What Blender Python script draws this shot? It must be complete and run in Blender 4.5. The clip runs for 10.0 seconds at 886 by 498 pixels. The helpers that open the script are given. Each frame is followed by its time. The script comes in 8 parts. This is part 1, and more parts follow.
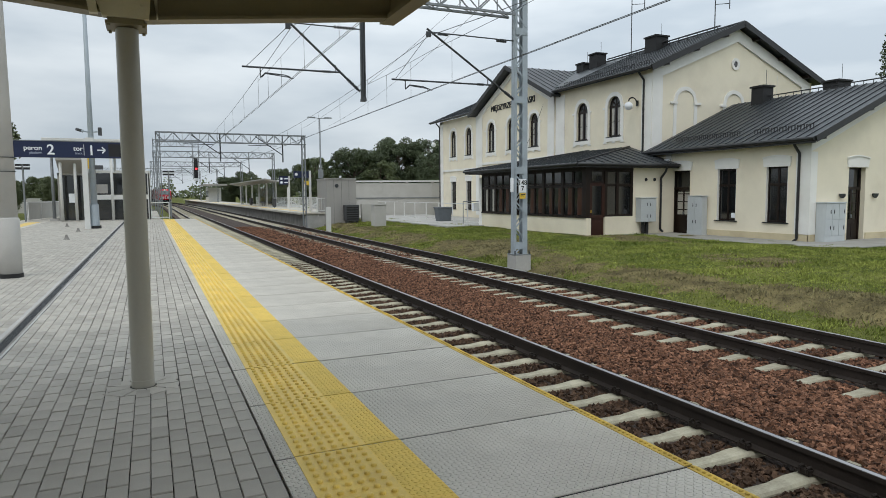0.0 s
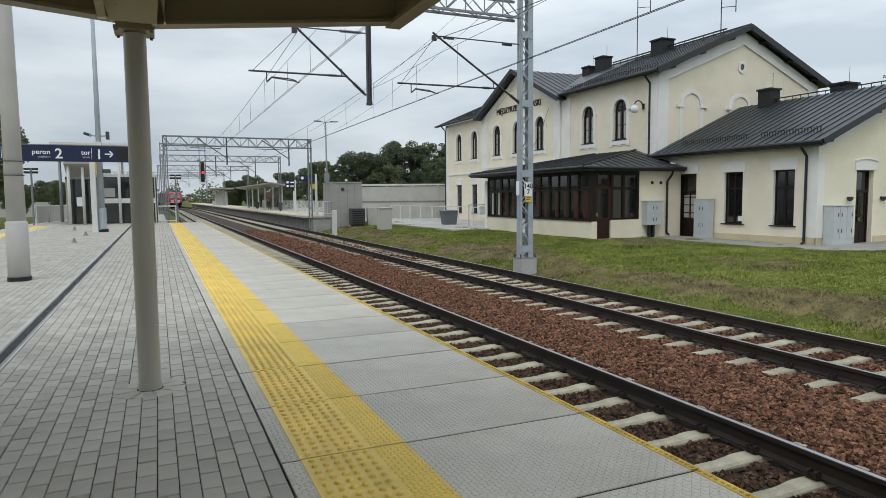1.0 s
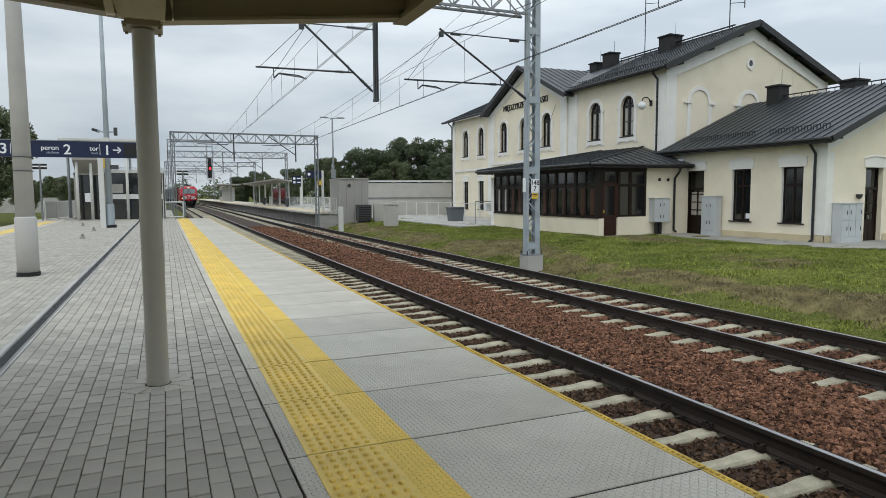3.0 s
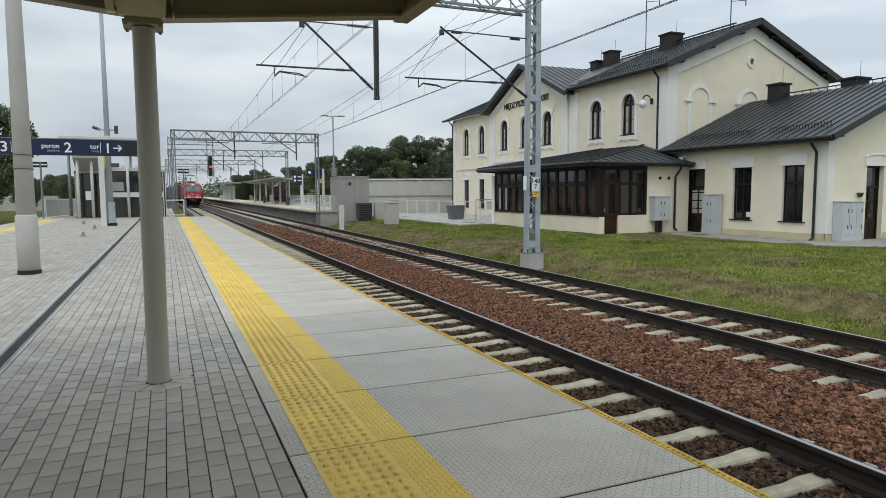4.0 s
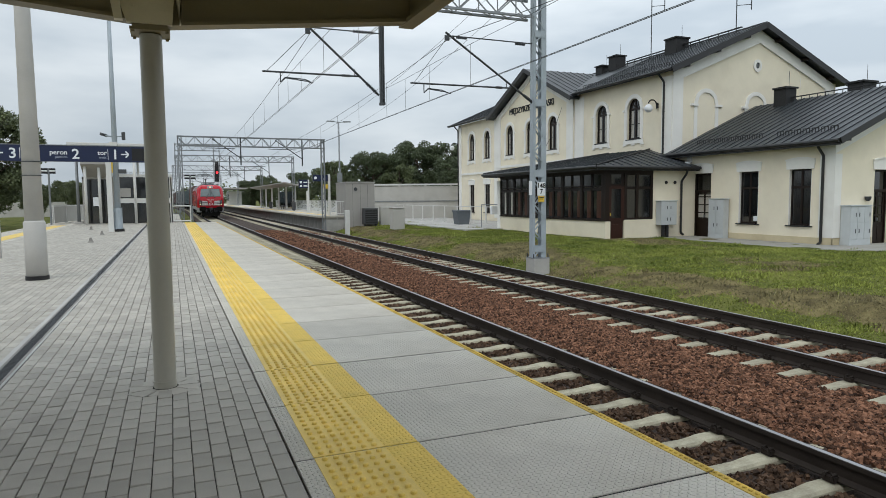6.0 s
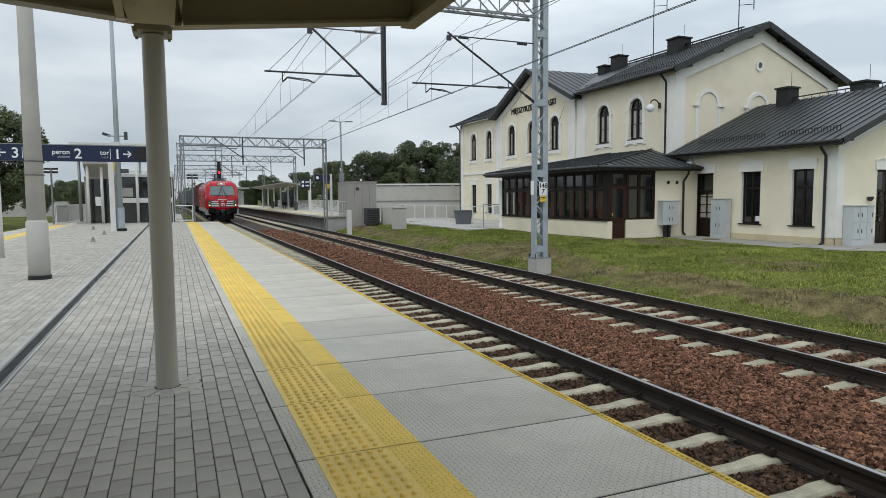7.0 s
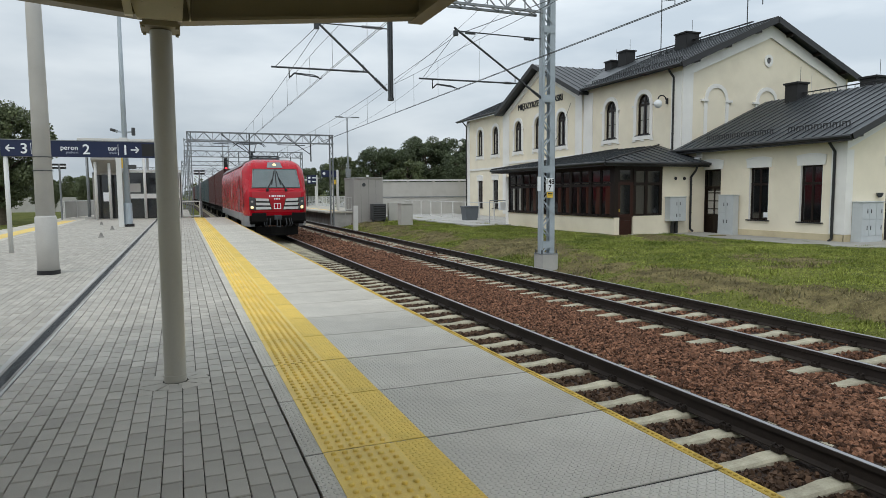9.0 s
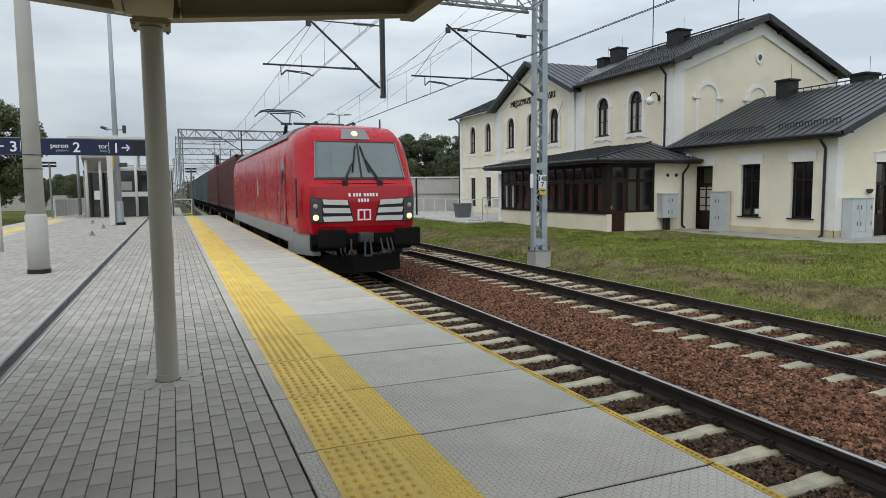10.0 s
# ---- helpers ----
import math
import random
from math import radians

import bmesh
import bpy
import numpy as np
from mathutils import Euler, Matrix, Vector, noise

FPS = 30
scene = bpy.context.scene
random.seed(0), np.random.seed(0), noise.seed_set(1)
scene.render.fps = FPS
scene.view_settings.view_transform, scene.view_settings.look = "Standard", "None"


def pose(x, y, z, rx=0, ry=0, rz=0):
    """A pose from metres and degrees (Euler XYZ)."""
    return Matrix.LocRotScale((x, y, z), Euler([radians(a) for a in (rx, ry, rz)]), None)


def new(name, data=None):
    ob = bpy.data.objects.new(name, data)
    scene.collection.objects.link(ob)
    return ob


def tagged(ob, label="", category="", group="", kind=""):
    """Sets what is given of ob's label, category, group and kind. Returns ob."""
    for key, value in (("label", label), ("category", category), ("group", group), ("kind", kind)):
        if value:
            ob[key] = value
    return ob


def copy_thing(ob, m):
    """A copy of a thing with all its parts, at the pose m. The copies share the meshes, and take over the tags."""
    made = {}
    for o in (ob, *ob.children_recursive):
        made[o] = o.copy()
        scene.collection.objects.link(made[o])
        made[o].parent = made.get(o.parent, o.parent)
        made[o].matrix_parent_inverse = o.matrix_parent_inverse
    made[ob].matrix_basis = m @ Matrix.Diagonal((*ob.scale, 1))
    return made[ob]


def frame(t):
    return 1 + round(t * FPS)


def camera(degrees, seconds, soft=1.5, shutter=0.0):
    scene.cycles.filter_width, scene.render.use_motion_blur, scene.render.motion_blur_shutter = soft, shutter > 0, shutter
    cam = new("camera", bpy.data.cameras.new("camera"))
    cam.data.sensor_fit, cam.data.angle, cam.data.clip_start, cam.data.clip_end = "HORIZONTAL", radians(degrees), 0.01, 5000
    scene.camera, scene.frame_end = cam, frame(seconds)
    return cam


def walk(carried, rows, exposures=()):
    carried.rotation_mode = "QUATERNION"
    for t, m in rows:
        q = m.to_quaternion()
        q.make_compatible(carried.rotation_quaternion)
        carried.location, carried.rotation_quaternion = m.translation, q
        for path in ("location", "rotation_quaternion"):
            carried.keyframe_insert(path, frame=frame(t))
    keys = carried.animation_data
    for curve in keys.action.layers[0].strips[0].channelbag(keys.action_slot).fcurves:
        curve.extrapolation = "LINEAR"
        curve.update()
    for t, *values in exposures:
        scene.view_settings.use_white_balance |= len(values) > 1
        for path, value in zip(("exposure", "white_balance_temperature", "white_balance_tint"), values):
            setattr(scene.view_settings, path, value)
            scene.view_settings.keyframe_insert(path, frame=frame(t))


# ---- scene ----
cam = camera(68.45, 10.0, soft=0.65)
PATH = [
    (0.0, pose(-0.003, 0.008, 1.339, 85.153, 0.413, -24.152)),
    (0.5, pose(-0.003, 0.006, 1.338, 85.333, 0.519, -23.848)),
    (1.0, pose(-0.004, 0.005, 1.337, 85.458, 0.464, -23.650)),
    (1.5, pose(-0.007, 0.007, 1.337, 85.356, 0.532, -23.582)),
    (2.0, pose(-0.004, 0.005, 1.338, 85.440, 0.474, -23.428)),
    (2.5, pose(-0.008, 0.007, 1.339, 85.323, 0.365, -23.196)),
    (4.0, pose(-0.008, 0.006, 1.336, 85.009, 0.316, -23.040)),
    (4.5, pose(-0.005, 0.006, 1.338, 85.166, 0.365, -23.055)),
    (5.0, pose(-0.007, 0.006, 1.337, 85.016, 0.389, -23.274)),
    (5.5, pose(-0.008, 0.006, 1.335, 85.422, 0.577, -22.806)),
    (7.0, pose(-0.007, 0.005, 1.338, 85.436, 0.444, -22.385)),
    (7.5, pose(-0.009, 0.007, 1.337, 85.423, 0.547, -22.311)),
    (8.0, pose(-0.008, 0.006, 1.336, 85.338, 0.501, -22.140)),
    (8.5, pose(-0.012, 0.007, 1.335, 85.290, 0.619, -21.775)),
    (9.0, pose(-0.012, 0.007, 1.336, 85.087, 0.401, -21.833)),
    (9.5, pose(-0.011, 0.005, 1.336, 84.849, 0.553, -22.396)),
    (10.0, pose(-0.011, 0.005, 1.336, 84.846, 0.548, -22.456)),
]
walk(cam, PATH)

# ---- world and sun: an overcast afternoon ----
SUN_EL, SUN_AZ = radians(50), radians(225)
world = bpy.data.worlds.new("overcast_sky")
scene.world = world
world.use_nodes = True
wn, wl = world.node_tree.nodes, world.node_tree.links
wn.clear()
w_out = wn.new("ShaderNodeOutputWorld")
w_bg = wn.new("ShaderNodeBackground")
w_sky = wn.new("ShaderNodeTexSky")
w_sky.sky_type, w_sky.sun_disc = "NISHITA", False
w_sky.sun_elevation, w_sky.sun_rotation = SUN_EL, SUN_AZ
w_sky.air_density, w_sky.dust_density = 1.0, 4.0
w_co = wn.new("ShaderNodeTexCoord")
w_sep = wn.new("ShaderNodeSeparateXYZ")
wl.new(w_co.outputs["Generated"], w_sep.inputs[0])
# cloud deck: stretched noise, brighter towards the zenith
w_map = wn.new("ShaderNodeMapping")
w_map.inputs["Scale"].default_value = (1.0, 1.0, 3.6)
wl.new(w_co.outputs["Generated"], w_map.inputs[0])
w_noise = wn.new("ShaderNodeTexNoise")
w_noise.inputs["Scale"].default_value, w_noise.inputs["Detail"].default_value, w_noise.inputs["Roughness"].default_value = 2.6, 5.0, 0.5
wl.new(w_map.outputs[0], w_noise.inputs["Vector"])
w_ramp = wn.new("ShaderNodeValToRGB")
w_ramp.color_ramp.elements[0].position, w_ramp.color_ramp.elements[0].color = 0.36, (3.95, 4.55, 5.1, 1)
w_ramp.color_ramp.elements[1].position, w_ramp.color_ramp.elements[1].color = 0.64, (6.0, 6.5, 6.85, 1)
wl.new(w_noise.outputs["Fac"], w_ramp.inputs[0])
w_grad = wn.new("ShaderNodeMapRange")
w_grad.inputs["From Min"].default_value, w_grad.inputs["From Max"].default_value = 0.0, 1.0
w_grad.inputs["To Min"].default_value, w_grad.inputs["To Max"].default_value = 1.02, 2.1
wl.new(w_sep.outputs["Z"], w_grad.inputs["Value"])
w_side = wn.new("ShaderNodeMapRange")
w_side.inputs["From Min"].default_value, w_side.inputs["From Max"].default_value = -0.3, 1.0
w_side.inputs["To Min"].default_value, w_side.inputs["To Max"].default_value = 0.94, 1.16
wl.new(w_sep.outputs["X"], w_side.inputs["Value"])
w_both = wn.new("ShaderNodeMath")
w_both.operation = "MULTIPLY"
wl.new(w_grad.outputs[0], w_both.inputs[0])
wl.new(w_side.outputs[0], w_both.inputs[1])
w_mul = wn.new("ShaderNodeVectorMath")
w_mul.operation = "SCALE"
wl.new(w_ramp.outputs[0], w_mul.inputs[0])
wl.new(w_both.outputs[0], w_mul.inputs["Scale"])
w_mix = wn.new("ShaderNodeMixRGB")
w_mix.inputs[0].default_value = 0.93
wl.new(w_sky.outputs[0], w_mix.inputs[1])
wl.new(w_mul.outputs[0], w_mix.inputs[2])
wl.new(w_mix.outputs[0], w_bg.inputs["Color"])
w_bg.inputs["Strength"].default_value = 0.1
wl.new(w_bg.outputs[0], w_out.inputs[0])

sun_data = bpy.data.lights.new("sun", "SUN")
sun_data.energy, sun_data.angle, sun_data.color = 0.65, radians(25), (1.0, 0.97, 0.92)
sun = new("sun", sun_data)
sun.rotation_euler = (radians(90) - SUN_EL, 0, radians(180) - SUN_AZ)
scene.view_settings.exposure = 0.16


# ---- materials ----
def surface(name, color, rough=0.6, var=0.25, scale=3.0, fine=60.0, bump=0.2, depth=0.004, metal=0.0, tint=None, rand=0.0, streak=None, gloss=0.5, stain=0.0, island=0.0):
    """A painted, mineral or metal surface: large blotches, fine grain, relief and piece-to-piece change."""
    m = bpy.data.materials.new(name)
    m.use_nodes = True
    n, l = m.node_tree.nodes, m.node_tree.links
    b = n["Principled BSDF"]
    b.inputs["Roughness"].default_value, b.inputs["Metallic"].default_value = rough, metal
    b.inputs["Specular IOR Level"].default_value = gloss
    co = n.new("ShaderNodeTexCoord")
    src = co.outputs["Object"]
    if streak:
        mp = n.new("ShaderNodeMapping")
        mp.inputs["Scale"].default_value = streak
        l.new(src, mp.inputs[0])
        src = mp.outputs[0]
    big, small = n.new("ShaderNodeTexNoise"), n.new("ShaderNodeTexNoise")
    for t, s, d in ((big, scale, 4.0), (small, fine, 3.0)):
        t.inputs["Scale"].default_value, t.inputs["Detail"].default_value, t.inputs["Roughness"].default_value = s, d, 0.6
        l.new(src, t.inputs["Vector"])
    add = n.new("ShaderNodeMath")
    add.operation = "MULTIPLY_ADD"
    l.new(small.outputs["Fac"], add.inputs[0])
    add.inputs[1].default_value = 0.45
    l.new(big.outputs["Fac"], add.inputs[2])
    ramp = n.new("ShaderNodeValToRGB")
    lo = [c * (1 - var) for c in color]
    hi = [min(1.0, c * (1 + var)) for c in (tint or color)]
    ramp.color_ramp.elements[0].position, ramp.color_ramp.elements[0].color = 0.45, (*lo, 1)
    ramp.color_ramp.elements[1].position, ramp.color_ramp.elements[1].color = 1.0, (*hi, 1)
    l.new(add.outputs[0], ramp.inputs[0])
    out = ramp.outputs[0]
    if rand or island:
        hsv = n.new("ShaderNodeHueSaturation")
        mr = n.new("ShaderNodeMapRange")
        k = rand or island
        mr.inputs["To Min"].default_value, mr.inputs["To Max"].default_value = 1 - k, 1 + k
        if island:
            l.new(n.new("ShaderNodeNewGeometry").outputs["Random Per Island"], mr.inputs["Value"])
        else:
            l.new(n.new("ShaderNodeObjectInfo").outputs["Random"], mr.inputs["Value"])
        l.new(mr.outputs[0], hsv.inputs["Value"])
        l.new(out, hsv.inputs["Color"])
        out = hsv.outputs[0]
    if stain:
        st = n.new("ShaderNodeTexNoise")
        st.inputs["Scale"].default_value, st.inputs["Detail"].default_value = 0.7, 6.0
        l.new(co.outputs["Object"], st.inputs["Vector"])
        sr = n.new("ShaderNodeMapRange")
        sr.inputs["From Min"].default_value, sr.inputs["From Max"].default_value = 0.5, 0.72
        sr.inputs["To Min"].default_value, sr.inputs["To Max"].default_value = 0.0, stain
        l.new(st.outputs["Fac"], sr.inputs["Value"])
        mx = n.new("ShaderNodeMixRGB")
        mx.blend_type = "MULTIPLY"
        mx.inputs[2].default_value = (0.55, 0.5, 0.44, 1)
        l.new(sr.outputs[0], mx.inputs[0])
        l.new(out, mx.inputs[1])
        out = mx.outputs[0]
    l.new(out, b.inputs["Base Color"])
    rr = n.new("ShaderNodeMapRange")
    rr.inputs["To Min"].default_value, rr.inputs["To Max"].default_value = max(0.02, rough - 0.12), min(1.0, rough + 0.12)
    l.new(big.outputs["Fac"], rr.inputs["Value"])
    l.new(rr.outputs[0], b.inputs["Roughness"])
    if bump:
        bp = n.new("ShaderNodeBump")
        bp.inputs["Strength"].default_value, bp.inputs["Distance"].default_value = bump, depth
        l.new(add.outputs[0], bp.inputs["Height"])
        l.new(bp.outputs[0], b.inputs["Normal"])
    return m


def glowing(name, color, power):
    m = bpy.data.materials.new(name)
    m.use_nodes = True
    b = m.node_tree.nodes["Principled BSDF"]
    b.inputs["Base Color"].default_value = (*color, 1)
    b.inputs["Emission Color"].default_value, b.inputs["Emission Strength"].default_value = (*color, 1), power
    return m


def glazing(name, color=(0.9, 0.95, 0.95), rough=0.02):
    m = bpy.data.materials.new(name)
    m.use_nodes = True
    b = m.node_tree.nodes["Principled BSDF"]
    b.inputs["Base Color"].default_value = (*color, 1)
    b.inputs["Roughness"].default_value, b.inputs["Transmission Weight"].default_value, b.inputs["IOR"].default_value = rough, 1.0, 1.45
    return m


def tread_relief(m, cell=0.027, height=0.011, long=0.5, short=0.19, strength=1.0):
    """Adds small raised ribs, turned by a quarter from cell to cell, to a material's relief."""
    n, l = m.node_tree.nodes, m.node_tree.links

    def math_node(op, a, b=0.0, c=None):
        k = n.new("ShaderNodeMath")
        k.operation = op
        for i, v in enumerate((a, b, c)):
            if v is None:
                continue
            if isinstance(v, (int, float)):
                k.inputs[i].default_value = v
            else:
                l.new(v, k.inputs[i])
        return k.outputs[0]
    sep = n.new("ShaderNodeSeparateXYZ")
    l.new(n.new("ShaderNodeTexCoord").outputs["Object"], sep.inputs[0])
    u, v = math_node("MULTIPLY", sep.outputs["X"], 1 / cell), math_node("MULTIPLY", sep.outputs["Y"], 1 / cell)
    fu, fv = math_node("FLOOR", u), math_node("FLOOR", v)
    odd = math_node("FLOORED_MODULO", math_node("ADD", fu, fv), 2.0)
    sign = math_node("MULTIPLY_ADD", odd, -2.0, 1.0)
    du, dv = math_node("SUBTRACT", math_node("SUBTRACT", u, fu), 0.5), math_node("SUBTRACT", math_node("SUBTRACT", v, fv), 0.5)
    dv = math_node("MULTIPLY", dv, sign)
    a = math_node("MULTIPLY", math_node("ADD", du, dv), 0.7071 / long)
    b = math_node("MULTIPLY", math_node("SUBTRACT", du, dv), 0.7071 / short)
    r = math_node("ADD", math_node("MULTIPLY", a, a), math_node("MULTIPLY", b, b))
    mr = n.new("ShaderNodeMapRange")
    mr.interpolation_type = "SMOOTHSTEP"
    mr.inputs["From Min"].default_value, mr.inputs["From Max"].default_value = 1.1, 0.35
    l.new(r, mr.inputs["Value"])
    bp = n.new("ShaderNodeBump")
    bp.inputs["Strength"].default_value, bp.inputs["Distance"].default_value = strength, height
    l.new(mr.outputs[0], bp.inputs["Height"])
    l.new(bp.outputs[0], n["Principled BSDF"].inputs["Normal"])
    return m


M_PAVER = surface("grey_paving_block", (0.40, 0.375, 0.33), 0.85, 0.16, 1.6, 140, 0.3, 0.002, rand=0.1, gloss=0.2)
M_PAVER_STUFF = surface("grey_paving_block_far", (0.40, 0.375, 0.33), 0.85, 0.14, 1.6, 140, 0.3, 0.002, island=0.12, gloss=0.2)
M_JOINT = surface("sanded_joint", (0.024, 0.022, 0.018), 0.95, 0.3, 5, 120, 0.4)
M_SPUN = surface("pale_spun_concrete", (0.49, 0.478, 0.455), 0.8, 0.12, 1.5, 70, 0.2, 0.003, stain=0.25)
M_SLAB = tread_relief(surface("concrete_platform_slab", (0.575, 0.54, 0.475), 0.85, 0.17, 1.3, 70, 0.15, 0.002, rand=0.05, stain=0.4, gloss=0.12))
M_YELLOW = surface("yellow_tactile_paint", (0.76, 0.54, 0.125), 0.5, 0.18, 3.0, 110, 0.25, 0.002, rand=0.05, stain=0.2, gloss=0.35)
M_YELLOW_RIB = tread_relief(surface("yellow_ribbed_paint", (0.78, 0.55, 0.125), 0.7, 0.18, 3.0, 110, 0.25, 0.002, rand=0.05, stain=0.2, gloss=0.2))
M_YELLOW_EDGE = surface("worn_yellow_edge", (0.55, 0.37, 0.06), 0.75, 0.4, 6.0, 90, 0.3, 0.003)
M_CONCRETE = surface("cast_concrete", (0.42, 0.41, 0.39), 0.85, 0.2, 1.2, 60, 0.35, 0.004, stain=0.4)
M_CONCRETE_DARK = surface("weathered_and_shaded_concrete", (0.24, 0.23, 0.21), 0.9, 0.35, 1.5, 40, 0.4, 0.006, stain=0.5)
M_SLEEPER = surface("concrete_sleeper", (0.31, 0.275, 0.195), 0.9, 0.32, 3.0, 50, 0.4, 0.004, tint=(0.40, 0.37, 0.275), rand=0.12, stain=0.5)
M_RAIL_SIDE = surface("rusty_rail_web", (0.030, 0.023, 0.019), 0.75, 0.35, 4.0, 80, 0.4, 0.002, gloss=0.25)
M_RAIL_TOP = surface("polished_rail_head", (0.40, 0.39, 0.40), 0.42, 0.1, 2.0, 50, 0.0, 0.001, metal=1.0, streak=(20, 0.6, 20))
# shade between the loose stones is put into the bed's near-black base
M_BALLAST_SHADED = surface("gap_shaded_granite_bed", (0.024, 0.014, 0.010), 0.95, 0.55, 14.0, 60, 0.9, 0.03, tint=(0.05, 0.03, 0.02))
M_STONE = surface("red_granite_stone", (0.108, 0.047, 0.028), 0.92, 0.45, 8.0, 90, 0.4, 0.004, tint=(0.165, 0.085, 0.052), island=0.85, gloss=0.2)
M_STONE_DARK = surface("dark_ballast_stone", (0.062, 0.035, 0.022), 0.9, 0.35, 8.0, 90, 0.4, 0.004, tint=(0.09, 0.055, 0.035), island=0.6, gloss=0.2)
M_SOIL = surface("grassy_soil", (0.075, 0.115, 0.022), 0.97, 0.55, 0.7, 25, 0.9, 0.05, tint=(0.125, 0.125, 0.04), gloss=0.05)
M_EARTH = surface("bare_bank_soil", (0.085, 0.070, 0.040), 0.97, 0.6, 1.6, 25, 1.0, 0.06, tint=(0.17, 0.14, 0.065), gloss=0.05)
M_PATH = surface("paved_path", (0.30, 0.29, 0.26), 0.9, 0.2, 1.0, 40, 0.4, 0.004, stain=0.4)
M_CREAM = surface("cream_render", (0.80, 0.735, 0.585), 0.9, 0.07, 0.6, 120, 0.12, 0.002, stain=0.18)
M_WHITE = surface("white_render", (0.80, 0.79, 0.75), 0.88, 0.06, 0.8, 120, 0.12, 0.002, stain=0.18)
M_PLINTH = surface("stained_plinth_render", (0.58, 0.50, 0.33), 0.92, 0.15, 0.9, 90, 0.2, 0.003, stain=0.5)
M_BROWN = surface("dark_brown_joinery", (0.014, 0.0075, 0.005), 0.45, 0.3, 5, 80, 0.1, 0.001, streak=(12, 12, 1), gloss=0.3)
M_DOOR = surface("reddish_brown_wood", (0.034, 0.010, 0.006), 0.4, 0.3, 5, 80, 0.1, 0.001, streak=(12, 12, 1), gloss=0.35)
M_ROOF = surface("graphite_standing_seam", (0.040, 0.045, 0.049), 0.42, 0.2, 0.8, 60, 0.08, 0.002, metal=0.25)
M_ROOF_TRIM = surface("black_sheet_trim", (0.016, 0.016, 0.017), 0.45, 0.2, 2, 60, 0.05)
M_CHIMNEY = surface("dark_clad_chimney", (0.020, 0.020, 0.021), 0.8, 0.35, 6, 50, 0.5, 0.01)
M_PANE = surface("dark_window_glass", (0.008, 0.009, 0.010), 0.05, 0.3, 0.5, 10, 0.02, 0.002, gloss=1.0)
M_CURTAIN = surface("net_curtain", (0.42, 0.40, 0.36), 0.95, 0.2, 6, 60, 0.3, streak=(9, 9, 0.6))
M_CURTAIN_DIM = surface("curtain_behind_glass", (0.070, 0.032, 0.024), 0.15, 0.25, 6, 60, 0.1, streak=(9, 9, 0.6))
M_CABINET = surface("light_grey_cabinet", (0.50, 0.53, 0.54), 0.55, 0.07, 2, 60, 0.06)
M_GREY_SHED = surface("grey_shed_panel", (0.33, 0.32, 0.30), 0.7, 0.08, 1, 60, 0.08)
M_DARKGREY = surface("dark_grey_plastic", (0.055, 0.058, 0.062), 0.55, 0.2, 3, 60, 0.1)
M_GALV = surface("galvanised_steel", (0.24, 0.255, 0.265), 0.55, 0.18, 3, 60, 0.1, metal=0.55)
M_MASTGREY = surface("blue_grey_mast_paint", (0.36, 0.41, 0.45), 0.55, 0.12, 2, 60, 0.08, metal=0.1, stain=0.2)
M_DARKSTEEL = surface("dark_weathered_steel", (0.06, 0.065, 0.07), 0.55, 0.2, 3, 60, 0.1, metal=0.4)
M_WIRE = surface("catenary_copper", (0.09, 0.10, 0.10), 0.5, 0.2, 3, 60, 0.0, metal=0.6)
M_COLUMN = surface("beige_grey_column_paint", (0.36, 0.34, 0.285), 0.34, 0.06, 1.5, 60, 0.04)
# cream canopy steel, its shade put in as a darker base colour
M_CANOPY_SHADED = surface("shaded_beige_canopy_paint", (0.21, 0.175, 0.10), 0.5, 0.08, 1.5, 60, 0.05)
# the same cream, brightened for the light that falls from the front
M_CAPITAL_LIT = surface("lit_beige_capital_paint", (0.62, 0.56, 0.40), 0.5, 0.07, 2, 60, 0.04)
M_WHITEPOST = surface("white_steel_post", (0.62, 0.62, 0.60), 0.5, 0.07, 2, 60, 0.05)
M_SIGN_BLUE = surface("navy_sign_sheet", (0.007, 0.015, 0.055), 0.35, 0.08, 1, 60, 0.02)
M_SIGN_WHITE = surface("white_sign_film", (0.78, 0.80, 0.82), 0.5, 0.03, 2, 60, 0.0)
M_SIGN_FAINT = surface("pale_blue_sign_film", (0.34, 0.37, 0.45), 0.5, 0.03, 2, 60, 0.0)
M_SIGN_YELLOW = surface("yellow_sign_film", (0.75, 0.50, 0.05), 0.5, 0.05, 2, 60, 0.0)
M_BLACK = surface("black_paint", (0.008, 0.008, 0.009), 0.5, 0.2, 2, 60, 0.03)
M_RED = surface("traffic_red_paint", (0.42, 0.0045, 0.015), 0.26, 0.07, 1.2, 40, 0.03, gloss=0.32)
# body red with shade put into it for the recessed nose panel
M_RED_SHADED = surface("shaded_red_paint", (0.36, 0.003, 0.010), 0.32, 0.07, 1.2, 40, 0.03)
M_LOCO_GREY = surface("loco_skirt_grey", (0.26, 0.265, 0.27), 0.5, 0.2, 2, 50, 0.08, stain=0.35)
M_ROOF_GREY = surface("loco_roof_grey", (0.20, 0.21, 0.22), 0.55, 0.2, 2, 50, 0.08)
M_UNDER = surface("black_underframe", (0.006, 0.0055, 0.005), 0.75, 0.4, 4, 50, 0.2, gloss=0.15)
# reflected sky is put into the glass as a pale grey-green base
M_SCREEN_SKY = surface("sky_toned_windscreen", (0.12, 0.155, 0.16), 0.05, 0.2, 0.5, 20, 0.0, gloss=0.9)
M_LAMP_ON = glowing("lit_headlamp", (1.0, 0.72, 0.38), 0.95)
M_LAMP_DIM = glowing("dim_headlamp", (0.25, 0.24, 0.22), 0.3)
M_SIGNAL_RED = glowing("red_signal_lens", (1.0, 0.03, 0.04), 1.6)
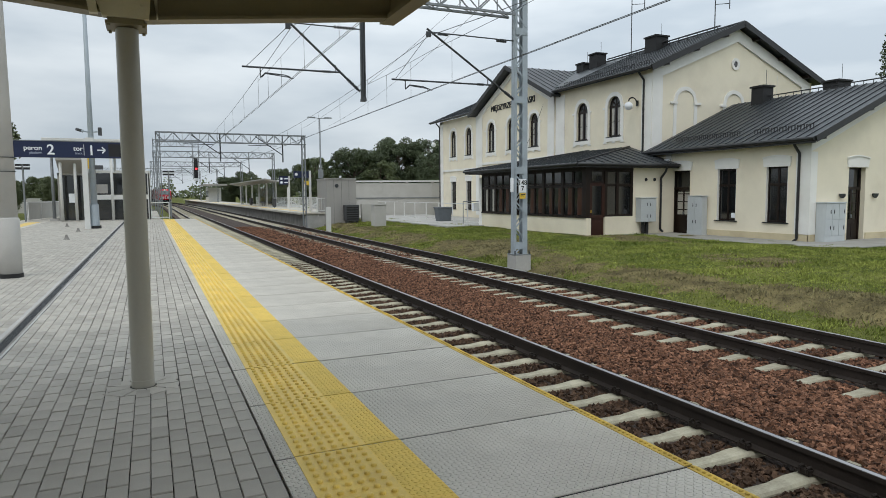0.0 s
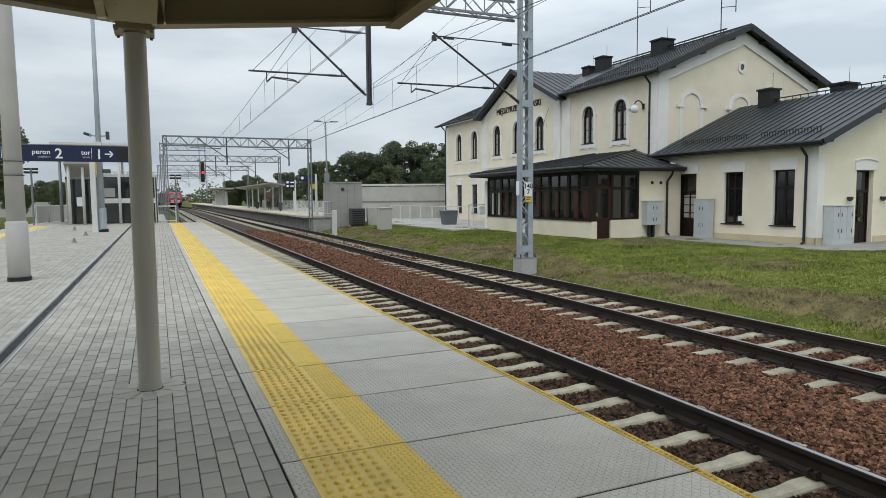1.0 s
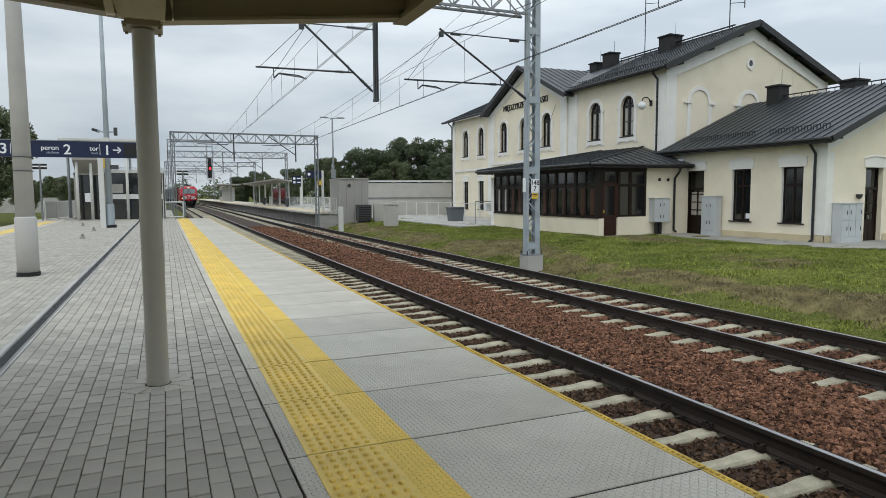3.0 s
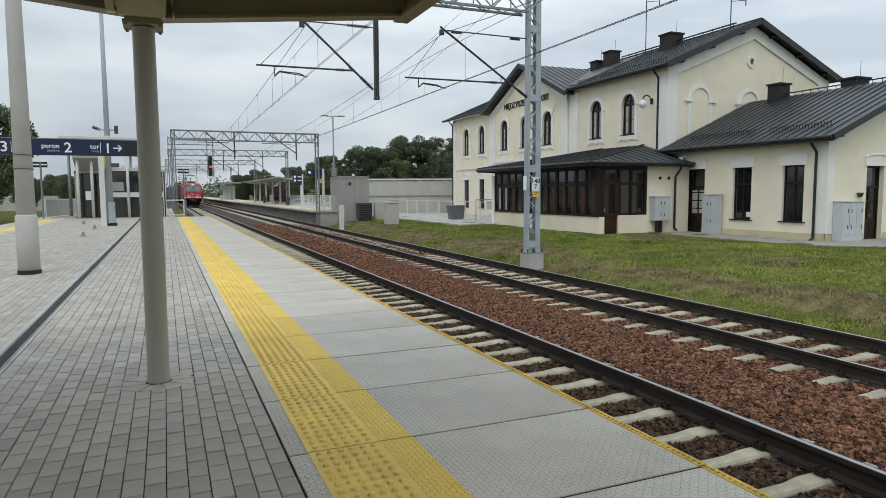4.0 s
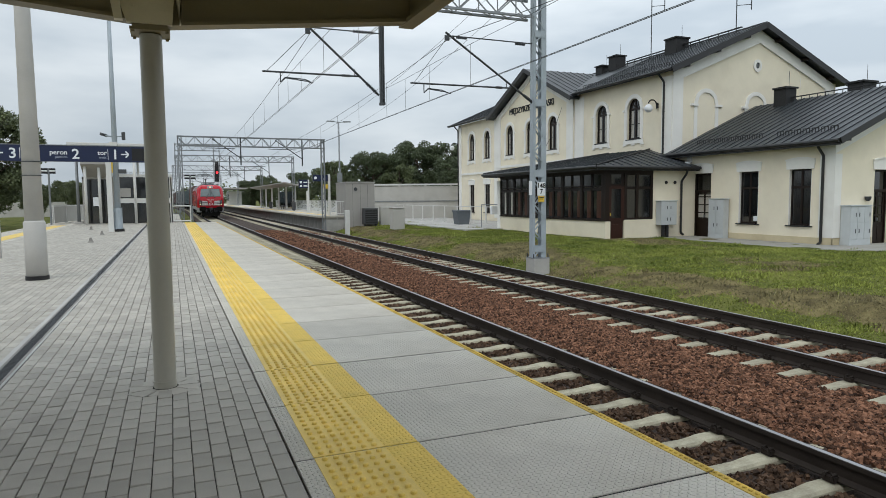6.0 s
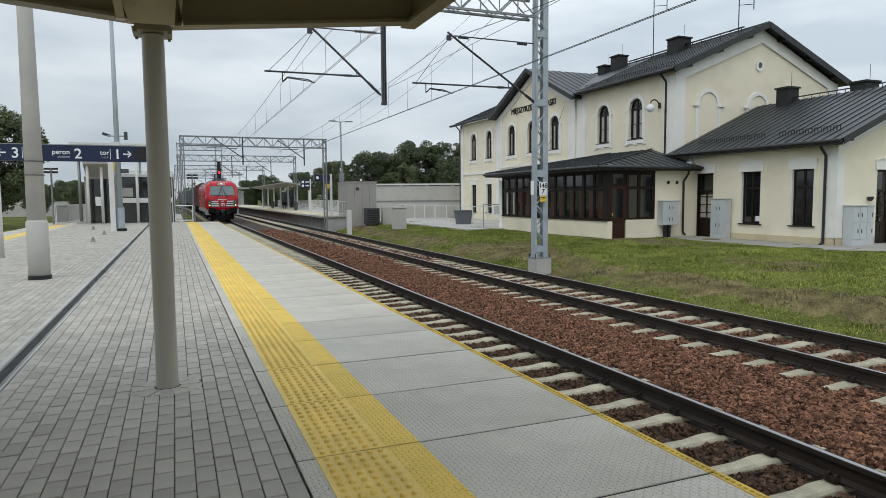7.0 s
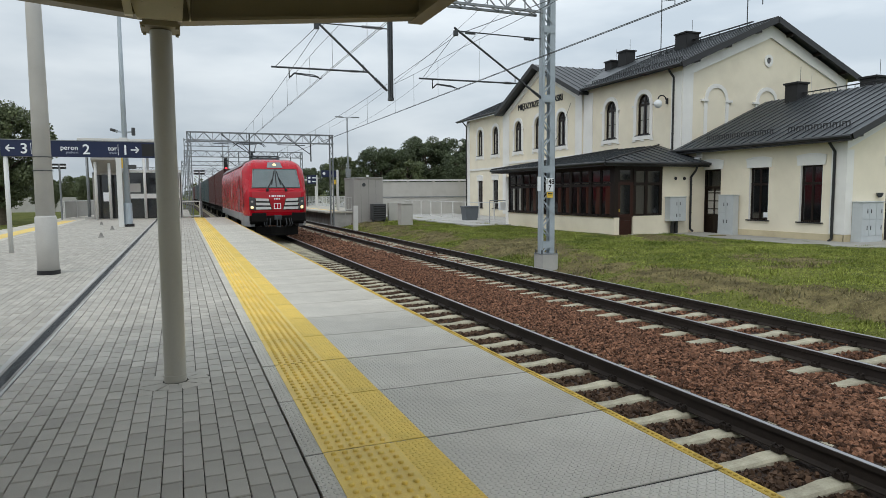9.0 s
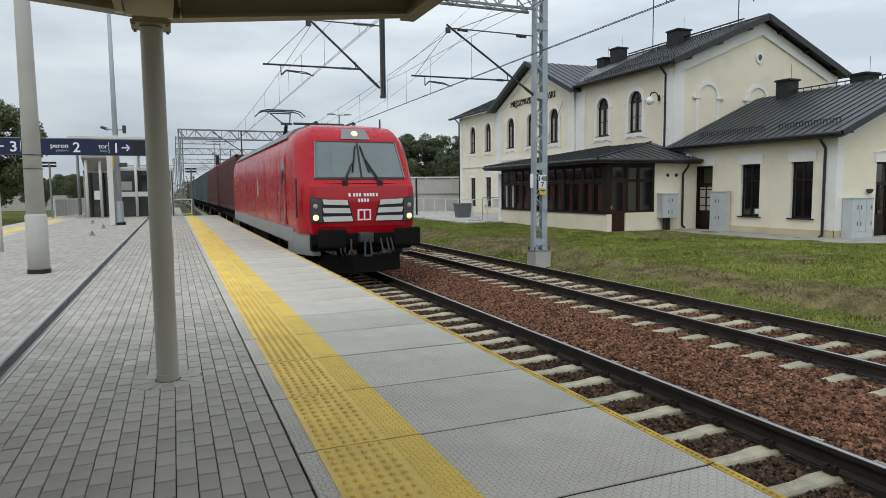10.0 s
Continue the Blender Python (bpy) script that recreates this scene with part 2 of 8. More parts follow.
M_CONT_RED = surface("oxide_red_container", (0.095, 0.026, 0.022), 0.6, 0.2, 1, 50, 0.1, stain=0.4)
M_CONT_TEAL = surface("teal_grey_container", (0.06, 0.09, 0.10), 0.6, 0.2, 1, 50, 0.1, stain=0.4)
M_CONT_GREY = surface("grey_container", (0.09, 0.10, 0.11), 0.6, 0.2, 1, 50, 0.1, stain=0.4)
M_BARK = surface("tree_bark", (0.09, 0.07, 0.05), 0.95, 0.4, 4, 40, 0.8, 0.02)
# distance haze is put into both leaf greens: raised and greyed base colours
M_LEAF_HAZY = surface("hazy_tree_leaves", (0.090, 0.118, 0.055), 0.6, 0.35, 0.5, 20, 0.0, tint=(0.115, 0.135, 0.06), island=0.35)
M_LEAF_DARK_HAZY = surface("hazy_dark_tree_leaves", (0.072, 0.098, 0.052), 0.65, 0.35, 0.5, 20, 0.0, tint=(0.09, 0.112, 0.055), island=0.35)
M_GRASS = surface("grass_blades", (0.118, 0.185, 0.030), 0.85, 0.45, 0.5, 4, 0.0, tint=(0.235, 0.255, 0.065), island=0.5, gloss=0.1)
M_STRAW = surface("dry_grass_blades", (0.145, 0.115, 0.06), 0.85, 0.55, 1.2, 4, 0.0, tint=(0.20, 0.18, 0.085), island=0.5)
M_NOISEWALL = surface("pale_noise_barrier", (0.46, 0.45, 0.42), 0.85, 0.08, 1, 50, 0.1, stain=0.2)
M_BIN = surface("bluish_bin_plastic", (0.10, 0.115, 0.13), 0.5, 0.1, 3, 60, 0.05)
M_CARPAINT = surface("silver_car_paint", (0.45, 0.46, 0.48), 0.35, 0.05, 1, 50, 0.0, metal=0.3)


# ---- mesh helpers ----
def thing(name, label, category, m=None, group="", kind=""):
    ob = new(name)
    ob.empty_display_size = 0.2
    if m is not None:
        ob.matrix_basis = m
    return tagged(ob, label, category, group, kind)


def part(name, bm, material, parent=None, label="", smooth=False, m=None):
    me = bpy.data.meshes.new(name)
    bmesh.ops.recalc_face_normals(bm, faces=bm.faces)
    bm.to_mesh(me)
    bm.free()
    me.materials.append(material)
    if smooth:
        for p in me.polygons:
            p.use_smooth = True
    ob = new(name, me)
    ob.parent = parent
    if m is not None:
        ob.matrix_basis = m
    return tagged(ob, label)


def share(name, me, parent, m):
    ob = new(name, me)
    ob.parent = parent
    ob.matrix_basis = m
    return ob


def box(bm, x0, x1, y0, y1, z0, z1, bevel=0.0):
    """Adds a box between two corners."""
    r = bmesh.ops.create_cube(bm, size=1.0)
    vs = r["verts"]
    for v in vs:
        v.co = Vector((x0 + (v.co.x + 0.5) * (x1 - x0), y0 + (v.co.y + 0.5) * (y1 - y0), z0 + (v.co.z + 0.5) * (z1 - z0)))
    if bevel:
        es = {e for v in vs for e in v.link_edges}
        bmesh.ops.bevel(bm, geom=list(es), offset=bevel, segments=2, affect="EDGES", profile=0.6)
    return bm


def boxed(x0, x1, y0, y1, z0, z1, bevel=0.0):
    return box(bmesh.new(), x0, x1, y0, y1, z0, z1, bevel)


def tube(bm, a, b, r0, r1=None, n=10, caps=True):
    """Adds a round bar from a to b."""
    a, b = Vector(a), Vector(b)
    r1 = r0 if r1 is None else r1
    d = b - a
    q = d.to_track_quat("Z", "Y").to_matrix().to_4x4()
    bmesh.ops.create_cone(bm, cap_ends=caps, segments=n, radius1=r0, radius2=r1, depth=d.length, matrix=Matrix.Translation((a + b) / 2) @ q)
    return bm


def bar(bm, a, b, w, d, up=(0, 0, 1)):
    """Adds a flat bar of width w and depth d from a to b."""
    a, b = Vector(a), Vector(b)
    z = (b - a).normalized()
    u = Vector(up)
    if abs(z.dot(u)) > 0.95:
        u = Vector((0, 1, 0))
    x = z.cross(u).normalized()
    y = z.cross(x)
    m = Matrix((x, y, z)).transposed().to_4x4()
    r = bmesh.ops.create_cube(bm, size=1.0)
    for v in r["verts"]:
        v.co = (a + b) / 2 + m.to_3x3() @ Vector((v.co.x * w, v.co.y * d, v.co.z * (b - a).length))
    return bm


def prism(bm, outline, axis, lo, hi):
    """Adds a solid with the given outline, drawn out along an axis. outline: pairs in the other two axes, in x, y, z order."""
    def at(p, k):
        return Vector((k, p[0], p[1])) if axis == "x" else Vector((p[0], k, p[1])) if axis == "y" else Vector((p[0], p[1], k))
    a = [bm.verts.new(at(p, lo)) for p in outline]
    b = [bm.verts.new(at(p, hi)) for p in outline]
    bm.faces.new(a)
    bm.faces.new(b[::-1])
    for i in range(len(a)):
        j = (i + 1) % len(a)
        bm.faces.new((a[j], a[i], b[i], b[j]))
    return bm


def prismed(outline, axis, lo, hi):
    return prism(bmesh.new(), outline, axis, lo, hi)


def lathe(bm, profile, centre=(0, 0, 0), n=16):
    """Adds a turned form about a vertical axis; profile: (radius, height) pairs."""
    c = Vector(centre)
    rings = [[bm.verts.new(c + Vector((r * math.cos(2 * math.pi * i / n), r * math.sin(2 * math.pi * i / n), z))) for i in range(n)] for r, z in profile]
    for a, b in zip(rings, rings[1:]):
        for i in range(n):
            bm.faces.new((a[i], a[(i + 1) % n], b[(i + 1) % n], b[i]))
    bm.faces.new(rings[0][::-1])
    bm.faces.new(rings[-1])
    return bm


def raw_mesh(name, verts, faces, material, parent=None, smooth=False):
    me = bpy.data.meshes.new(name)
    me.from_pydata(verts.tolist() if hasattr(verts, "tolist") else verts, [], faces.tolist() if hasattr(faces, "tolist") else faces)
    me.materials.append(material)
    ob = new(name, me)
    ob.parent = parent
    return ob


def lettering(name, body, size, material, parent, m, depth=0.004, align="LEFT", fat=0.0):
    cu = bpy.data.curves.new(name, "FONT")
    cu.body, cu.size, cu.extrude, cu.align_x, cu.offset = body, size, depth / 2, align, fat
    cu.materials.append(material)
    ob = new(name, cu)
    ob.parent = parent
    ob.matrix_basis = m
    return ob

# ---- ground, tracks and platforms ----
RAIL_Z, SLEEPER_Z = -0.76, -0.95
NEAR_C, FAR_C = 4.08, 8.38
EDGE = 2.38
PLAT_END = 41.0
LEFT_EDGE = -6.75


def bend(y):
    """Sideways shift of the line, which curves gently far off."""
    return -max(0.0, y - 135.0) ** 2 / 2400.0


def terrain(x, y):
    """Height of the natural ground: a low uneven bank with a worn brow along the tracks."""
    z = -1.28
    if x > 9.6:
        k = min(1.0, max(0.0, (x - 10.5 - 0.35 * noise.noise(Vector((y * 0.25, 8.0, 0)))) / 2.7))
        k = k * k * (3 - 2 * k)
        z += 0.43 * k + 0.13 * min(1.0, max(0.0, (x - 13.0) / 5.0))
        if x > 20:
            z -= 0.012 * (min(x, 26) - 20)
        slope = math.exp(-((x - 12.4) / 1.4) ** 2)
        z += (0.03 + 0.06 * slope) * noise.noise(Vector((x * 0.8, y * 0.6, 2))) + 0.035 * slope * noise.noise(Vector((x * 2.4, y * 2.4, 5)))
    z += 0.035 * noise.noise(Vector((x * 0.35, y * 0.35, 0))) + 0.02 * noise.noise(Vector((x * 1.3, y * 1.3, 4)))
    return z


def worn(x, y):
    """How bare the bank is at a place, 0 to 1."""
    patch = noise.noise(Vector((x * 0.33, y * 0.33, 1.0))) + 0.6 * noise.noise(Vector((x * 1.1, y * 1.1, 7.0)))
    brow = math.exp(-((x - 12.5) / 0.95) ** 2) * 0.75 + math.exp(-((y - 25.5) / 3.0) ** 2) * 0.28
    return brow - patch * 0.75


def ground_sheet():
    xs = sorted({*(-900, -400, -150, -60, -30, -15, -8.0, 2.4, 9.4, 30, 40, 60, 100, 200, 450, 900)} | {9.8 + 0.4 * i for i in range(48)} | {10.0 + 0.2 * i for i in range(30)})
    ys = sorted({*(-300, -100, -40, -20, 70, 80, 100, 140, 200, 300, 500, 900, 1600)} | {-8 + 0.2 * i for i in range(170)} | {26 + 0.4 * i for i in range(100)})
    verts = [(x, y, terrain(x, y) - (0.1 if y > 100 or x > 60 else 0)) for y in ys for x in xs]
    w = len(xs)
    faces = [(j * w + i, j * w + i + 1, (j + 1) * w + i + 1, (j + 1) * w + i) for j in range(len(ys) - 1) for i in range(w - 1)]
    ob = raw_mesh("ground", verts, faces, M_SOIL)
    ob.data.materials.append(M_EARTH)
    for p in ob.data.polygons:
        p.use_smooth = True
        x, y, z = p.center
        if 10.0 < x < 27 and 3 < y < 60 and worn(x, y) > 0.36:
            p.material_index = 1
    tagged(ob, "grassy ground with worn brown soil patches", "ground", kind="structure")


ground_sheet()


def ballast_bed():
    """The stone bed under both tracks, with shoulders and shallow cribs."""
    outline = [(2.34, -1.35), (2.34, -1.02), (2.7, -1.01), (4.9, -1.0), (5.4, -0.965), (6.0, -0.935), (6.5, -0.94), (7.0, -0.985), (7.3, -1.0), (9.3, -1.01), (9.75, -0.985), (10.1, -1.02), (10.7, -1.3)]
    verts, faces = [], []
    ys = [-30, 0, 40, 80, 135, 160, 190, 230, 280, 340, 420]
    for y in ys:
        verts += [(x + bend(y), y, z) for x, z in outline]
    w = len(outline)
    faces = [(j * w + i, j * w + i + 1, (j + 1) * w + i + 1, (j + 1) * w + i) for j in range(len(ys) - 1) for i in range(w - 1)]
    ob = raw_mesh("ballast_bed", verts, faces, M_BALLAST_SHADED)
    tagged(ob, "reddish brown crushed granite bed darkened for shade between stones", "ballast", kind="structure")
    # the bed of the line on the other side of the island platform
    verts = [(x, y, z) for y in (-30, 420) for x, z in ((-12.0, -1.35), (-11.4, -1.0), (LEFT_EDGE + 0.02, -1.0), (LEFT_EDGE + 0.02, -1.35))]
    ob = raw_mesh("ballast_bed_beyond", verts, [(i, i + 1, i + 5, i + 4) for i in range(3)], M_BALLAST_SHADED)
    tagged(ob, "brown ballast bed beyond the island platform", "ballast", kind="structure")


ballast_bed()

RAIL_PROFILE = [(-0.075, 0.0), (0.075, 0.0), (0.075, 0.012), (0.012, 0.03), (0.010, 0.125), (0.036, 0.135), (0.036, 0.172), (-0.036, 0.172), (-0.036, 0.135), (-0.010, 0.125), (-0.012, 0.03), (-0.075, 0.012)]


def rail_along(parent, cx, side):
    ys = [-20, 135, 150, 165, 180, 200, 225, 250, 300, 360, 420]
    verts, faces = [], []
    base = RAIL_Z - 0.175
    for y in ys:
        verts += [(cx + side * 0.7535 + x + bend(y), y, base + z) for x, z in RAIL_PROFILE]
    w = len(RAIL_PROFILE)
    faces = [(j * w + i, j * w + (i + 1) % w, (j + 1) * w + (i + 1) % w, (j + 1) * w + i) for j in range(len(ys) - 1) for i in range(w)]
    faces += [tuple(range(w))[::-1]]
    r = raw_mesh("rail", verts, faces, M_RAIL_SIDE, parent)
    bmv, bmf = [], []
    for y in ys:
        bmv += [(cx + side * 0.7535 + x + bend(y), y, base + z) for x, z in ((-0.024, 0.1725), (-0.019, 0.1748), (0.019, 0.1748), (0.024, 0.1725))]
    bmf = [(j * 4 + i, j * 4 + i + 1, (j + 1) * 4 + i + 1, (j + 1) * 4 + i) for j in range(len(ys) - 1) for i in range(3)]
    tagged(raw_mesh("running_surface", bmv, bmf, M_RAIL_TOP, r), "shiny worn rail head")
    return r


def sleeper_mesh():
    """A prestressed sleeper with thicker rail seats and a lower waist."""
    bm = bmesh.new()
    st = [(-1.3, 0.0, 0.085), (-1.1, 0.0, 0.105), (-0.95, 0.012, 0.11), (-0.5, 0.01, 0.11), (-0.3, -0.008, 0.095), (0.3, -0.008, 0.095), (0.5, 0.01, 0.11), (0.95, 0.012, 0.11), (1.1, 0.0, 0.105), (1.3, 0.0, 0.085)]
    rings = []
    for x, z, w in st:
        w *= 0.84
        rings.append([bm.verts.new(p) for p in ((x, -w - 0.03, -0.2), (x, -w, z - 0.02), (x, -w + 0.02, z), (x, w - 0.02, z), (x, w, z - 0.02), (x, w + 0.03, -0.2))])
    for a, b in zip(rings, rings[1:]):
        for i in range(5):
            bm.faces.new((a[i], a[i + 1], b[i + 1], b[i]))
    bm.faces.new(rings[0])
    bm.faces.new(rings[-1][::-1])
    bmesh.ops.recalc_face_normals(bm, faces=bm.faces)
    me = bpy.data.meshes.new("sleeper")
    bm.to_mesh(me)
    bm.free()
    me.materials.append(M_SLEEPER)
    return me


def clip_mesh():
    """A pair of spring clips and their shoulders on both sides of a rail."""
    bm = bmesh.new()
    for s in (-1, 1):
        box(bm, s * 0.085 - 0.025, s * 0.085 + 0.025, -0.05, 0.05, 0.0, 0.045)
        for y in (-0.035, 0.035):
            pts = [(s * 0.12, y, 0.02), (s * 0.115, y, 0.06), (s * 0.075, y, 0.07), (s * 0.05, y, 0.04)]
            for a, b in zip(pts, pts[1:]):
                tube(bm, a, b, 0.011, n=5)
    me = bpy.data.meshes.new("rail_clip")
    bm.to_mesh(me)
    bm.free()
    me.materials.append(M_RAIL_SIDE)
    return me


ME_SLEEPER, ME_CLIP = sleeper_mesh(), clip_mesh()


def track(name, label, cx, phase, pitch, near_to):
    tr = thing(name, label, "railway track", kind="structure")
    for s in (-1, 1):
        rail_along(tr, cx, s)
    far_v, far_f = [], []
    y = phase - 22 * pitch
    while y < 260:
        z = SLEEPER_Z - 0.013 + random.uniform(-0.006, 0.006)
        turn = random.uniform(-0.5, 0.5)
        if y < near_to:
            share("sleeper", ME_SLEEPER, tr, pose(cx + random.uniform(-0.02, 0.02), y, z, 0, 0, turn))
            if y < 24:
                for s in (-1, 1):
                    share("rail_clip", ME_CLIP, tr, pose(cx + s * 0.7535, y, SLEEPER_Z + 0.005))
        else:
            k = len(far_v)
            b = bend(y)
            far_v += [(cx + b + sx * 1.3, y + sy * 0.13, z + dz) for dz in (0, -0.2) for sx, sy in ((-1, -1), (1, -1), (1, 1), (-1, 1))]
            far_f += [(k, k + 1, k + 2, k + 3), (k, k + 4, k + 5, k + 1), (k + 3, k + 2, k + 6, k + 7), (k, k + 3, k + 7, k + 4), (k + 1, k + 5, k + 6, k + 2)]
        y += pitch
    tagged(raw_mesh("far_sleepers", far_v, far_f, M_SLEEPER, tr), kind="stuff")
    return tr


track("track_1", "railway track with dark rails on concrete sleepers beside the platform", NEAR_C, 4.06, 0.59, 80)
track("track_2", "second railway track with dark rails on concrete sleepers", FAR_C, 4.72, 0.595, 90)
track("track_3", "railway track beyond the island platform", LEFT_EDGE - 1.72, 4.0, 0.6, 5)


def platform_body():
    plat = thing("platform_1", "island platform with paving blocks, tactile strip and concrete edge slabs", "platform", kind="structure")
    # bed under the blocks and under the slabs
    part("block_bed", boxed(LEFT_EDGE + 1.7, 0.515, -14, PLAT_END + 30, -0.9, -0.014), M_JOINT, plat)
    part("edge_wall", boxed(0.52, EDGE - 0.13, -14, PLAT_END, -1.5, -0.101), M_CONCRETE_DARK, plat, "dark concrete platform wall")
    part("slab_bed", boxed(0.53, EDGE - 0.15, -14, PLAT_END, -0.1, -0.0875), M_BLACK, plat)
    part("far_edge_wall", boxed(LEFT_EDGE + 0.1, LEFT_EDGE + 1.69, -14, PLAT_END + 30, -1.5, -0.09), M_CONCRETE_DARK, plat)
    part("far_edge_slab", boxed(LEFT_EDGE, LEFT_EDGE + 1.695, -14, PLAT_END + 30, -0.09, -0.004), M_SLAB, plat)
    part("far_tactile_strip", boxed(LEFT_EDGE + 0.85, LEFT_EDGE + 1.42, -14, PLAT_END - 1.0, -0.004, 0.001), M_YELLOW, plat, "yellow tactile strip")
    # slotted drain channel that runs along the platform
    part("drain_channel", boxed(-1.315, -1.235, -14, PLAT_END - 2, -0.06, -0.012), M_JOINT, plat, "dark slotted drain channel")
    g = bmesh.new()
    box(g, -1.335, -1.316, -14, PLAT_END - 2, -0.06, 0.0005)
    box(g, -1.234, -1.215, -14, PLAT_END - 2, -0.06, 0.0005)
    part("drain_frame", g, M_CONCRETE_DARK, plat)
    part("drain_border", boxed(-1.382, -1.338, -14, PLAT_END - 2, -0.06, 0.0), M_CONCRETE, plat)
    part("drain_border", boxed(-1.212, -1.19, -14, PLAT_END - 2, -0.06, 0.0), M_CONCRETE, plat)
    me = bmesh.new()
    for i in range(16):
        box(me, -1.315, -1.235, i * 0.03, i * 0.03 + 0.012, -0.03, -0.002)
    grate = part("drain_grate", me, M_DARKGREY, plat, m=pose(0, 2.0, 0))
    for i in range(1, 75):
        share("drain_grate", grate.data, plat, pose(0, 2.0 + 0.48 * i, 0))
    return plat


PLATFORM = platform_body()


def edge_slabs(plat):
    """Edge slabs with a yellow band, domes and a warning line; one joint every 0.935 m."""
    pitch, gap = 0.935, 0.018
    L = pitch - gap
    body = boxed(0.522, EDGE, 0, L, -0.088, 0.0, 0.0025)
    me_body = part("edge_slab", body, M_SLAB).data
    bpy.data.objects.remove(scene.objects["edge_slab"])
    band = bmesh.new()
    prism(band, [(0.615, -0.002), (0.995, -0.002), (0.995, 0.003), (0.618, 0.003)], "y", 0.0, L)
    for i in range(12):
        for j in range(6):
            x, y = 0.663 + j * 0.0575, 0.037 + i * 0.0765
            lathe(band, [(0.0160, 0.002), (0.0152, 0.011), (0.0125, 0.0155), (0.006, 0.0175)], (x, y, 0), 10)
    rib = prismed([(0.9951, -0.002), (1.19, -0.002), (1.187, 0.003), (0.9951, 0.003)], "y", 0.0, L)
    me_rib = part("ribbed_band", rib, M_YELLOW_RIB).data
    bpy.data.objects.remove(scene.objects["ribbed_band"])
    me_band = part("tactile_band", band, M_YELLOW).data
    bpy.data.objects.remove(scene.objects["tactile_band"])
    line = boxed(EDGE - 0.052, EDGE + 0.002, 0, L, -0.03, 0.0035, 0.003)
    for i in range(26):
        lathe(line, [(0.0115, 0.003), (0.010, 0.009), (0.005, 0.0115)], (EDGE - 0.026, 0.018 + i * 0.0355, 0), 6)
    part("joint_filler", boxed(0.525, EDGE - 0.004, -12, PLAT_END, -0.085, -0.0045), M_JOINT, plat, "dark joint filler")
    me_line = part("edge_line", line, M_YELLOW_EDGE).data
    bpy.data.objects.remove(scene.objects["edge_line"])
    y = 3.28 - 16 * pitch
    while y + pitch < PLAT_END + 0.2:
        s = share("edge_slab", me_body, plat, pose(0, y, random.uniform(-0.0015, 0.0015)))
        share("tactile_band", me_band, s, Matrix())
        share("ribbed_band", me_rib, s, Matrix())
        share("edge_line", me_line, s, Matrix())
        y += pitch


edge_slabs(PLATFORM)


def paving_blocks(plat):
    """Blocks 0.094 by 0.187 m in running bond, each with a chamfer; the nearest are single objects."""
    def block():
        bm = bmesh.new()
        a = [bm.verts.new(p) for p in ((-0.0452, -0.0882, -0.05), (0.0452, -0.0882, -0.05), (0.0452, 0.0882, -0.05), (-0.0452, 0.0882, -0.05))]
        b = [bm.verts.new((v.co.x, v.co.y, -0.0055)) for v in a]
        c = [bm.verts.new((v.co.x * 0.94, v.co.y * 0.955, 0.0)) for v in a]
        for p, q in ((a, b), (b, c)):
            for i in range(4):
                bm.faces.new((p[i], p[(i + 1) % 4], q[(i + 1) % 4], q[i]))
        bm.faces.new(c)
        return bm
    ob = part("paving_block", block(), M_PAVER)
    me = ob.data
    bpy.data.objects.remove(ob)
    base = np.array([v.co[:] for v in me.vertices])
    polys = [tuple(p.vertices) for p in me.polygons]
    rng = np.random.default_rng(5)
    V, F, k, near = [], [], 0, 0
    cols = int((0.515 - (LEFT_EDGE + 1.7)) / 0.0942)
    for c in range(cols):
        x = 0.511 - 0.0471 - c * 0.0942
        if -1.345 < x < -1.225:
            continue
        y = -10.0 + (c % 2) * 0.0935 + 0.02 + rng.uniform(-0.012, 0.012)
        while y < 64:
            step = 0.187
            dz = rng.normal(0, 0.0011)
            if math.hypot(x + 0.1, y - 5.0) < 0.19:
                y += step
                continue
            if 2.3 < y < 4.9 and -0.75 < x < 0.5 and near < 300:
                share("paving_block", me, plat, pose(x, y, dz, rng.normal(0, 0.35), rng.normal(0, 0.5), rng.normal(0, 0.25)))
                near += 1
            elif y < 64:
                V.append(base + (x + rng.normal(0, 0.0006), y + rng.normal(0, 0.001), dz))
                F += [tuple(i + k for i in p) for p in polys]
                k += len(base)
            y += step
    ob = raw_mesh("far_paving_blocks", np.concatenate(V), F, M_PAVER_STUFF, plat)
    tagged(ob, "grey rectangular paving blocks in running bond", kind="stuff")
    # cut collar stones round the column foot
    bm = bmesh.new()
    for i in range(9):
        a0, a1 = 2 * math.pi * i / 9 + 0.03, 2 * math.pi * (i + 1) / 9 - 0.03
        pts = [(-0.1 + r * math.cos(a), 5.0 + r * math.sin(a)) for r, a in ((0.09, a0), (0.235 + 0.02 * (i % 3), a0), (0.235 + 0.02 * (i % 2), a1), (0.09, a1))]
        prism(bm, pts, "z", -0.05, 0.001)
    part("collar_stones", bm, M_PAVER, plat)
    part("collar_bed", tube(bmesh.new(), (-0.1, 5.0, -0.05), (-0.1, 5.0, -0.006), 0.285, n=24), M_JOINT, plat)

# ---- station building ----
FRONT = 24.7
SOUTH, NORTH = 27.7, 55.65
MID0, MID1 = 36.74, 47.69


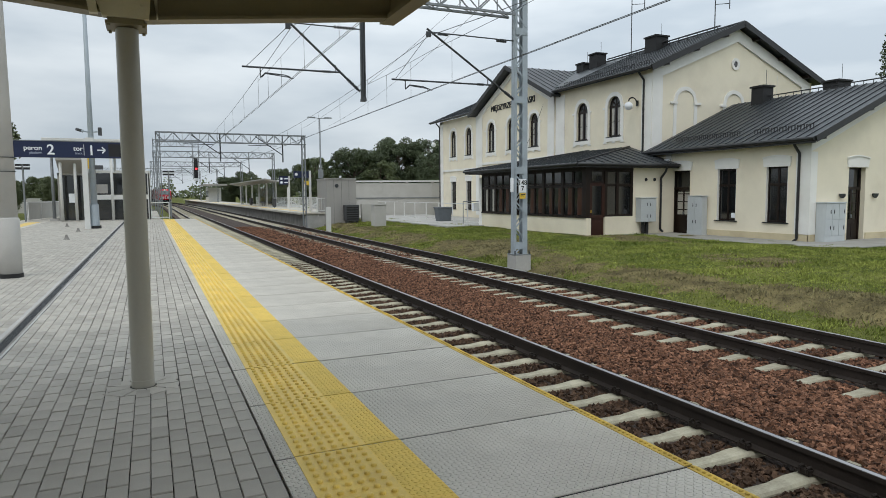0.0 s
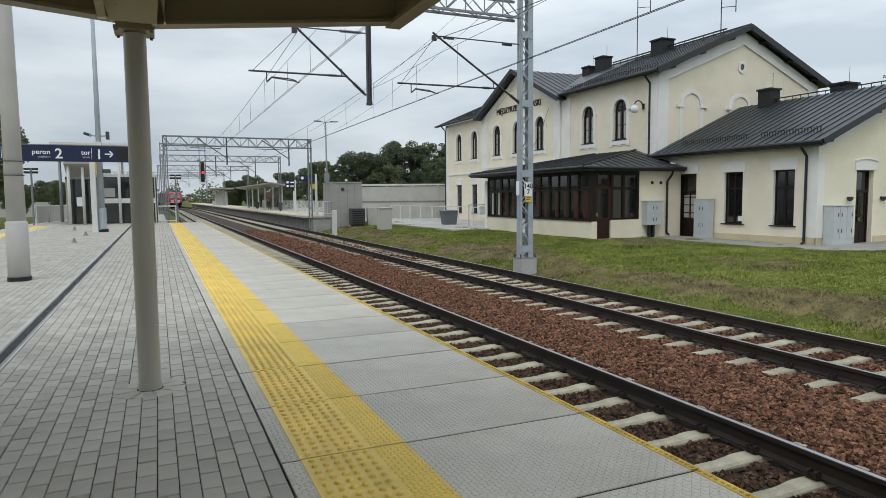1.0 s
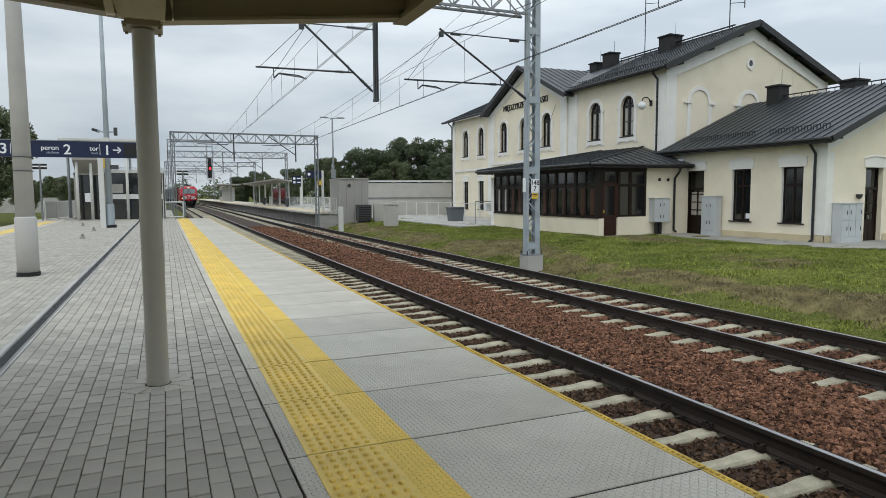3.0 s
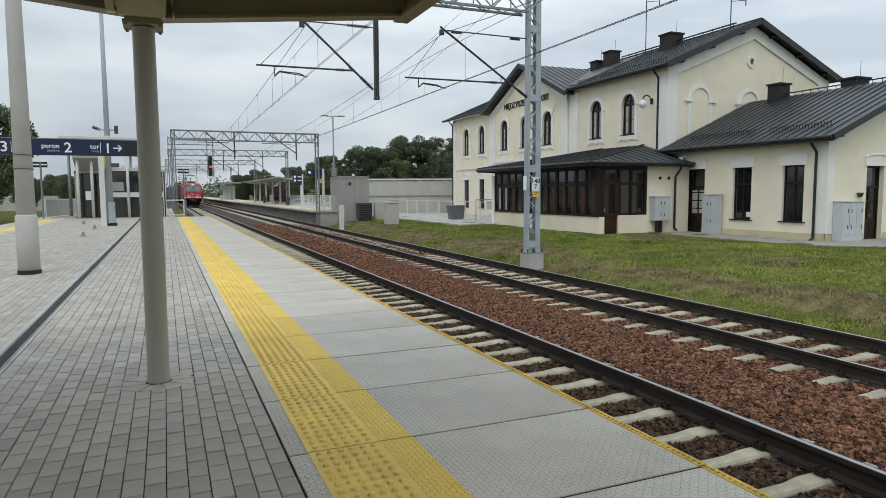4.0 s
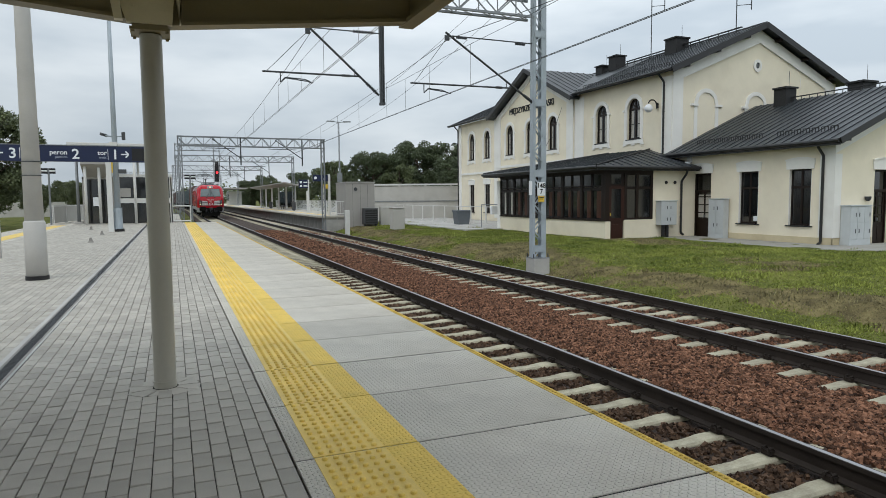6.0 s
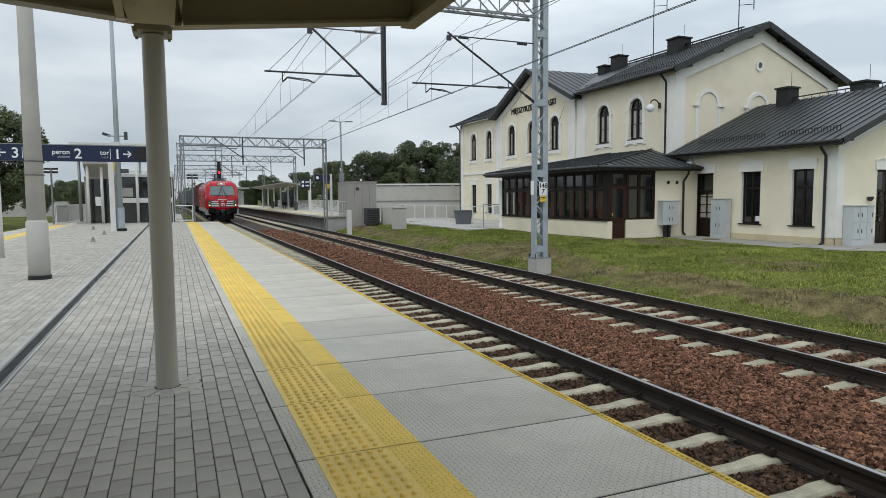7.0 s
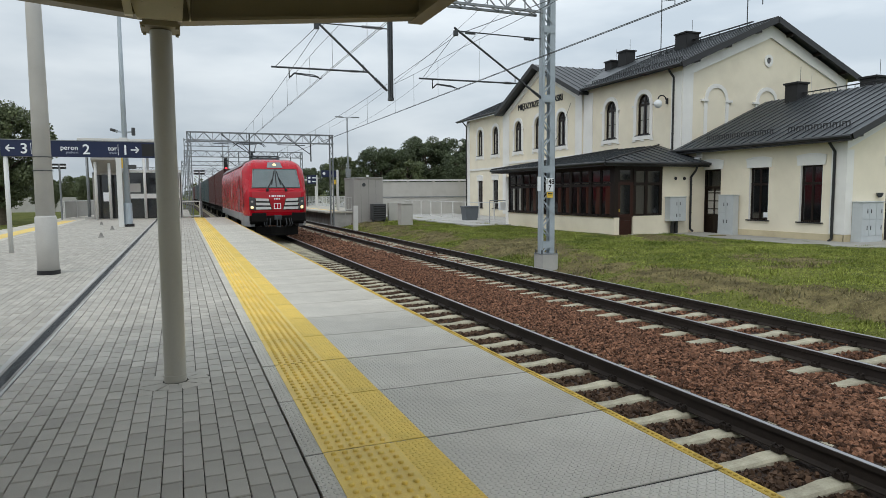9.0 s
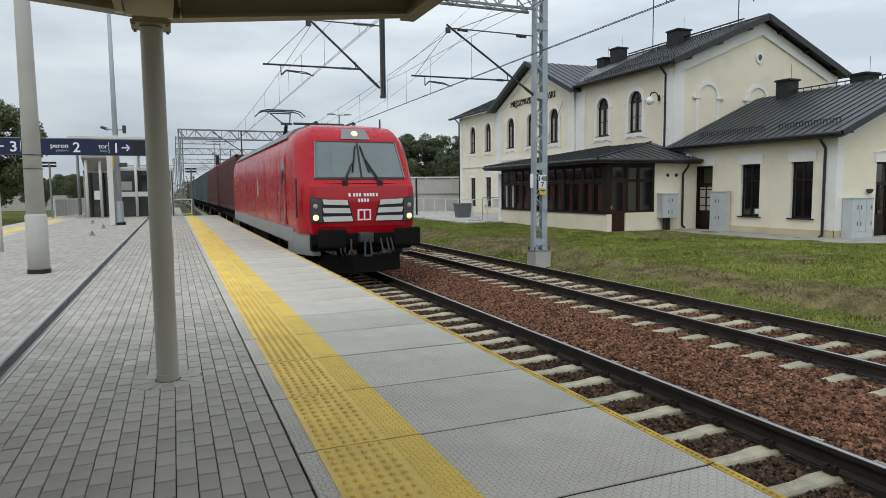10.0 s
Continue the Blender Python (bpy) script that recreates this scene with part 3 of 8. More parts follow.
def wall_strip(bm, face, thick, u0, u1, z0, z1, openings, axis):
    """A wall between u0 and u1 with openings (ua, ub, za, zb, rise). axis 'x': the wall stands at x = face and runs along y."""
    lo, hi = (face, face + thick)

    def slab(a, b, c, d):
        if b - a > 1e-4 and d - c > 1e-4:
            if axis == "x":
                box(bm, lo, hi, a, b, c, d)
            else:
                box(bm, a, b, lo, hi, c, d)
    u = u0
    for ua, ub, za, zb, rise in sorted(openings):
        slab(u, ua, z0, z1)
        slab(ua, ub, z0, za)
        if rise:
            n, out = 12, []
            for i in range(n + 1):
                k = -1 + 2 * i / n
                out.append(((ua + ub) / 2 + k * (ub - ua) / 2, zb - rise + rise * math.sqrt(max(0.0, 1 - k * k))))
            out += [(ub, z1), (ua, z1)]
            prism(bm, out, axis, lo, hi)
        else:
            slab(ua, ub, zb, z1)
        u = ub
    slab(u, u1, z0, z1)
    return bm


def arch_points(c, w, spring, rise, n=12):
    return [(c + k * w / 2, spring + rise * math.sqrt(max(0.0, 1 - k * k))) for k in [-1 + 2 * i / n for i in range(n + 1)]]


def window(parent, axis, face, c, w, z0, z1, rise, curtain=0.0, rows=(0.5,), surround=True, name="window", flip=1):
    """A brown casement set back in the wall, with panes, mullions, sill and white surround."""
    def put(bm, a, b, d0, d1, e, f):
        if axis == "x":
            box(bm, face + d0, face + d1, a, b, e, f)
        else:
            box(bm, a, b, face + d0, face + d1, e, f)
    a, b = c - w / 2, c + w / 2
    spring = z1 - rise
    fr = bmesh.new()
    t = 0.075
    put(fr, a, a + t, 0.12, 0.20, z0, spring)
    put(fr, b - t, b, 0.12, 0.20, z0, spring)
    put(fr, a, b, 0.12, 0.20, z0, z0 + t)
    if rise:
        o, i_ = arch_points(c, w, spring, rise), arch_points(c, w - 2 * t, spring, rise - t)
        prism(fr, o + i_[::-1], axis, face + 0.12, face + 0.20)
        put(fr, a, b, 0.11, 0.20, spring - 0.06, spring + 0.05)
        for k in (-0.62, 0.62):
            p, q = Vector((c, spring)), Vector((c + k * w / 2, spring + rise * 0.72))
            dx = Vector((-(q - p).y, (q - p).x)).normalized() * 0.025
            prism(fr, [tuple(p + dx), tuple(q + dx), tuple(q - dx), tuple(p - dx)], axis, face + 0.125, face + 0.17)
    else:
        put(fr, a, b, 0.12, 0.20, z1 - t, z1)
        put(fr, a, b, 0.11, 0.20, z0 + (z1 - z0) * 0.66, z0 + (z1 - z0) * 0.66 + 0.1)
    put(fr, c - 0.045, c + 0.045, 0.115, 0.20, z0, z1 - 0.03)
    top = spring if rise else z0 + (z1 - z0) * 0.66
    for r in rows:
        put(fr, a, b, 0.13, 0.17, z0 + (top - z0) * r - 0.02, z0 + (top - z0) * r + 0.02)
    win = part(name, fr, M_BROWN, parent)
    for s0, s1 in ((a + 0.02, c - 0.02), (c + 0.02, b - 0.02)):
        g = bmesh.new()
        put(g, s0, s1, 0.15, 0.156, z0 + 0.02, top)
        part("pane", g, M_PANE, win)
    g = bmesh.new()
    if rise:
        prism(g, arch_points(c, w - 0.04, top, rise - 0.02), axis, face + 0.15, face + 0.156)
    else:
        put(g, a + 0.02, b - 0.02, 0.15, 0.156, top, z1 - 0.02)
    part("pane", g, M_PANE, win)
    if curtain:
        cu = bmesh.new()
        for s0, s1 in ((a + 0.09, c - 0.06), (c + 0.06, b - 0.09)):
            m_ = s0 + (s1 - s0) * 0.25
            put(cu, m_, m_ + (s1 - s0) * curtain, 0.1455, 0.149, z0 + 0.1, top - 0.08)
        part("net_curtain", cu, M_CURTAIN, win, "pale net curtain")
    si = bmesh.new()
    put(si, a - 0.1, b + 0.1, -0.07, 0.14, z0 - 0.05, z0)
    part("window_sill", si, M_ROOF_TRIM, win, "dark sheet metal sill")
    if surround:
        su = bmesh.new()
        if rise:
            o, i_ = arch_points(c, w + 0.5, spring, rise + 0.25), arch_points(c, w + 0.02, spring, rise + 0.01)
            prism(su, o + i_[::-1], axis, face - 0.045, face - 0.002)
            put(su, a - 0.25, a - 0.01, -0.045, -0.002, z0 - 0.05, spring)
            put(su, b + 0.01, b + 0.25, -0.045, -0.002, z0 - 0.05, spring)
            put(su, a - 0.36, a - 0.20, -0.09, -0.002, spring - 0.1, spring)
            put(su, b + 0.20, b + 0.36, -0.09, -0.002, spring - 0.1, spring)
            put(su, a - 0.28, b + 0.28, -0.06, -0.002, z0 - 0.27, z0 - 0.052)
            for k in (a - 0.2, c, b + 0.2):
                put(su, k - 0.14, k + 0.14, -0.055, -0.002, z0 - 0.36, z0 - 0.27)
        else:
            put(su, a + 0.001, a + 0.02, 0.001, 0.119, z0, z1)
            put(su, b - 0.02, b - 0.001, 0.001, 0.119, z0, z1)
            n = 8
            lowr = [(a - 0.12 + (w + 0.24) * i / n, z1 + 0.0) for i in range(n + 1)]
            upr = [(a - 0.16 + (w + 0.32) * i / n, z1 + 0.36 + 0.09 * (1 - (2 * i / n - 1) ** 2)) for i in range(n + 1)]
            prism(su, lowr + upr[::-1], axis, face - 0.05, face - 0.002)
            upr2 = [(p[0], p[1] + 0.05) for p in upr]
            prism(su, upr + upr2[::-1], axis, face - 0.09, face - 0.002)
        part("surround", su, M_WHITE, win, "white moulded surround")
    return win


def roof_slab(name, corners, thick, material, parent, seams=0, label=""):
    """A sloped roof plane of some thickness with standing seams; corners run eave-eave-ridge-ridge."""
    a, b, c, d = [Vector(p) for p in corners]
    nrm = (b - a).cross(d - a).normalized()
    if nrm.z < 0:
        nrm = -nrm
    bm = bmesh.new()
    top = [bm.verts.new(p) for p in (a, b, c, d)]
    bot = [bm.verts.new(p - Vector((0, 0, thick))) for p in (a, b, c, d)]
    bm.faces.new(top)
    bm.faces.new(bot[::-1])
    for i in range(4):
        bm.faces.new((top[i], bot[i], bot[(i + 1) % 4], top[(i + 1) % 4]))
    ob = part(name, bm, material, parent, label)
    if seams:
        up = nrm * 0.03
        e = (b - a)
        width = e.length
        n = max(1, int(width / seams))
        for i in range(1, n):
            p = a.lerp(b, i / n)
            # clip each seam against the sides of the plane
            best = None
            up_dir = nrm.cross(e.normalized())
            if up_dir.dot(c - b) < 0:
                up_dir = -up_dir
            x = i / n * width
            def uv(q):
                return Vector(((q - a).dot(e.normalized()), (q - a).dot(up_dir)))
            poly = [uv(q) for q in (a, b, c, d)]
            top_v = 0.0
            for k in range(1, 4):
                q0, q1 = poly[k], poly[(k + 1) % 4]
                if (q0.x - x) * (q1.x - x) <= 0 and abs(q0.x - q1.x) > 1e-6:
                    v = q0.y + (q1.y - q0.y) * (x - q0.x) / (q1.x - q0.x)
                    top_v = max(top_v, v)
            if top_v > 0.15:
                part("standing_seam", bar(bmesh.new(), p + up * 0.5, p + up_dir * top_v + up * 0.5, 0.028, 0.045, nrm), material, ob)
    return ob


def snow_guard(parent, p, q, n, name="snow_guard"):
    bm = bmesh.new()
    p, q = Vector(p), Vector(q)
    for i in range(n):
        a = p.lerp(q, i / n)
        b = p.lerp(q, (i + 0.72) / n)
        for k in (a, b):
            bar(bm, k, k + Vector((0, 0, 0.2)), 0.03, 0.03)
        bar(bm, a + Vector((0, 0, 0.19)), b + Vector((0, 0, 0.19)), 0.035, 0.03)
        m_ = a.lerp(b, 0.5)
        bar(bm, m_, m_ + Vector((0, 0, 0.19)), 0.03, 0.03)
    return part(name, bm, M_ROOF_TRIM, parent)


def gutter(parent, a, b, r=0.075):
    bm = tube(bmesh.new(), a, b, r, n=8)
    return part("gutter", bm, M_ROOF_TRIM, parent)


def downpipe(parent, x, y, z0, z1, out=(-1, 0), r=0.055):
    bm = bmesh.new()
    o = Vector((out[0], out[1], 0))
    p = Vector((x, y, 0)) + o * 0.1
    pts = [Vector((x, y, z1)) + o * 0.5, Vector((x, y, z1 - 0.22)) + o * 0.42, Vector((p.x, p.y, z1 - 0.55)), Vector((p.x, p.y, z0 + 0.2)), Vector((p.x, p.y, z0 + 0.1)) + o * 0.18]
    for a, b in zip(pts, pts[1:]):
        tube(bm, a, b, r, n=10)
    for z in (z0 + 1.0, z0 + 2.4):
        if z < z1 - 0.6:
            tube(bm, (p.x, p.y, z), (p.x, p.y, z + 0.05), r + 0.012, n=10)
    return part("downpipe", bm, M_ROOF_TRIM, parent, "black round downpipe")


def chimney(parent, x, y, z0, z1, sx, sy):
    bm = boxed(x - sx / 2, x + sx / 2, y - sy / 2, y + sy / 2, z0, z1)
    c = part("chimney", bm, M_CHIMNEY, parent, "dark clad chimney")
    part("chimney_cap", boxed(x - sx / 2 - 0.07, x + sx / 2 + 0.07, y - sy / 2 - 0.07, y + sy / 2 + 0.07, z1, z1 + 0.09), M_CHIMNEY, c)
    rod = tube(bmesh.new(), (x + sx / 2 - 0.1, y, z1 + 0.09), (x + sx / 2 - 0.1, y, z1 + 0.95), 0.012, n=5)
    part("lightning_rod", rod, M_DARKSTEEL, c)
    return c


def station_building():
    bld = thing("station_building", "cream two-storey station building with white trim and graphite metal roofs", "building", kind="")
    G = -1.3
    UP = [(30.8, 1.15), (33.86, 1.15)]
    MIDW = [(39.28, 1.15), (42.4, 1.15), (45.52, 1.15)]
    NW = [(49.74, 1.1), (52.78, 1.1)]
    # track-facing walls, storey by storey
    bm = bmesh.new()
    low_open = [(c - 0.5, c + 0.5, 0.0, 2.4, 0) for c, _ in NW]
    wall_strip(bm, FRONT, 0.5, SOUTH, NORTH, G, 3.4, low_open, "x")
    up_open = [(c - w / 2, c + w / 2, 4.58, 6.88, w / 2) for c, w in UP + NW]
    wall_strip(bm, FRONT, 0.5, SOUTH, MID0, 3.4, 7.9, [o for o in up_open if o[0] < MID0], "x")
    wall_strip(bm, FRONT, 0.5, MID1, NORTH, 3.4, 7.9, [o for o in up_open if o[0] > MID1], "x")
    mid_open = [(c - w / 2, c + w / 2, 4.58, 6.88, w / 2) for c, w in MIDW]
    wall_strip(bm, FRONT - 0.12, 0.6, MID0, MID1, 3.4, 7.5, mid_open, "x")
    part("front_wall", bm, M_CREAM, bld)
    yc = (MID0 + MID1) / 2
    part("front_gable", prismed([(MID0, 7.5), (MID1, 7.5), (MID1, 7.72), (yc, 10.3), (MID0, 7.72)], "x", FRONT - 0.12, FRONT + 0.5), M_CREAM, bld)
    part("north_wall", boxed(FRONT, 37.1, NORTH - 0.5, NORTH - 0.01, G, 7.9), M_CREAM, bld)
    part("rear_wall", boxed(36.7, 37.1, SOUTH, NORTH - 0.5, G, 7.9), M_CREAM, bld)
    # white pilasters, bands and rakes on the front
    for y0, y1, f in ((SOUTH - 0.001, SOUTH + 0.75, FRONT), (MID0 - 1.02, MID0 - 0.03, FRONT), (MID0, MID0 + 0.75, FRONT - 0.12), (MID1 - 0.7, MID1, FRONT - 0.12), (MID1 + 0.03, MID1 + 0.6, FRONT), (NORTH - 0.7, NORTH, FRONT)):
        part("pilaster", boxed(f - 0.06, f - 0.002, y0, y1, 3.5 if y1 < 47.9 else -0.4, 7.66), M_WHITE, bld, "white pilaster strip")
    bd = bmesh.new()
    box(bd, FRONT - 0.09, FRONT - 0.003, MID1 + 0.61, NORTH - 0.71, 3.3, 3.48)
    box(bd, FRONT - 0.21, FRONT - 0.123, MID0, MID1, 3.62, 3.8)
    part("string_course", bd, M_WHITE, bld)
    for s in (-1, 1):
        e = MID0 if s < 0 else MID1
        part("gable_rake", prismed([(e, 7.68), (yc, 10.28), (yc, 9.82), (e, 7.22)], "x", FRONT - 0.19, FRONT - 0.122), M_WHITE, bld)
    for c, w in UP:
        window(bld, "x", FRONT, c, w, 4.58, 6.88, w / 2, curtain=0.5)
    for c, w in MIDW:
        window(bld, "x", FRONT - 0.12, c, w, 4.58, 6.88, w / 2, curtain=0.35)
    for c, w in NW:
        window(bld, "x", FRONT, c, w, 4.58, 6.88, w / 2, curtain=0.4)
        window(bld, "x", FRONT, c, 1.0, 0.0, 2.4, 0)
    # south gable wall with blind arches, oculus and white mouldings
    xr = (FRONT + 36.9) / 2
    gm = bmesh.new()
    wall_strip(gm, SOUTH, 0.5, FRONT + 0.5, 36.7, G, 7.9, [], "y")
    prism(gm, [(FRONT, 7.9), (36.9, 7.9), (xr, 10.6)], "y", SOUTH, SOUTH + 0.5)
    part("south_gable_wall", gm, M_CREAM, bld)
    gt = bmesh.new()
    box(gt, FRONT + 0.003, FRONT + 0.68, SOUTH - 0.06, SOUTH - 0.003, 3.2, 7.62)
    box(gt, 36.15, 36.9, SOUTH - 0.06, SOUTH - 0.003, 3.2, 7.62)
    for e, w in ((FRONT, 0.68), (36.9, -0.75)):
        prism(gt, [(e, 7.84), (xr, 10.52), (xr, 9.86), (e + w, 7.62), (e, 7.62)], "y", SOUTH - 0.06, SOUTH - 0.003)
        prism(gt, [(e + w, 7.62), (xr, 9.86), (xr, 9.81), (e + w, 7.57)], "y", SOUTH - 0.10, SOUTH - 0.003)
    part("gable_moulding", gt, M_WHITE, bld, "white gable mouldings")
    for c in (27.02, 30.66):
        am = bmesh.new()
        sp, w = 6.25, 1.27
        prism(am, arch_points(c, w + 0.42, sp, w / 2 + 0.21) + arch_points(c, w, sp, w / 2)[::-1], "y", SOUTH - 0.06, SOUTH - 0.003)
        for s in (-1, 1):
            x0, x1 = sorted((c + s * w / 2, c + s * (w / 2 + 0.21)))
            box(am, x0, x1, SOUTH - 0.06, SOUTH - 0.003, 3.4, sp)
            x0, x1 = sorted((c + s * (w / 2 - 0.04), c + s * (w / 2 + 0.45)))
            box(am, x0, x1, SOUTH - 0.11, SOUTH - 0.003, sp - 0.12, sp)
        part("blind_arch", am, M_WHITE, bld, "white blind arch moulding")
    oc = bmesh.new()
    ring = [(xr - 0.1 + 0.3 * math.cos(2 * math.pi * i / 24), 8.56 + 0.34 * math.sin(2 * math.pi * i / 24)) for i in range(24)]
    inner = [(xr - 0.1 + (x - xr + 0.1) * 0.52, 8.56 + (z - 8.56) * 0.52) for x, z in ring]
    for i in range(24):
        j = (i + 1) % 24
        prism(oc, [ring[i], ring[j], inner[j], inner[i]], "y", SOUTH - 0.07, SOUTH - 0.003)
    o = part("oculus", oc, M_WHITE, bld, "white round oculus")
    part("pane", prismed(inner, "y", SOUTH - 0.02, SOUTH - 0.004), M_PANE, o)
    cable = tube(bmesh.new(), (34.1, SOUTH - 0.03, 5.9), (34.1, SOUTH - 0.03, 8.1), 0.014, n=6)
    part("lightning_conductor", cable, M_WHITE, bld)
    # main roof, ridge along the tracks
    ez, rz, x0, x1 = 7.96, 10.82, FRONT - 0.5, 37.5
    s0, n0 = SOUTH - 0.5, NORTH + 1.2
    roof_slab("main_roof", [(x0, s0, ez), (x0, MID0 - 0.02, ez), (xr, MID0 - 0.02, rz), (xr, s0, rz)], 0.17, M_ROOF, bld, 0.55, "graphite standing seam roof")
    roof_slab("main_roof", [(x0, MID1 + 0.02, ez), (x0, n0, ez), (xr, n0, rz), (xr, MID1 + 0.02, rz)], 0.17, M_ROOF, bld, 0.55, "graphite standing seam roof")
    xm = FRONT + 0.55
    zm = ez + (rz - ez) * (xm - x0) / (xr - x0)
    roof_slab("main_roof", [(xm, MID0 - 0.02, zm), (xm, MID1 + 0.02, zm), (xr, MID1 + 0.02, rz), (xr, MID0 - 0.02, rz)], 0.17, M_ROOF, bld)
    roof_slab("rear_roof", [(x1, n0, ez), (x1, s0, ez), (xr, s0, rz), (xr, n0, rz)], 0.17, M_ROOF, bld)
    vb = bmesh.new()
    for xa, za, xb, zb in ((x0, ez, xr, rz), (x1, ez, xr, rz)):
        bar(vb, (xa, s0 - 0.03, za - 0.11), (xb, s0 - 0.03, zb - 0.11), 0.32, 0.05, (0, 1, 0))
    part("verge_board", vb, M_ROOF_TRIM, bld)
    pu = bmesh.new()
    for k in (0.18, 0.5, 0.82):
        for e in (x0, x1):
            x, z = e + (xr - e) * k, ez + (rz - ez) * k - 0.2
            bar(pu, (x, s0 + 0.05, z - 0.1), (x, SOUTH + 0.1, z - 0.1), 0.16, 0.16)
    part("purlin_end", pu, M_BROWN, bld, "dark purlin ends under the verge")
    part("ridge_cap", tube(bmesh.new(), (xr, s0, rz + 0.02), (xr, n0, rz + 0.02), 0.06, n=6), M_ROOF_TRIM, bld)
    gutter(bld, (x0 - 0.06, s0, ez - 0.06), (x0 - 0.06, MID0 - 0.5, ez - 0.06))
    gutter(bld, (x0 - 0.06, MID1 + 0.5, ez - 0.06), (x0 - 0.06, n0, ez - 0.06))
    # cross gable over the middle
    cx0, cz = FRONT - 0.75, 10.57
    e0, e1, cez = MID0 - 0.62, MID1 + 0.62, 7.72
    xi = x0
    xe = x0 + (xr - x0) * (cz - ez) / (rz - ez)
    roof_slab("cross_gable_roof", [(cx0, yc, cz), (xe, yc, cz), (xi + 0.4, e0, cez), (cx0, e0, cez)], 0.16, M_ROOF, bld, 0.55, "graphite standing seam cross gable roof")
    roof_slab("cross_gable_roof", [(xe, yc, cz), (cx0, yc, cz), (cx0, e1, cez), (xi + 0.4, e1, cez)], 0.16, M_ROOF, bld, 0.55)
    vb = bmesh.new()
    for e in (e0, e1):
        bar(vb, (cx0 - 0.03, e, cez - 0.1), (cx0 - 0.03, yc, cz - 0.1), 0.28, 0.05, (1, 0, 0))
    part("verge_board", vb, M_ROOF_TRIM, bld)
    snow_guard(bld, (x0 + 0.45, SOUTH, ez + 0.22), (x0 + 0.45, MID0 - 0.8, ez + 0.22), 14)
    wk = bmesh.new()
    for i in range(14):
        y = SOUTH + 0.6 + i * 0.75
        bar(wk, (xr - 0.9, y, rz - 0.42), (xr - 0.9, y, rz - 0.1), 0.03, 0.03)
    bar(wk, (xr - 0.9, SOUTH + 0.4, rz - 0.1), (xr - 0.9, SOUTH + 10.4, rz - 0.1), 0.16, 0.04)
    part("roof_walkway", wk, M_ROOF_TRIM, bld)
    chimney(bld, 29.8, 33.1, 9.9, 11.1, 1.0, 1.0)
    chimney(bld, 29.8, 39.1, 9.9, 11.2, 0.8, 0.9)
    chimney(bld, 29.8, 40.7, 9.9, 10.8, 0.8, 0.8)
    downpipe(bld, FRONT, SOUTH + 0.55, 3.4, 7.95)
    downpipe(bld, FRONT, NORTH - 0.1, -0.9, 7.95)
    # station name over the middle windows
    nm = lettering("station_name", "MIĘDZYRZEC PODLASKI", 0.62, M_BLACK, bld, Matrix.Translation((FRONT - 0.16, 45.5, 7.66)) @ Euler((radians(90), 0, radians(-90))).to_matrix().to_4x4(), 0.05)
    nm.data.space_character = 0.93
    # single-storey wing to the south
    A0, AE, AR, ax = 18.33, 3.5, 6.3, 30.6
    am = bmesh.new()
    wall_strip(am, FRONT, 0.5, A0 + 0.5, SOUTH - 0.001, G, 3.62, [(24.86, 26.12, -0.8, 2.42, 0), (22.02, 23.12, 0.0, 2.4, 0), (19.35, 20.42, 0.0, 2.4, 0)], "x")
    wall_strip(am, A0, 0.5, FRONT, 36.5, G, 3.5, [(27.1, 28.2, -0.82, 2.34, 0)], "y")
    prism(am, [(FRONT, 3.5), (36.5, 3.5), (ax, 6.1)], "y", A0, A0 + 0.5)
    part("wing_wall", am, M_CREAM, bld)
    for x0, x1, y0, y1, z0, z1 in ((FRONT - 0.05, FRONT - 0.002, A0, A0 + 0.62, -0.45, 3.4), (FRONT - 0.05, FRONT + 0.35, A0 - 0.05, A0 - 0.002, -0.45, 2.95), (FRONT - 0.05, FRONT - 0.002, 26.14, 26.5, -0.6, 3.4)):
        part("pilaster", boxed(x0, x1, y0, y1, z0, z1), M_WHITE, bld, "white corner pilaster")
    part("gable_rake", prismed([(FRONT - 0.05, 3.35), (ax, 6.0), (ax, 5.6), (FRONT - 0.05, 2.951)], "y", A0 - 0.05, A0 - 0.002), M_WHITE, bld, "white rake moulding")
    pl = bmesh.new()
    box(pl, FRONT - 0.045, FRONT - 0.001, A0 - 0.04, 24.6, G, -0.47)
    box(pl, FRONT - 0.045, 27.0, A0 - 0.045, A0 - 0.001, G, -0.47)
    box(pl, 28.3, 36.5, A0 - 0.045, A0 - 0.001, G, -0.47)
    part("plinth", pl, M_PLINTH, bld, "stained yellowish plinth")
    window(bld, "x", FRONT, 22.57, 1.1, 0.0, 2.4, 0, rows=())
    window(bld, "x", FRONT, 19.885, 1.07, 0.0, 2.4, 0, rows=())
    door(bld, "x", FRONT, 24.86, 26.12, -0.8, 2.42)
    door(bld, "y", A0, 27.1, 28.2, -0.82, 2.34)
    wx0, w0 = FRONT - 0.5, A0 - 0.55
    roof_slab("wing_roof", [(wx0, w0, AE), (wx0, SOUTH - 0.01, AE), (ax, SOUTH - 0.01, AR), (ax, w0, AR)], 0.15, M_ROOF, bld, 0.45, "graphite standing seam wing roof")
    roof_slab("wing_rear_roof", [(37.0, SOUTH - 0.01, AE), (37.0, w0, AE), (ax, w0, AR), (ax, SOUTH - 0.01, AR)], 0.15, M_ROOF, bld)
    vb = bmesh.new()
    bar(vb, (wx0, w0 - 0.03, AE - 0.09), (ax, w0 - 0.03, AR - 0.09), 0.26, 0.05, (0, 1, 0))
    part("verge_board", vb, M_ROOF_TRIM, bld)
    pu = bmesh.new()
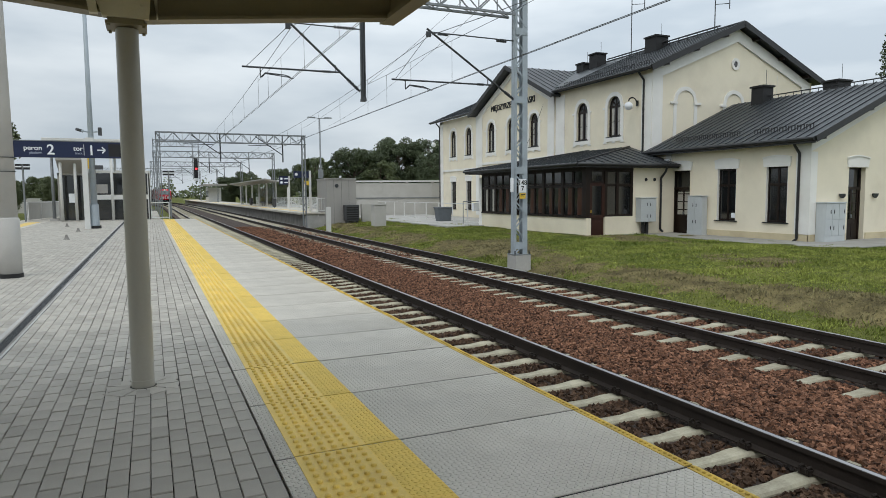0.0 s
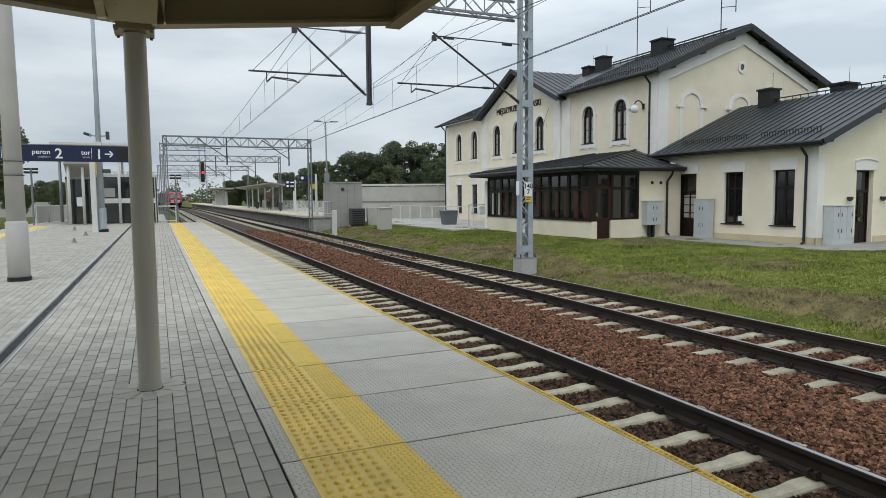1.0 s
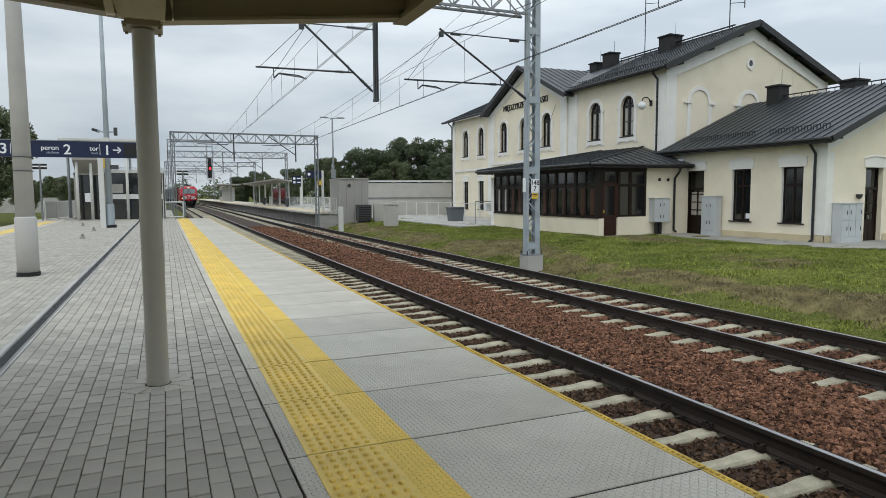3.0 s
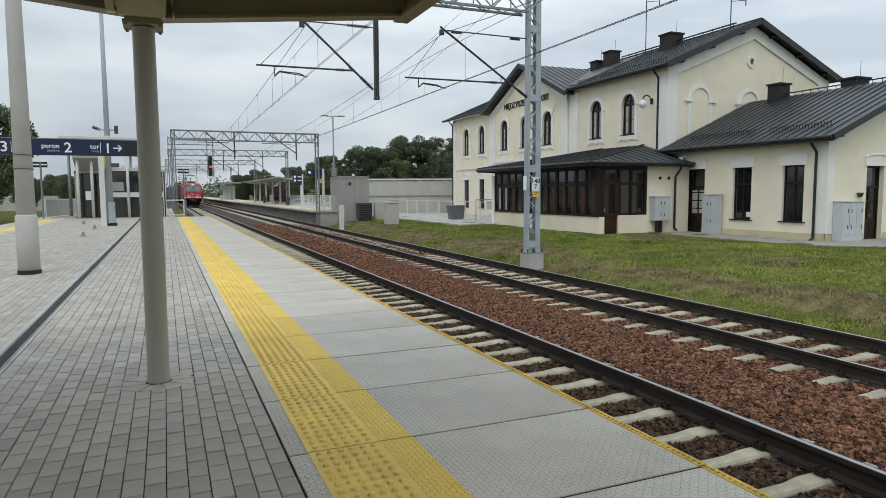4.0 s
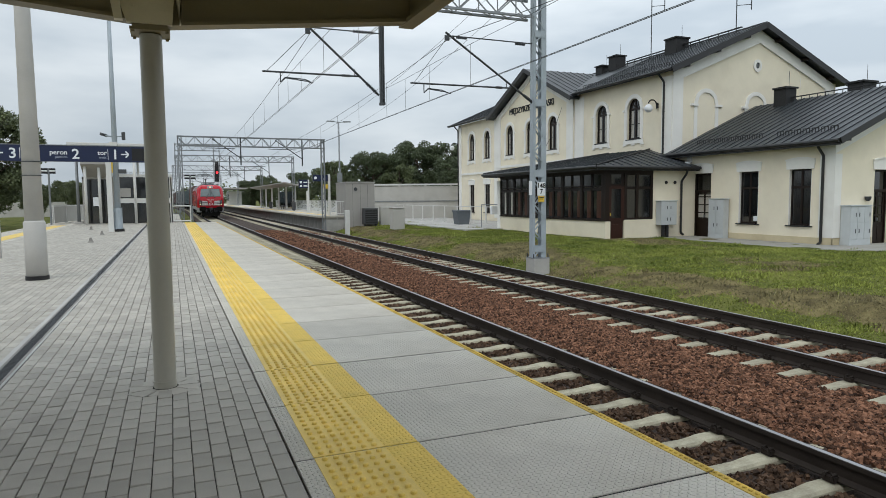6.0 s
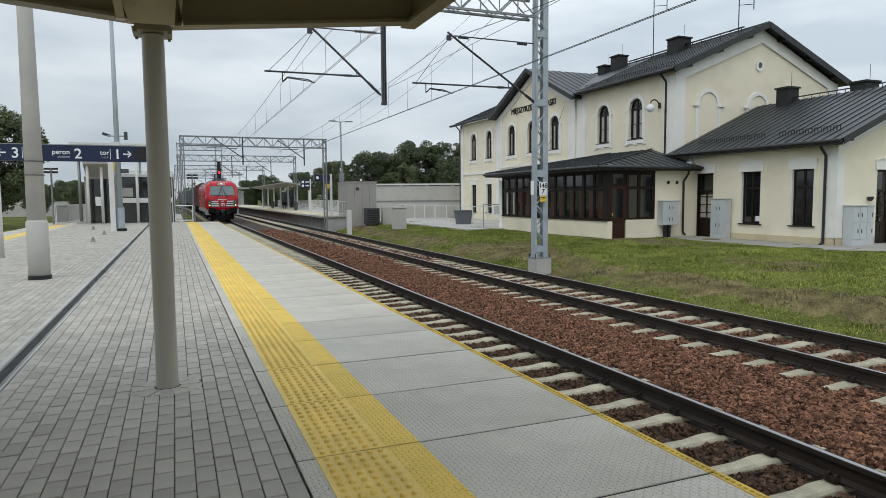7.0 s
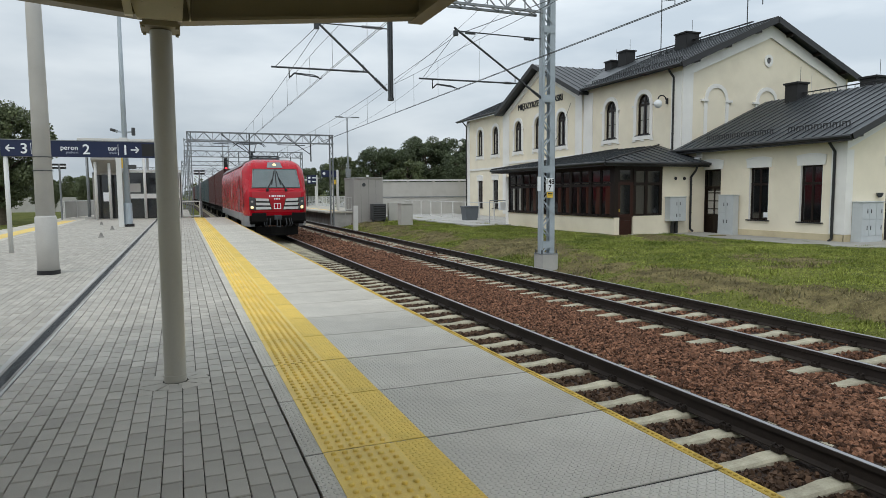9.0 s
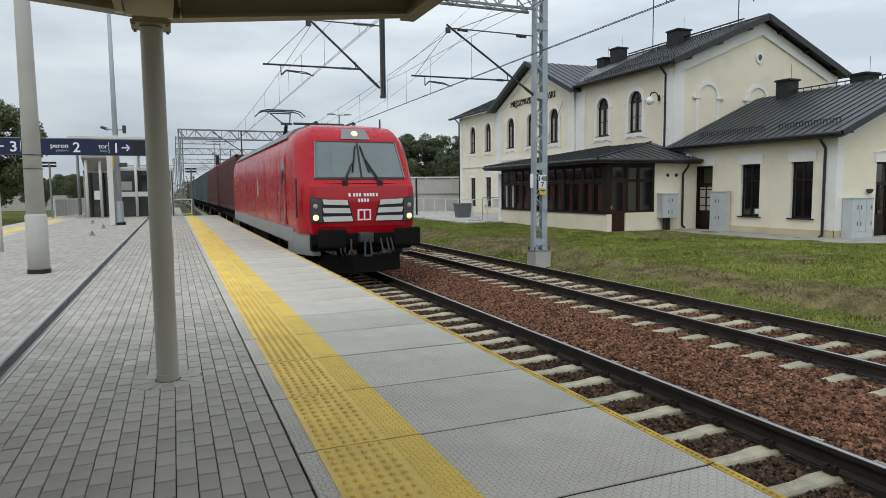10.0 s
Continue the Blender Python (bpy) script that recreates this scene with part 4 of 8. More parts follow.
    for k in (0.1, 0.55, 0.85):
        x, z = wx0 + (ax - wx0) * k, AE + (AR - AE) * k - 0.28
        bar(pu, (x, w0 + 0.05, z), (x, A0 + 0.1, z), 0.13, 0.13)
    part("purlin_end", pu, M_BROWN, bld)
    gutter(bld, (wx0 - 0.07, w0, AE - 0.07), (wx0 - 0.07, SOUTH + 0.05, AE - 0.07), 0.085)
    fl = bmesh.new()
    box(fl, wx0 - 0.02, wx0 + 0.03, w0, SOUTH, AE - 0.24, AE - 0.02)
    part("fascia", fl, M_ROOF_TRIM, bld)
    for y0, y1, n in ((18.6, 21.6, 7), (22.3, 26.4, 10)):
        snow_guard(bld, (wx0 + 0.95, y0, AE + 0.43), (wx0 + 0.95, y1, AE + 0.43), n)
    gr = bmesh.new()
    for i in range(15):
        y = 18.6 + i * 0.45
        bar(gr, (ax - 0.35, y, AR - 0.12), (ax - 0.35, y, AR + 0.12), 0.025, 0.025)
    bar(gr, (ax - 0.35, 18.4, AR + 0.1), (ax - 0.35, 25.2, AR + 0.1), 0.14, 0.035)
    part("roof_walkway", gr, M_ROOF_TRIM, bld)
    chimney(bld, 30.2, 25.4, 5.6, 6.87, 0.75, 0.75)
    chimney(bld, 31.6, 22.2, 5.4, 6.75, 0.95, 0.8)
    downpipe(bld, FRONT, A0 + 0.45, -0.85, AE - 0.05)
    return bld


def door(bld, axis, face, u0, u1, z0, z1):
    """A brown panelled door with glazed upper half and fanlight."""
    def put(bm, a, b, d0, d1, e, f):
        if axis == "x":
            box(bm, face + d0, face + d1, a, b, e, f)
        else:
            box(bm, a, b, face + d0, face + d1, e, f)
    fr = bmesh.new()
    put(fr, u0, u0 + 0.07, 0.2, 0.3, z0, z1)
    put(fr, u1 - 0.07, u1, 0.2, 0.3, z0, z1)
    put(fr, u0, u1, 0.2, 0.3, z1 - 0.08, z1)
    tz = z0 + (z1 - z0) * 0.70
    put(fr, u0, u1, 0.19, 0.3, tz, tz + 0.12)
    d = part("door", fr, M_BROWN, bld)
    lf = bmesh.new()
    put(lf, u0 + 0.07, u1 - 0.07, 0.24, 0.29, z0, z0 + 0.95)
    c = (u0 + u1) / 2
    for k in (u0 + 0.08, c - 0.05, u1 - 0.17):
        put(lf, k, k + 0.1, 0.235, 0.29, z0 + 0.9, tz)
    for zz in (z0 + 1.22, z0 + 1.62, z0 + 2.02):
        put(lf, u0 + 0.07, u1 - 0.07, 0.24, 0.285, zz, zz + 0.05)
    for s in (u0 + 0.16, c + 0.08):
        put(lf, s, s + 0.32, 0.228, 0.24, z0 + 0.15, z0 + 0.8)
    part("door_leaf", lf, M_BROWN, d)
    g = bmesh.new()
    put(g, u0 + 0.07, u1 - 0.07, 0.26, 0.266, z0 + 0.95, tz)
    part("pane", g, M_PANE, d)
    if axis == "x":
        g = bmesh.new()
        put(g, u0 + 0.2, u1 - 0.2, 0.25, 0.257, z0 + 1.0, tz - 0.1)
        part("net_curtain", g, M_CURTAIN, d, "pale net curtain behind the door panes")
    g = bmesh.new()
    put(g, u0 + 0.07, u1 - 0.07, 0.26, 0.266, tz + 0.12, z1 - 0.08)
    part("pane", g, M_PANE, d)
    h = bmesh.new()
    put(h, c - 0.02, c + 0.02, 0.18, 0.235, z0 + 1.0, z0 + 1.14)
    part("door_handle", h, M_GALV, d)
    su = bmesh.new()
    n, w = 8, u1 - u0
    upr = [(u0 - 0.16 + (w + 0.32) * i / n, z1 + 0.36 + 0.1 * (1 - (2 * i / n - 1) ** 2)) for i in range(n + 1)]
    prism(su, [(u0 - 0.12, z1), (u1 + 0.12, z1)] + upr[::-1], axis, face - 0.05, face - 0.002)
    prism(su, upr + [(p[0], p[1] + 0.05) for p in upr][::-1], axis, face - 0.09, face - 0.002)
    part("surround", su, M_WHITE, d, "white segmental lintel")


def glazed_bay():
    """The lean-to porch: low rendered wall, dark joinery with many panes and a hipped metal roof."""
    bay = thing("glazed_porch", "dark brown glazed porch with cream base and hipped metal roof", "porch")
    X0, Y0, Y1, Z0, Z1 = 19.2, 25.95, 36.8, 0.16, 2.44
    b = bmesh.new()
    box(b, X0, X0 + 0.3, Y0, Y1, -1.3, Z0 - 0.06)
    box(b, X0 + 0.3, FRONT, Y1 - 0.3, Y1, -1.3, Z1)
    box(b, 20.32, 22.05, Y0, Y0 + 0.3, -1.3, Z0)
    box(b, 22.05, FRONT, Y0, Y0 + 0.3, -1.3, Z1 + 0.15)
    part("low_wall", b, M_CREAM, bay, "cream rendered low wall")
    part("end_pier", boxed(X0 - 0.03, X0 + 0.3, Y1, Y1 + 0.36, -1.3, Z1 - 0.1), M_WHITE, bay, "white end pier")
    part("sill", boxed(X0 - 0.06, X0 + 0.2, Y0, Y1, Z0 - 0.055, Z0), M_BROWN, bay)
    part("lintel_beam", boxed(X0 - 0.02, X0 + 0.18, Y0, Y1, Z1, Z1 + 0.2), M_BROWN, bay)
    part("lintel_beam", boxed(X0 + 0.18, 22.05, Y0, Y0 + 0.18, Z1 - 0.02, Z1 + 0.2), M_BROWN, bay)
    n = 6
    w = (Y1 - Y0 - 0.2) / n
    for i in range(n):
        a = Y0 + 0.2 + i * w
        f = bmesh.new()
        box(f, X0, X0 + 0.14, a, a + 0.14, Z0, Z1)
        box(f, X0, X0 + 0.14, a + w - 0.06, a + w, Z0, Z1)
        m_ = a + (w + 0.08) / 2
        box(f, X0 + 0.02, X0 + 0.12, m_ - 0.035, m_ + 0.035, Z0, Z1)
        box(f, X0 + 0.02, X0 + 0.12, a + 0.12, a + w - 0.05, Z0 + 1.5, Z0 + 1.6)
        for s0, s1 in ((a + 0.14, m_ - 0.035), (m_ + 0.035, a + w - 0.06)):
            for z0, z1 in ((Z0, Z0 + 1.5), (Z0 + 1.62, Z1)):
                box(f, X0 + 0.01, X0 + 0.1, s0, s0 + 0.035, z0, z1)
                box(f, X0 + 0.01, X0 + 0.1, s1 - 0.035, s1, z0, z1)
                box(f, X0 + 0.01, X0 + 0.1, s0, s1, z0, z0 + 0.06)
                box(f, X0 + 0.01, X0 + 0.1, s0, s1, z1 - 0.06, z1)
        win = part("window", f, M_BROWN, bay)
        for s0, s1 in ((a + 0.16, m_ - 0.05), (m_ + 0.05, a + w - 0.08)):
            for z0, z1 in ((Z0 + 0.04, Z0 + 1.47), (Z0 + 1.65, Z1 - 0.03)):
                pn = part("pane", boxed(X0 + 0.05, X0 + 0.056, s0, s1, z0, z1), M_PANE, win)
                if z1 - z0 > 1.0:
                    wd = (s1 - s0) * (0.35 if i % 2 else 0.5)
                    part("net_curtain", boxed(X0 + 0.044, X0 + 0.048, s0 + 0.04, s0 + 0.04 + wd, z0 + 0.05, z1 - 0.05), M_CURTAIN_DIM if i < 5 else M_CURTAIN, win)
    # side towards the annex: corner post, door and window
    part("corner_post", boxed(X0, X0 + 0.22, Y0 - 0.002, Y0 + 0.2, Z0, Z1), M_BROWN, bay)
    part("corner_pier", boxed(X0 + 0.301, X0 + 0.305, Y0 + 0.0, Y0 + 0.2, -1.3, Z0 - 0.06), M_CREAM, bay)
    part("fanlight_panel", boxed(X0 + 0.22, 20.32, Y0 + 0.06, Y0 + 0.12, 1.78, Z1 - 0.02), M_BROWN, bay)
    dr = part("door", boxed(19.44, 20.28, Y0 + 0.06, Y0 + 0.11, -0.74, 1.78), M_DOOR, bay, "reddish brown wooden door")
    rim = bmesh.new()
    box(rim, 19.42, 19.56, Y0 + 0.02, Y0 + 0.06, 0.12, 1.78)
    box(rim, 20.14, 20.32, Y0 + 0.02, Y0 + 0.06, 0.12, 1.78)
    box(rim, 19.56, 20.14, Y0 + 0.02, Y0 + 0.06, 1.66, 1.82)
    box(rim, 19.56, 20.14, Y0 + 0.02, Y0 + 0.06, 0.1, 0.25)
    box(rim, 19.52, 20.2, Y0 + 0.03, Y0 + 0.06, -0.55, -0.05)
    part("door_frame", rim, M_DOOR, dr)
    part("pane", boxed(19.56, 20.14, Y0 + 0.045, Y0 + 0.052, 0.25, 1.66), M_PANE, dr)
    part("pane", boxed(19.56, 20.14, Y0 + 0.045, Y0 + 0.058, 1.9, 2.36), M_PANE, dr)
    part("door_handle", boxed(19.485, 19.505, Y0 - 0.02, Y0 + 0.02, 0.36, 0.5), M_SIGN_YELLOW, dr, "brass door handle")
    f = bmesh.new()
    for k in (20.32, 21.02, 21.9):
        box(f, k, k + 0.15, Y0 + 0.01, Y0 + 0.14, Z0, Z1)
    box(f, 20.32, 22.05, Y0 + 0.02, Y0 + 0.14, Z0, Z0 + 0.1)
    box(f, 20.32, 22.05, Y0 + 0.02, Y0 + 0.14, Z1 - 0.1, Z1)
    box(f, 20.32, 22.05, Y0 + 0.02, Y0 + 0.14, Z0 + 1.48, Z0 + 1.62)
    wn_ = part("window", f, M_BROWN, bay)
    for a, c in ((20.47, 21.02), (21.17, 21.9)):
        for z0, z1 in ((Z0 + 0.1, Z0 + 1.48), (Z0 + 1.62, Z1 - 0.1)):
            part("pane", boxed(a, c, Y0 + 0.06, Y0 + 0.066, z0, z1), M_PANE, wn_)
    # roof: front slope, two hips, gutter
    ex, ey0, ey1, ez = X0 - 0.85, Y0 - 0.45, Y1 + 0.75, 2.76
    ty0, ty1, tz = 29.35, 33.0, 3.88
    back = FRONT - 0.065
    roof_slab("porch_roof", [(ex, ey0, ez), (ex, ey1, ez), (back, ty1, tz), (back, ty0, tz)], 0.1, M_ROOF, bay, 0.5, "graphite standing seam porch roof")
    roof_slab("porch_roof_hip", [(FRONT - 0.12, ey0, ez), (ex, ey0, ez), (back, ty0, tz), (back + 0.003, ty0 - 0.01, tz)], 0.1, M_ROOF, bay, 0.5)
    roof_slab("porch_roof_hip", [(ex, ey1, ez), (FRONT - 0.12, ey1, ez), (back + 0.003, ty1 + 0.01, tz), (back, ty1, tz)], 0.1, M_ROOF, bay, 0.5)
    rg = bmesh.new()
    tube(rg, (ex, ey0, ez + 0.03), (back, ty0, tz + 0.03), 0.05, n=6)
    tube(rg, (ex, ey1, ez + 0.03), (back, ty1, tz + 0.03), 0.05, n=6)
    part("ridge_cap", rg, M_ROOF_TRIM, bay)
    fs = bmesh.new()
    box(fs, ex + 0.001, ex + 0.04, ey0, ey1, ez - 0.22, ez - 0.005)
    box(fs, ex + 0.04, FRONT - 0.12, ey0 + 0.001, ey0 + 0.04, ez - 0.22, ez - 0.005)
    box(fs, ex + 0.04, FRONT - 0.12, ey1 - 0.04, ey1 - 0.001, ez - 0.22, ez - 0.005)
    box(fs, ex + 0.04, X0, ey0 + 0.04, ey1 - 0.04, ez - 0.16, ez - 0.13)
    part("fascia", fs, M_ROOF_TRIM, bay)
    gutter(bay, (ex - 0.06, ey0 - 0.06, ez - 0.07), (ex - 0.06, ey1, ez - 0.07))
    gutter(bay, (ex - 0.06, ey0 - 0.06, ez - 0.07), (FRONT - 0.12, ey0 - 0.06, ez - 0.07))
    downpipe(bay, 23.75, Y0, -0.75, 2.6, (0, -1))
    ven = bmesh.new()
    for x in (22.85, 23.4):
        tube(ven, (x, Y0 - 0.03, 1.98), (x, Y0 + 0.02, 1.98), 0.085, n=12)
    part("wall_vent", ven, M_BLACK, bay, "round dark wall vents")
    return bay


station_building()
glazed_bay()
part_path = prismed([(22.2, 17.0), (22.2, 25.2), (18.6, 25.2), (18.6, 26.2), (24.68, 26.2), (24.68, 18.3), (40, 18.3), (40, 15.6), (24.0, 15.6)], "z", -1.2, -0.74)
path_ob = part("pavement", part_path, M_PATH)
tagged(path_ob, "grey paved path along the station building", "pavement", kind="structure")


def utility_cabinet(x0, x1, y0, y1, z0, z1, cols, rows, label, legs=0.0, m=None):
    c = thing("utility_cabinet", label, "utility cabinet")
    part("body", boxed(x0, x1, y0, y1, z0 + legs, z1 - 0.04, 0.008), M_CABINET, c)
    part("lid", boxed(x0 - 0.03, x1 + 0.03, y0 - 0.04, y1 + 0.02, z1 - 0.04, z1, 0.008), M_CABINET, c)
    if not legs:
        part("plinth", boxed(x0 - 0.01, x1 + 0.01, y0 - 0.006, y1, z0 - 0.3, z0 + 0.28), M_CABINET, c)
    else:
        for x in (x0 + (x1 - x0) * 0.32, x0 + (x1 - x0) * 0.56):
            part("cable_duct", tube(bmesh.new(), (x, (y0 + y1) / 2, z0 - 0.3), (x, (y0 + y1) / 2, z0 + legs), 0.09, n=10), M_BLACK, c, "black cable duct")
    b0 = z0 + (legs or 0.30)
    for i in range(cols):
        for j in range(rows):
            a, b = x0 + (x1 - x0) * i / cols, x0 + (x1 - x0) * (i + 1) / cols
            e, f = b0 + (z1 - 0.06 - b0) * j / rows, b0 + (z1 - 0.06 - b0) * (j + 1) / rows
            d = part("door", boxed(a + 0.012, b - 0.012, y0 - 0.018, y0 - 0.001, e + 0.012, f - 0.012, 0.004), M_CABINET, c)
            part("handle", boxed(a + 0.09 if i % 2 else b - 0.12, a + 0.12 if i % 2 else b - 0.09, y0 - 0.034, y0 - 0.018, (e + f) / 2 - 0.08, (e + f) / 2 + 0.08), M_DARKGREY, d)
    return c


utility_cabinet(22.22, 23.2, 25.56, 25.93, -0.75, 1.08, 2, 2, "light grey wall-side utility cabinet on black ducts", 0.62)
utility_cabinet(25.05, 26.28, 17.85, 18.27, -0.80, 0.88, 3, 2, "light grey triple utility cabinet beside a brown door")


def side_cabinet():
    """Cabinet against the track-facing wall, doors towards the tracks."""
    c = utility_cabinet(-0.47, 0.47, -0.32, 0.0, 0.0, 1.98, 2, 2, "light grey utility cabinet between door and window")
    c.matrix_basis = pose(24.62, 24.1, -0.82, 0, 0, -90)


side_cabinet()


def wall_lamp(x, y, z, face):
    """A small half-bowl wall lamp."""
    w = thing("wall_lamp", "small grey half-bowl wall lamp", "lamp", pose(x, y, z, 0, 0, face), group="wall lamps")
    part("shade", lathe(bmesh.new(), [(0.05, -0.12), (0.11, -0.04), (0.13, 0.06), (0.12, 0.07)], (0, -0.1, 0), 12), M_DARKSTEEL, w)
    part("bracket", boxed(-0.05, 0.05, -0.06, -0.002, -0.05, 0.05), M_GALV, w)


for p in ((26.6, 18.33, 1.15, 0), (28.75, 18.33, 1.15, 0), (24.7, 24.35, 0.95, -90)):
    wall_lamp(*p)


def globe_lamp(x, y, z):
    """A swan-neck bracket with a white globe."""
    w = thing("globe_lamp", "white globe lamp on a black swan-neck bracket", "lamp", pose(x, y, z, 0, 0, 0))
    bm = bmesh.new()
    pts = [(0, 0, 0)] + [(-0.1 - 0.26 * (1 - math.cos(a)), 0.0, 0.1 + 0.2 * math.sin(a)) for a in [math.pi * i / 10 for i in range(11)]]
    for a, b in zip(pts, pts[1:]):
        tube(bm, a, b, 0.035, n=6)
    box(bm, -0.06, 0.0, -0.07, 0.07, -0.14, 0.16)
    part("bracket", bm, M_BLACK, w)
    g = bmesh.new()
    bmesh.ops.create_uvsphere(g, u_segments=20, v_segments=12, radius=0.22, matrix=Matrix.Translation((-0.62, 0, -0.16)))
    part("globe", g, M_SIGN_WHITE, w, "white opal globe", smooth=True)


globe_lamp(FRONT - 0.062, 28.75, 6.2)
globe_lamp(FRONT - 0.062, 55.6, 6.0)


def roof_aerial(x, y, z, h, arm):
    a = thing("roof_aerial", "thin dark aerial mast on the station roof", "aerial")
    part("mast", tube(bmesh.new(), (x, y, z), (x, y, z + h), 0.03, n=6), M_DARKSTEEL, a)
    if arm:
        bm = bmesh.new()
        tube(bm, (x, y, z + h - 0.9), (x + arm, y - 0.2, z + h - 0.8), 0.02, n=5)
        tube(bm, (x + arm, y - 0.2, z + h - 1.1), (x + arm, y - 0.2, z + h + 0.3), 0.03, n=5)
        part("arm", bm, M_DARKSTEEL, a)


roof_aerial(29.8, 35.5, 10.1, 4.6, 0.9)
roof_aerial(29.9, 28.5, 10.3, 2.6, 0.9)


def wall_camera():
    c = thing("wall_camera", "small white camera under the wing eaves", "camera", pose(FRONT - 0.02, 26.2, 3.0))
    part("arm", boxed(-0.25, 0.0, -0.02, 0.02, -0.02, 0.02), M_GALV, c)
    part("housing", tube(bmesh.new(), (-0.3, 0.12, 0.0), (-0.22, -0.14, -0.04), 0.055, n=10), M_SIGN_WHITE, c)


wall_camera()


def slack_cable():
    c = thing("slack_cable", "thin black cable hanging from the front gable", "cable")
    bm = bmesh.new()
    pts = [Vector((FRONT - 0.2, 38.0 + 3.4 * t, 7.3 - 3.3 * t - 0.5 * math.sin(math.pi * t))) for t in [i / 10 for i in range(11)]]
    for a, b in zip(pts, pts[1:]):
        tube(bm, a, b, 0.012, n=5)
    part("cable", bm, M_BLACK, c)


slack_cable()
notice = part("window_notice", boxed(FRONT + 0.10, FRONT + 0.11, 22.1, 22.35, 0.12, 0.35), M_SIGN_WHITE)
tagged(notice, "small white notice behind a wing window", "notice")

# ---- overhead line ----
MAST_Y = 18.7
WIRE_1, WIRE_2 = 4.6, 4.51


def lattice_mast(name, label, x, y, z0, z1, w0, w1, d, material=None):
    """Two channel legs joined by zigzag lacing on a concrete foot."""
    material = material or M_MASTGREY
    m = thing(name, label, "catenary mast")
    part("foundation", boxed(x - 0.29, x + 0.29, y - 0.28, y + 0.28, z0 - 0.4, z0 + 0.58, 0.02), M_CONCRETE, m, "pale concrete foundation block")
    b0 = z0 + 0.58
    part("base_plate", boxed(x - 0.3, x + 0.3, y - 0.28, y + 0.28, b0, b0 + 0.03), M_GALV, m)
    for i, (sx, sy) in enumerate(((-1, -1), (1, -1), (1, 1), (-1, 1))):
        part("anchor_bolt", tube(bmesh.new(), (x + sx * 0.27, y + sy * 0.2, b0 + 0.03), (x + sx * 0.27, y + sy * 0.2, b0 + 0.15), 0.022, n=6), M_DARKSTEEL, m)
    for s in (-1, 1):
        leg = bmesh.new()
        a0, a1 = Vector((x + s * w0 / 2, y, b0 + 0.03)), Vector((x + s * w1 / 2, y, z1))
        for dy in (-d / 2, d / 2):
            bar(leg, a0 + Vector((-0.05 if s > 0 else 0, dy, 0)), a1 + Vector((-0.05 if s > 0 else 0, dy, 0)), 0.17 if s > 0 else 0.08, 0.014, (0, 1, 0))
        bar(leg, a0 + Vector((s * 0.05, 0, 0)), a1 + Vector((s * 0.05, 0, 0)), 0.014, d, (0, 1, 0))
        part("leg", leg, material, m)
    h = z1 - b0
    n = int(h / 0.42)
    for sy in (-1, 1):
        for i in range(n):
            ta, tb = i / n, (i + 1) / n
            wa, wb = w0 + (w1 - w0) * ta, w0 + (w1 - w0) * tb
            s = 1 if i % 2 else -1
            part("lacing_bar", bar(bmesh.new(), (x + s * wa / 2, y + sy * (d / 2 + 0.012), b0 + h * ta + 0.05), (x - s * wb / 2, y + sy * (d / 2 + 0.012), b0 + h * tb + 0.05), 0.045, 0.012, (0, 1, 0)), material, m)
        for t in (0.02, 0.27, 0.5, 0.72):
            z = b0 + h * t
            part("batten_plate", boxed(x - w0 / 2, x + w0 / 2, y + sy * (d / 2 + 0.02) - 0.004, y + sy * (d / 2 + 0.02) + 0.004, z, z + 0.22), material, m)
    return m


def truss_beam(m, x0, x1, y, z0, z1, d=0.4, panel=0.6, material=None):
    """A four-chord lattice crossbeam over the tracks."""
    material = material or M_GALV
    for yy in (y + d / 2, y - d / 2):
        for z in (z0, z1):
            bt = part("truss_chord", bar(bmesh.new(), (x0, yy, z), (x1, yy, z), 0.07, 0.07), material, m)
    lc = bmesh.new()
    n = max(2, int((x1 - x0) / panel))
    for i in range(n):
        a, b = x0 + (x1 - x0) * i / n, x0 + (x1 - x0) * (i + 1) / n
        for yy in (y - d / 2, y + d / 2):
            za, zb = (z0, z1) if i % 2 else (z1, z0)
            bar(lc, (a, yy, za), (b, yy, zb), 0.04, 0.02, (0, 1, 0))
        for z in (z0, z1):
            bar(lc, (a, y - d / 2, z), (b, y + d / 2, z), 0.03, 0.02)
        bar(lc, (a, y - d / 2, z0), (a, y - d / 2, z1), 0.03, 0.02, (0, 1, 0))
    part("truss_lacing", lc, material, bt)
    return bt


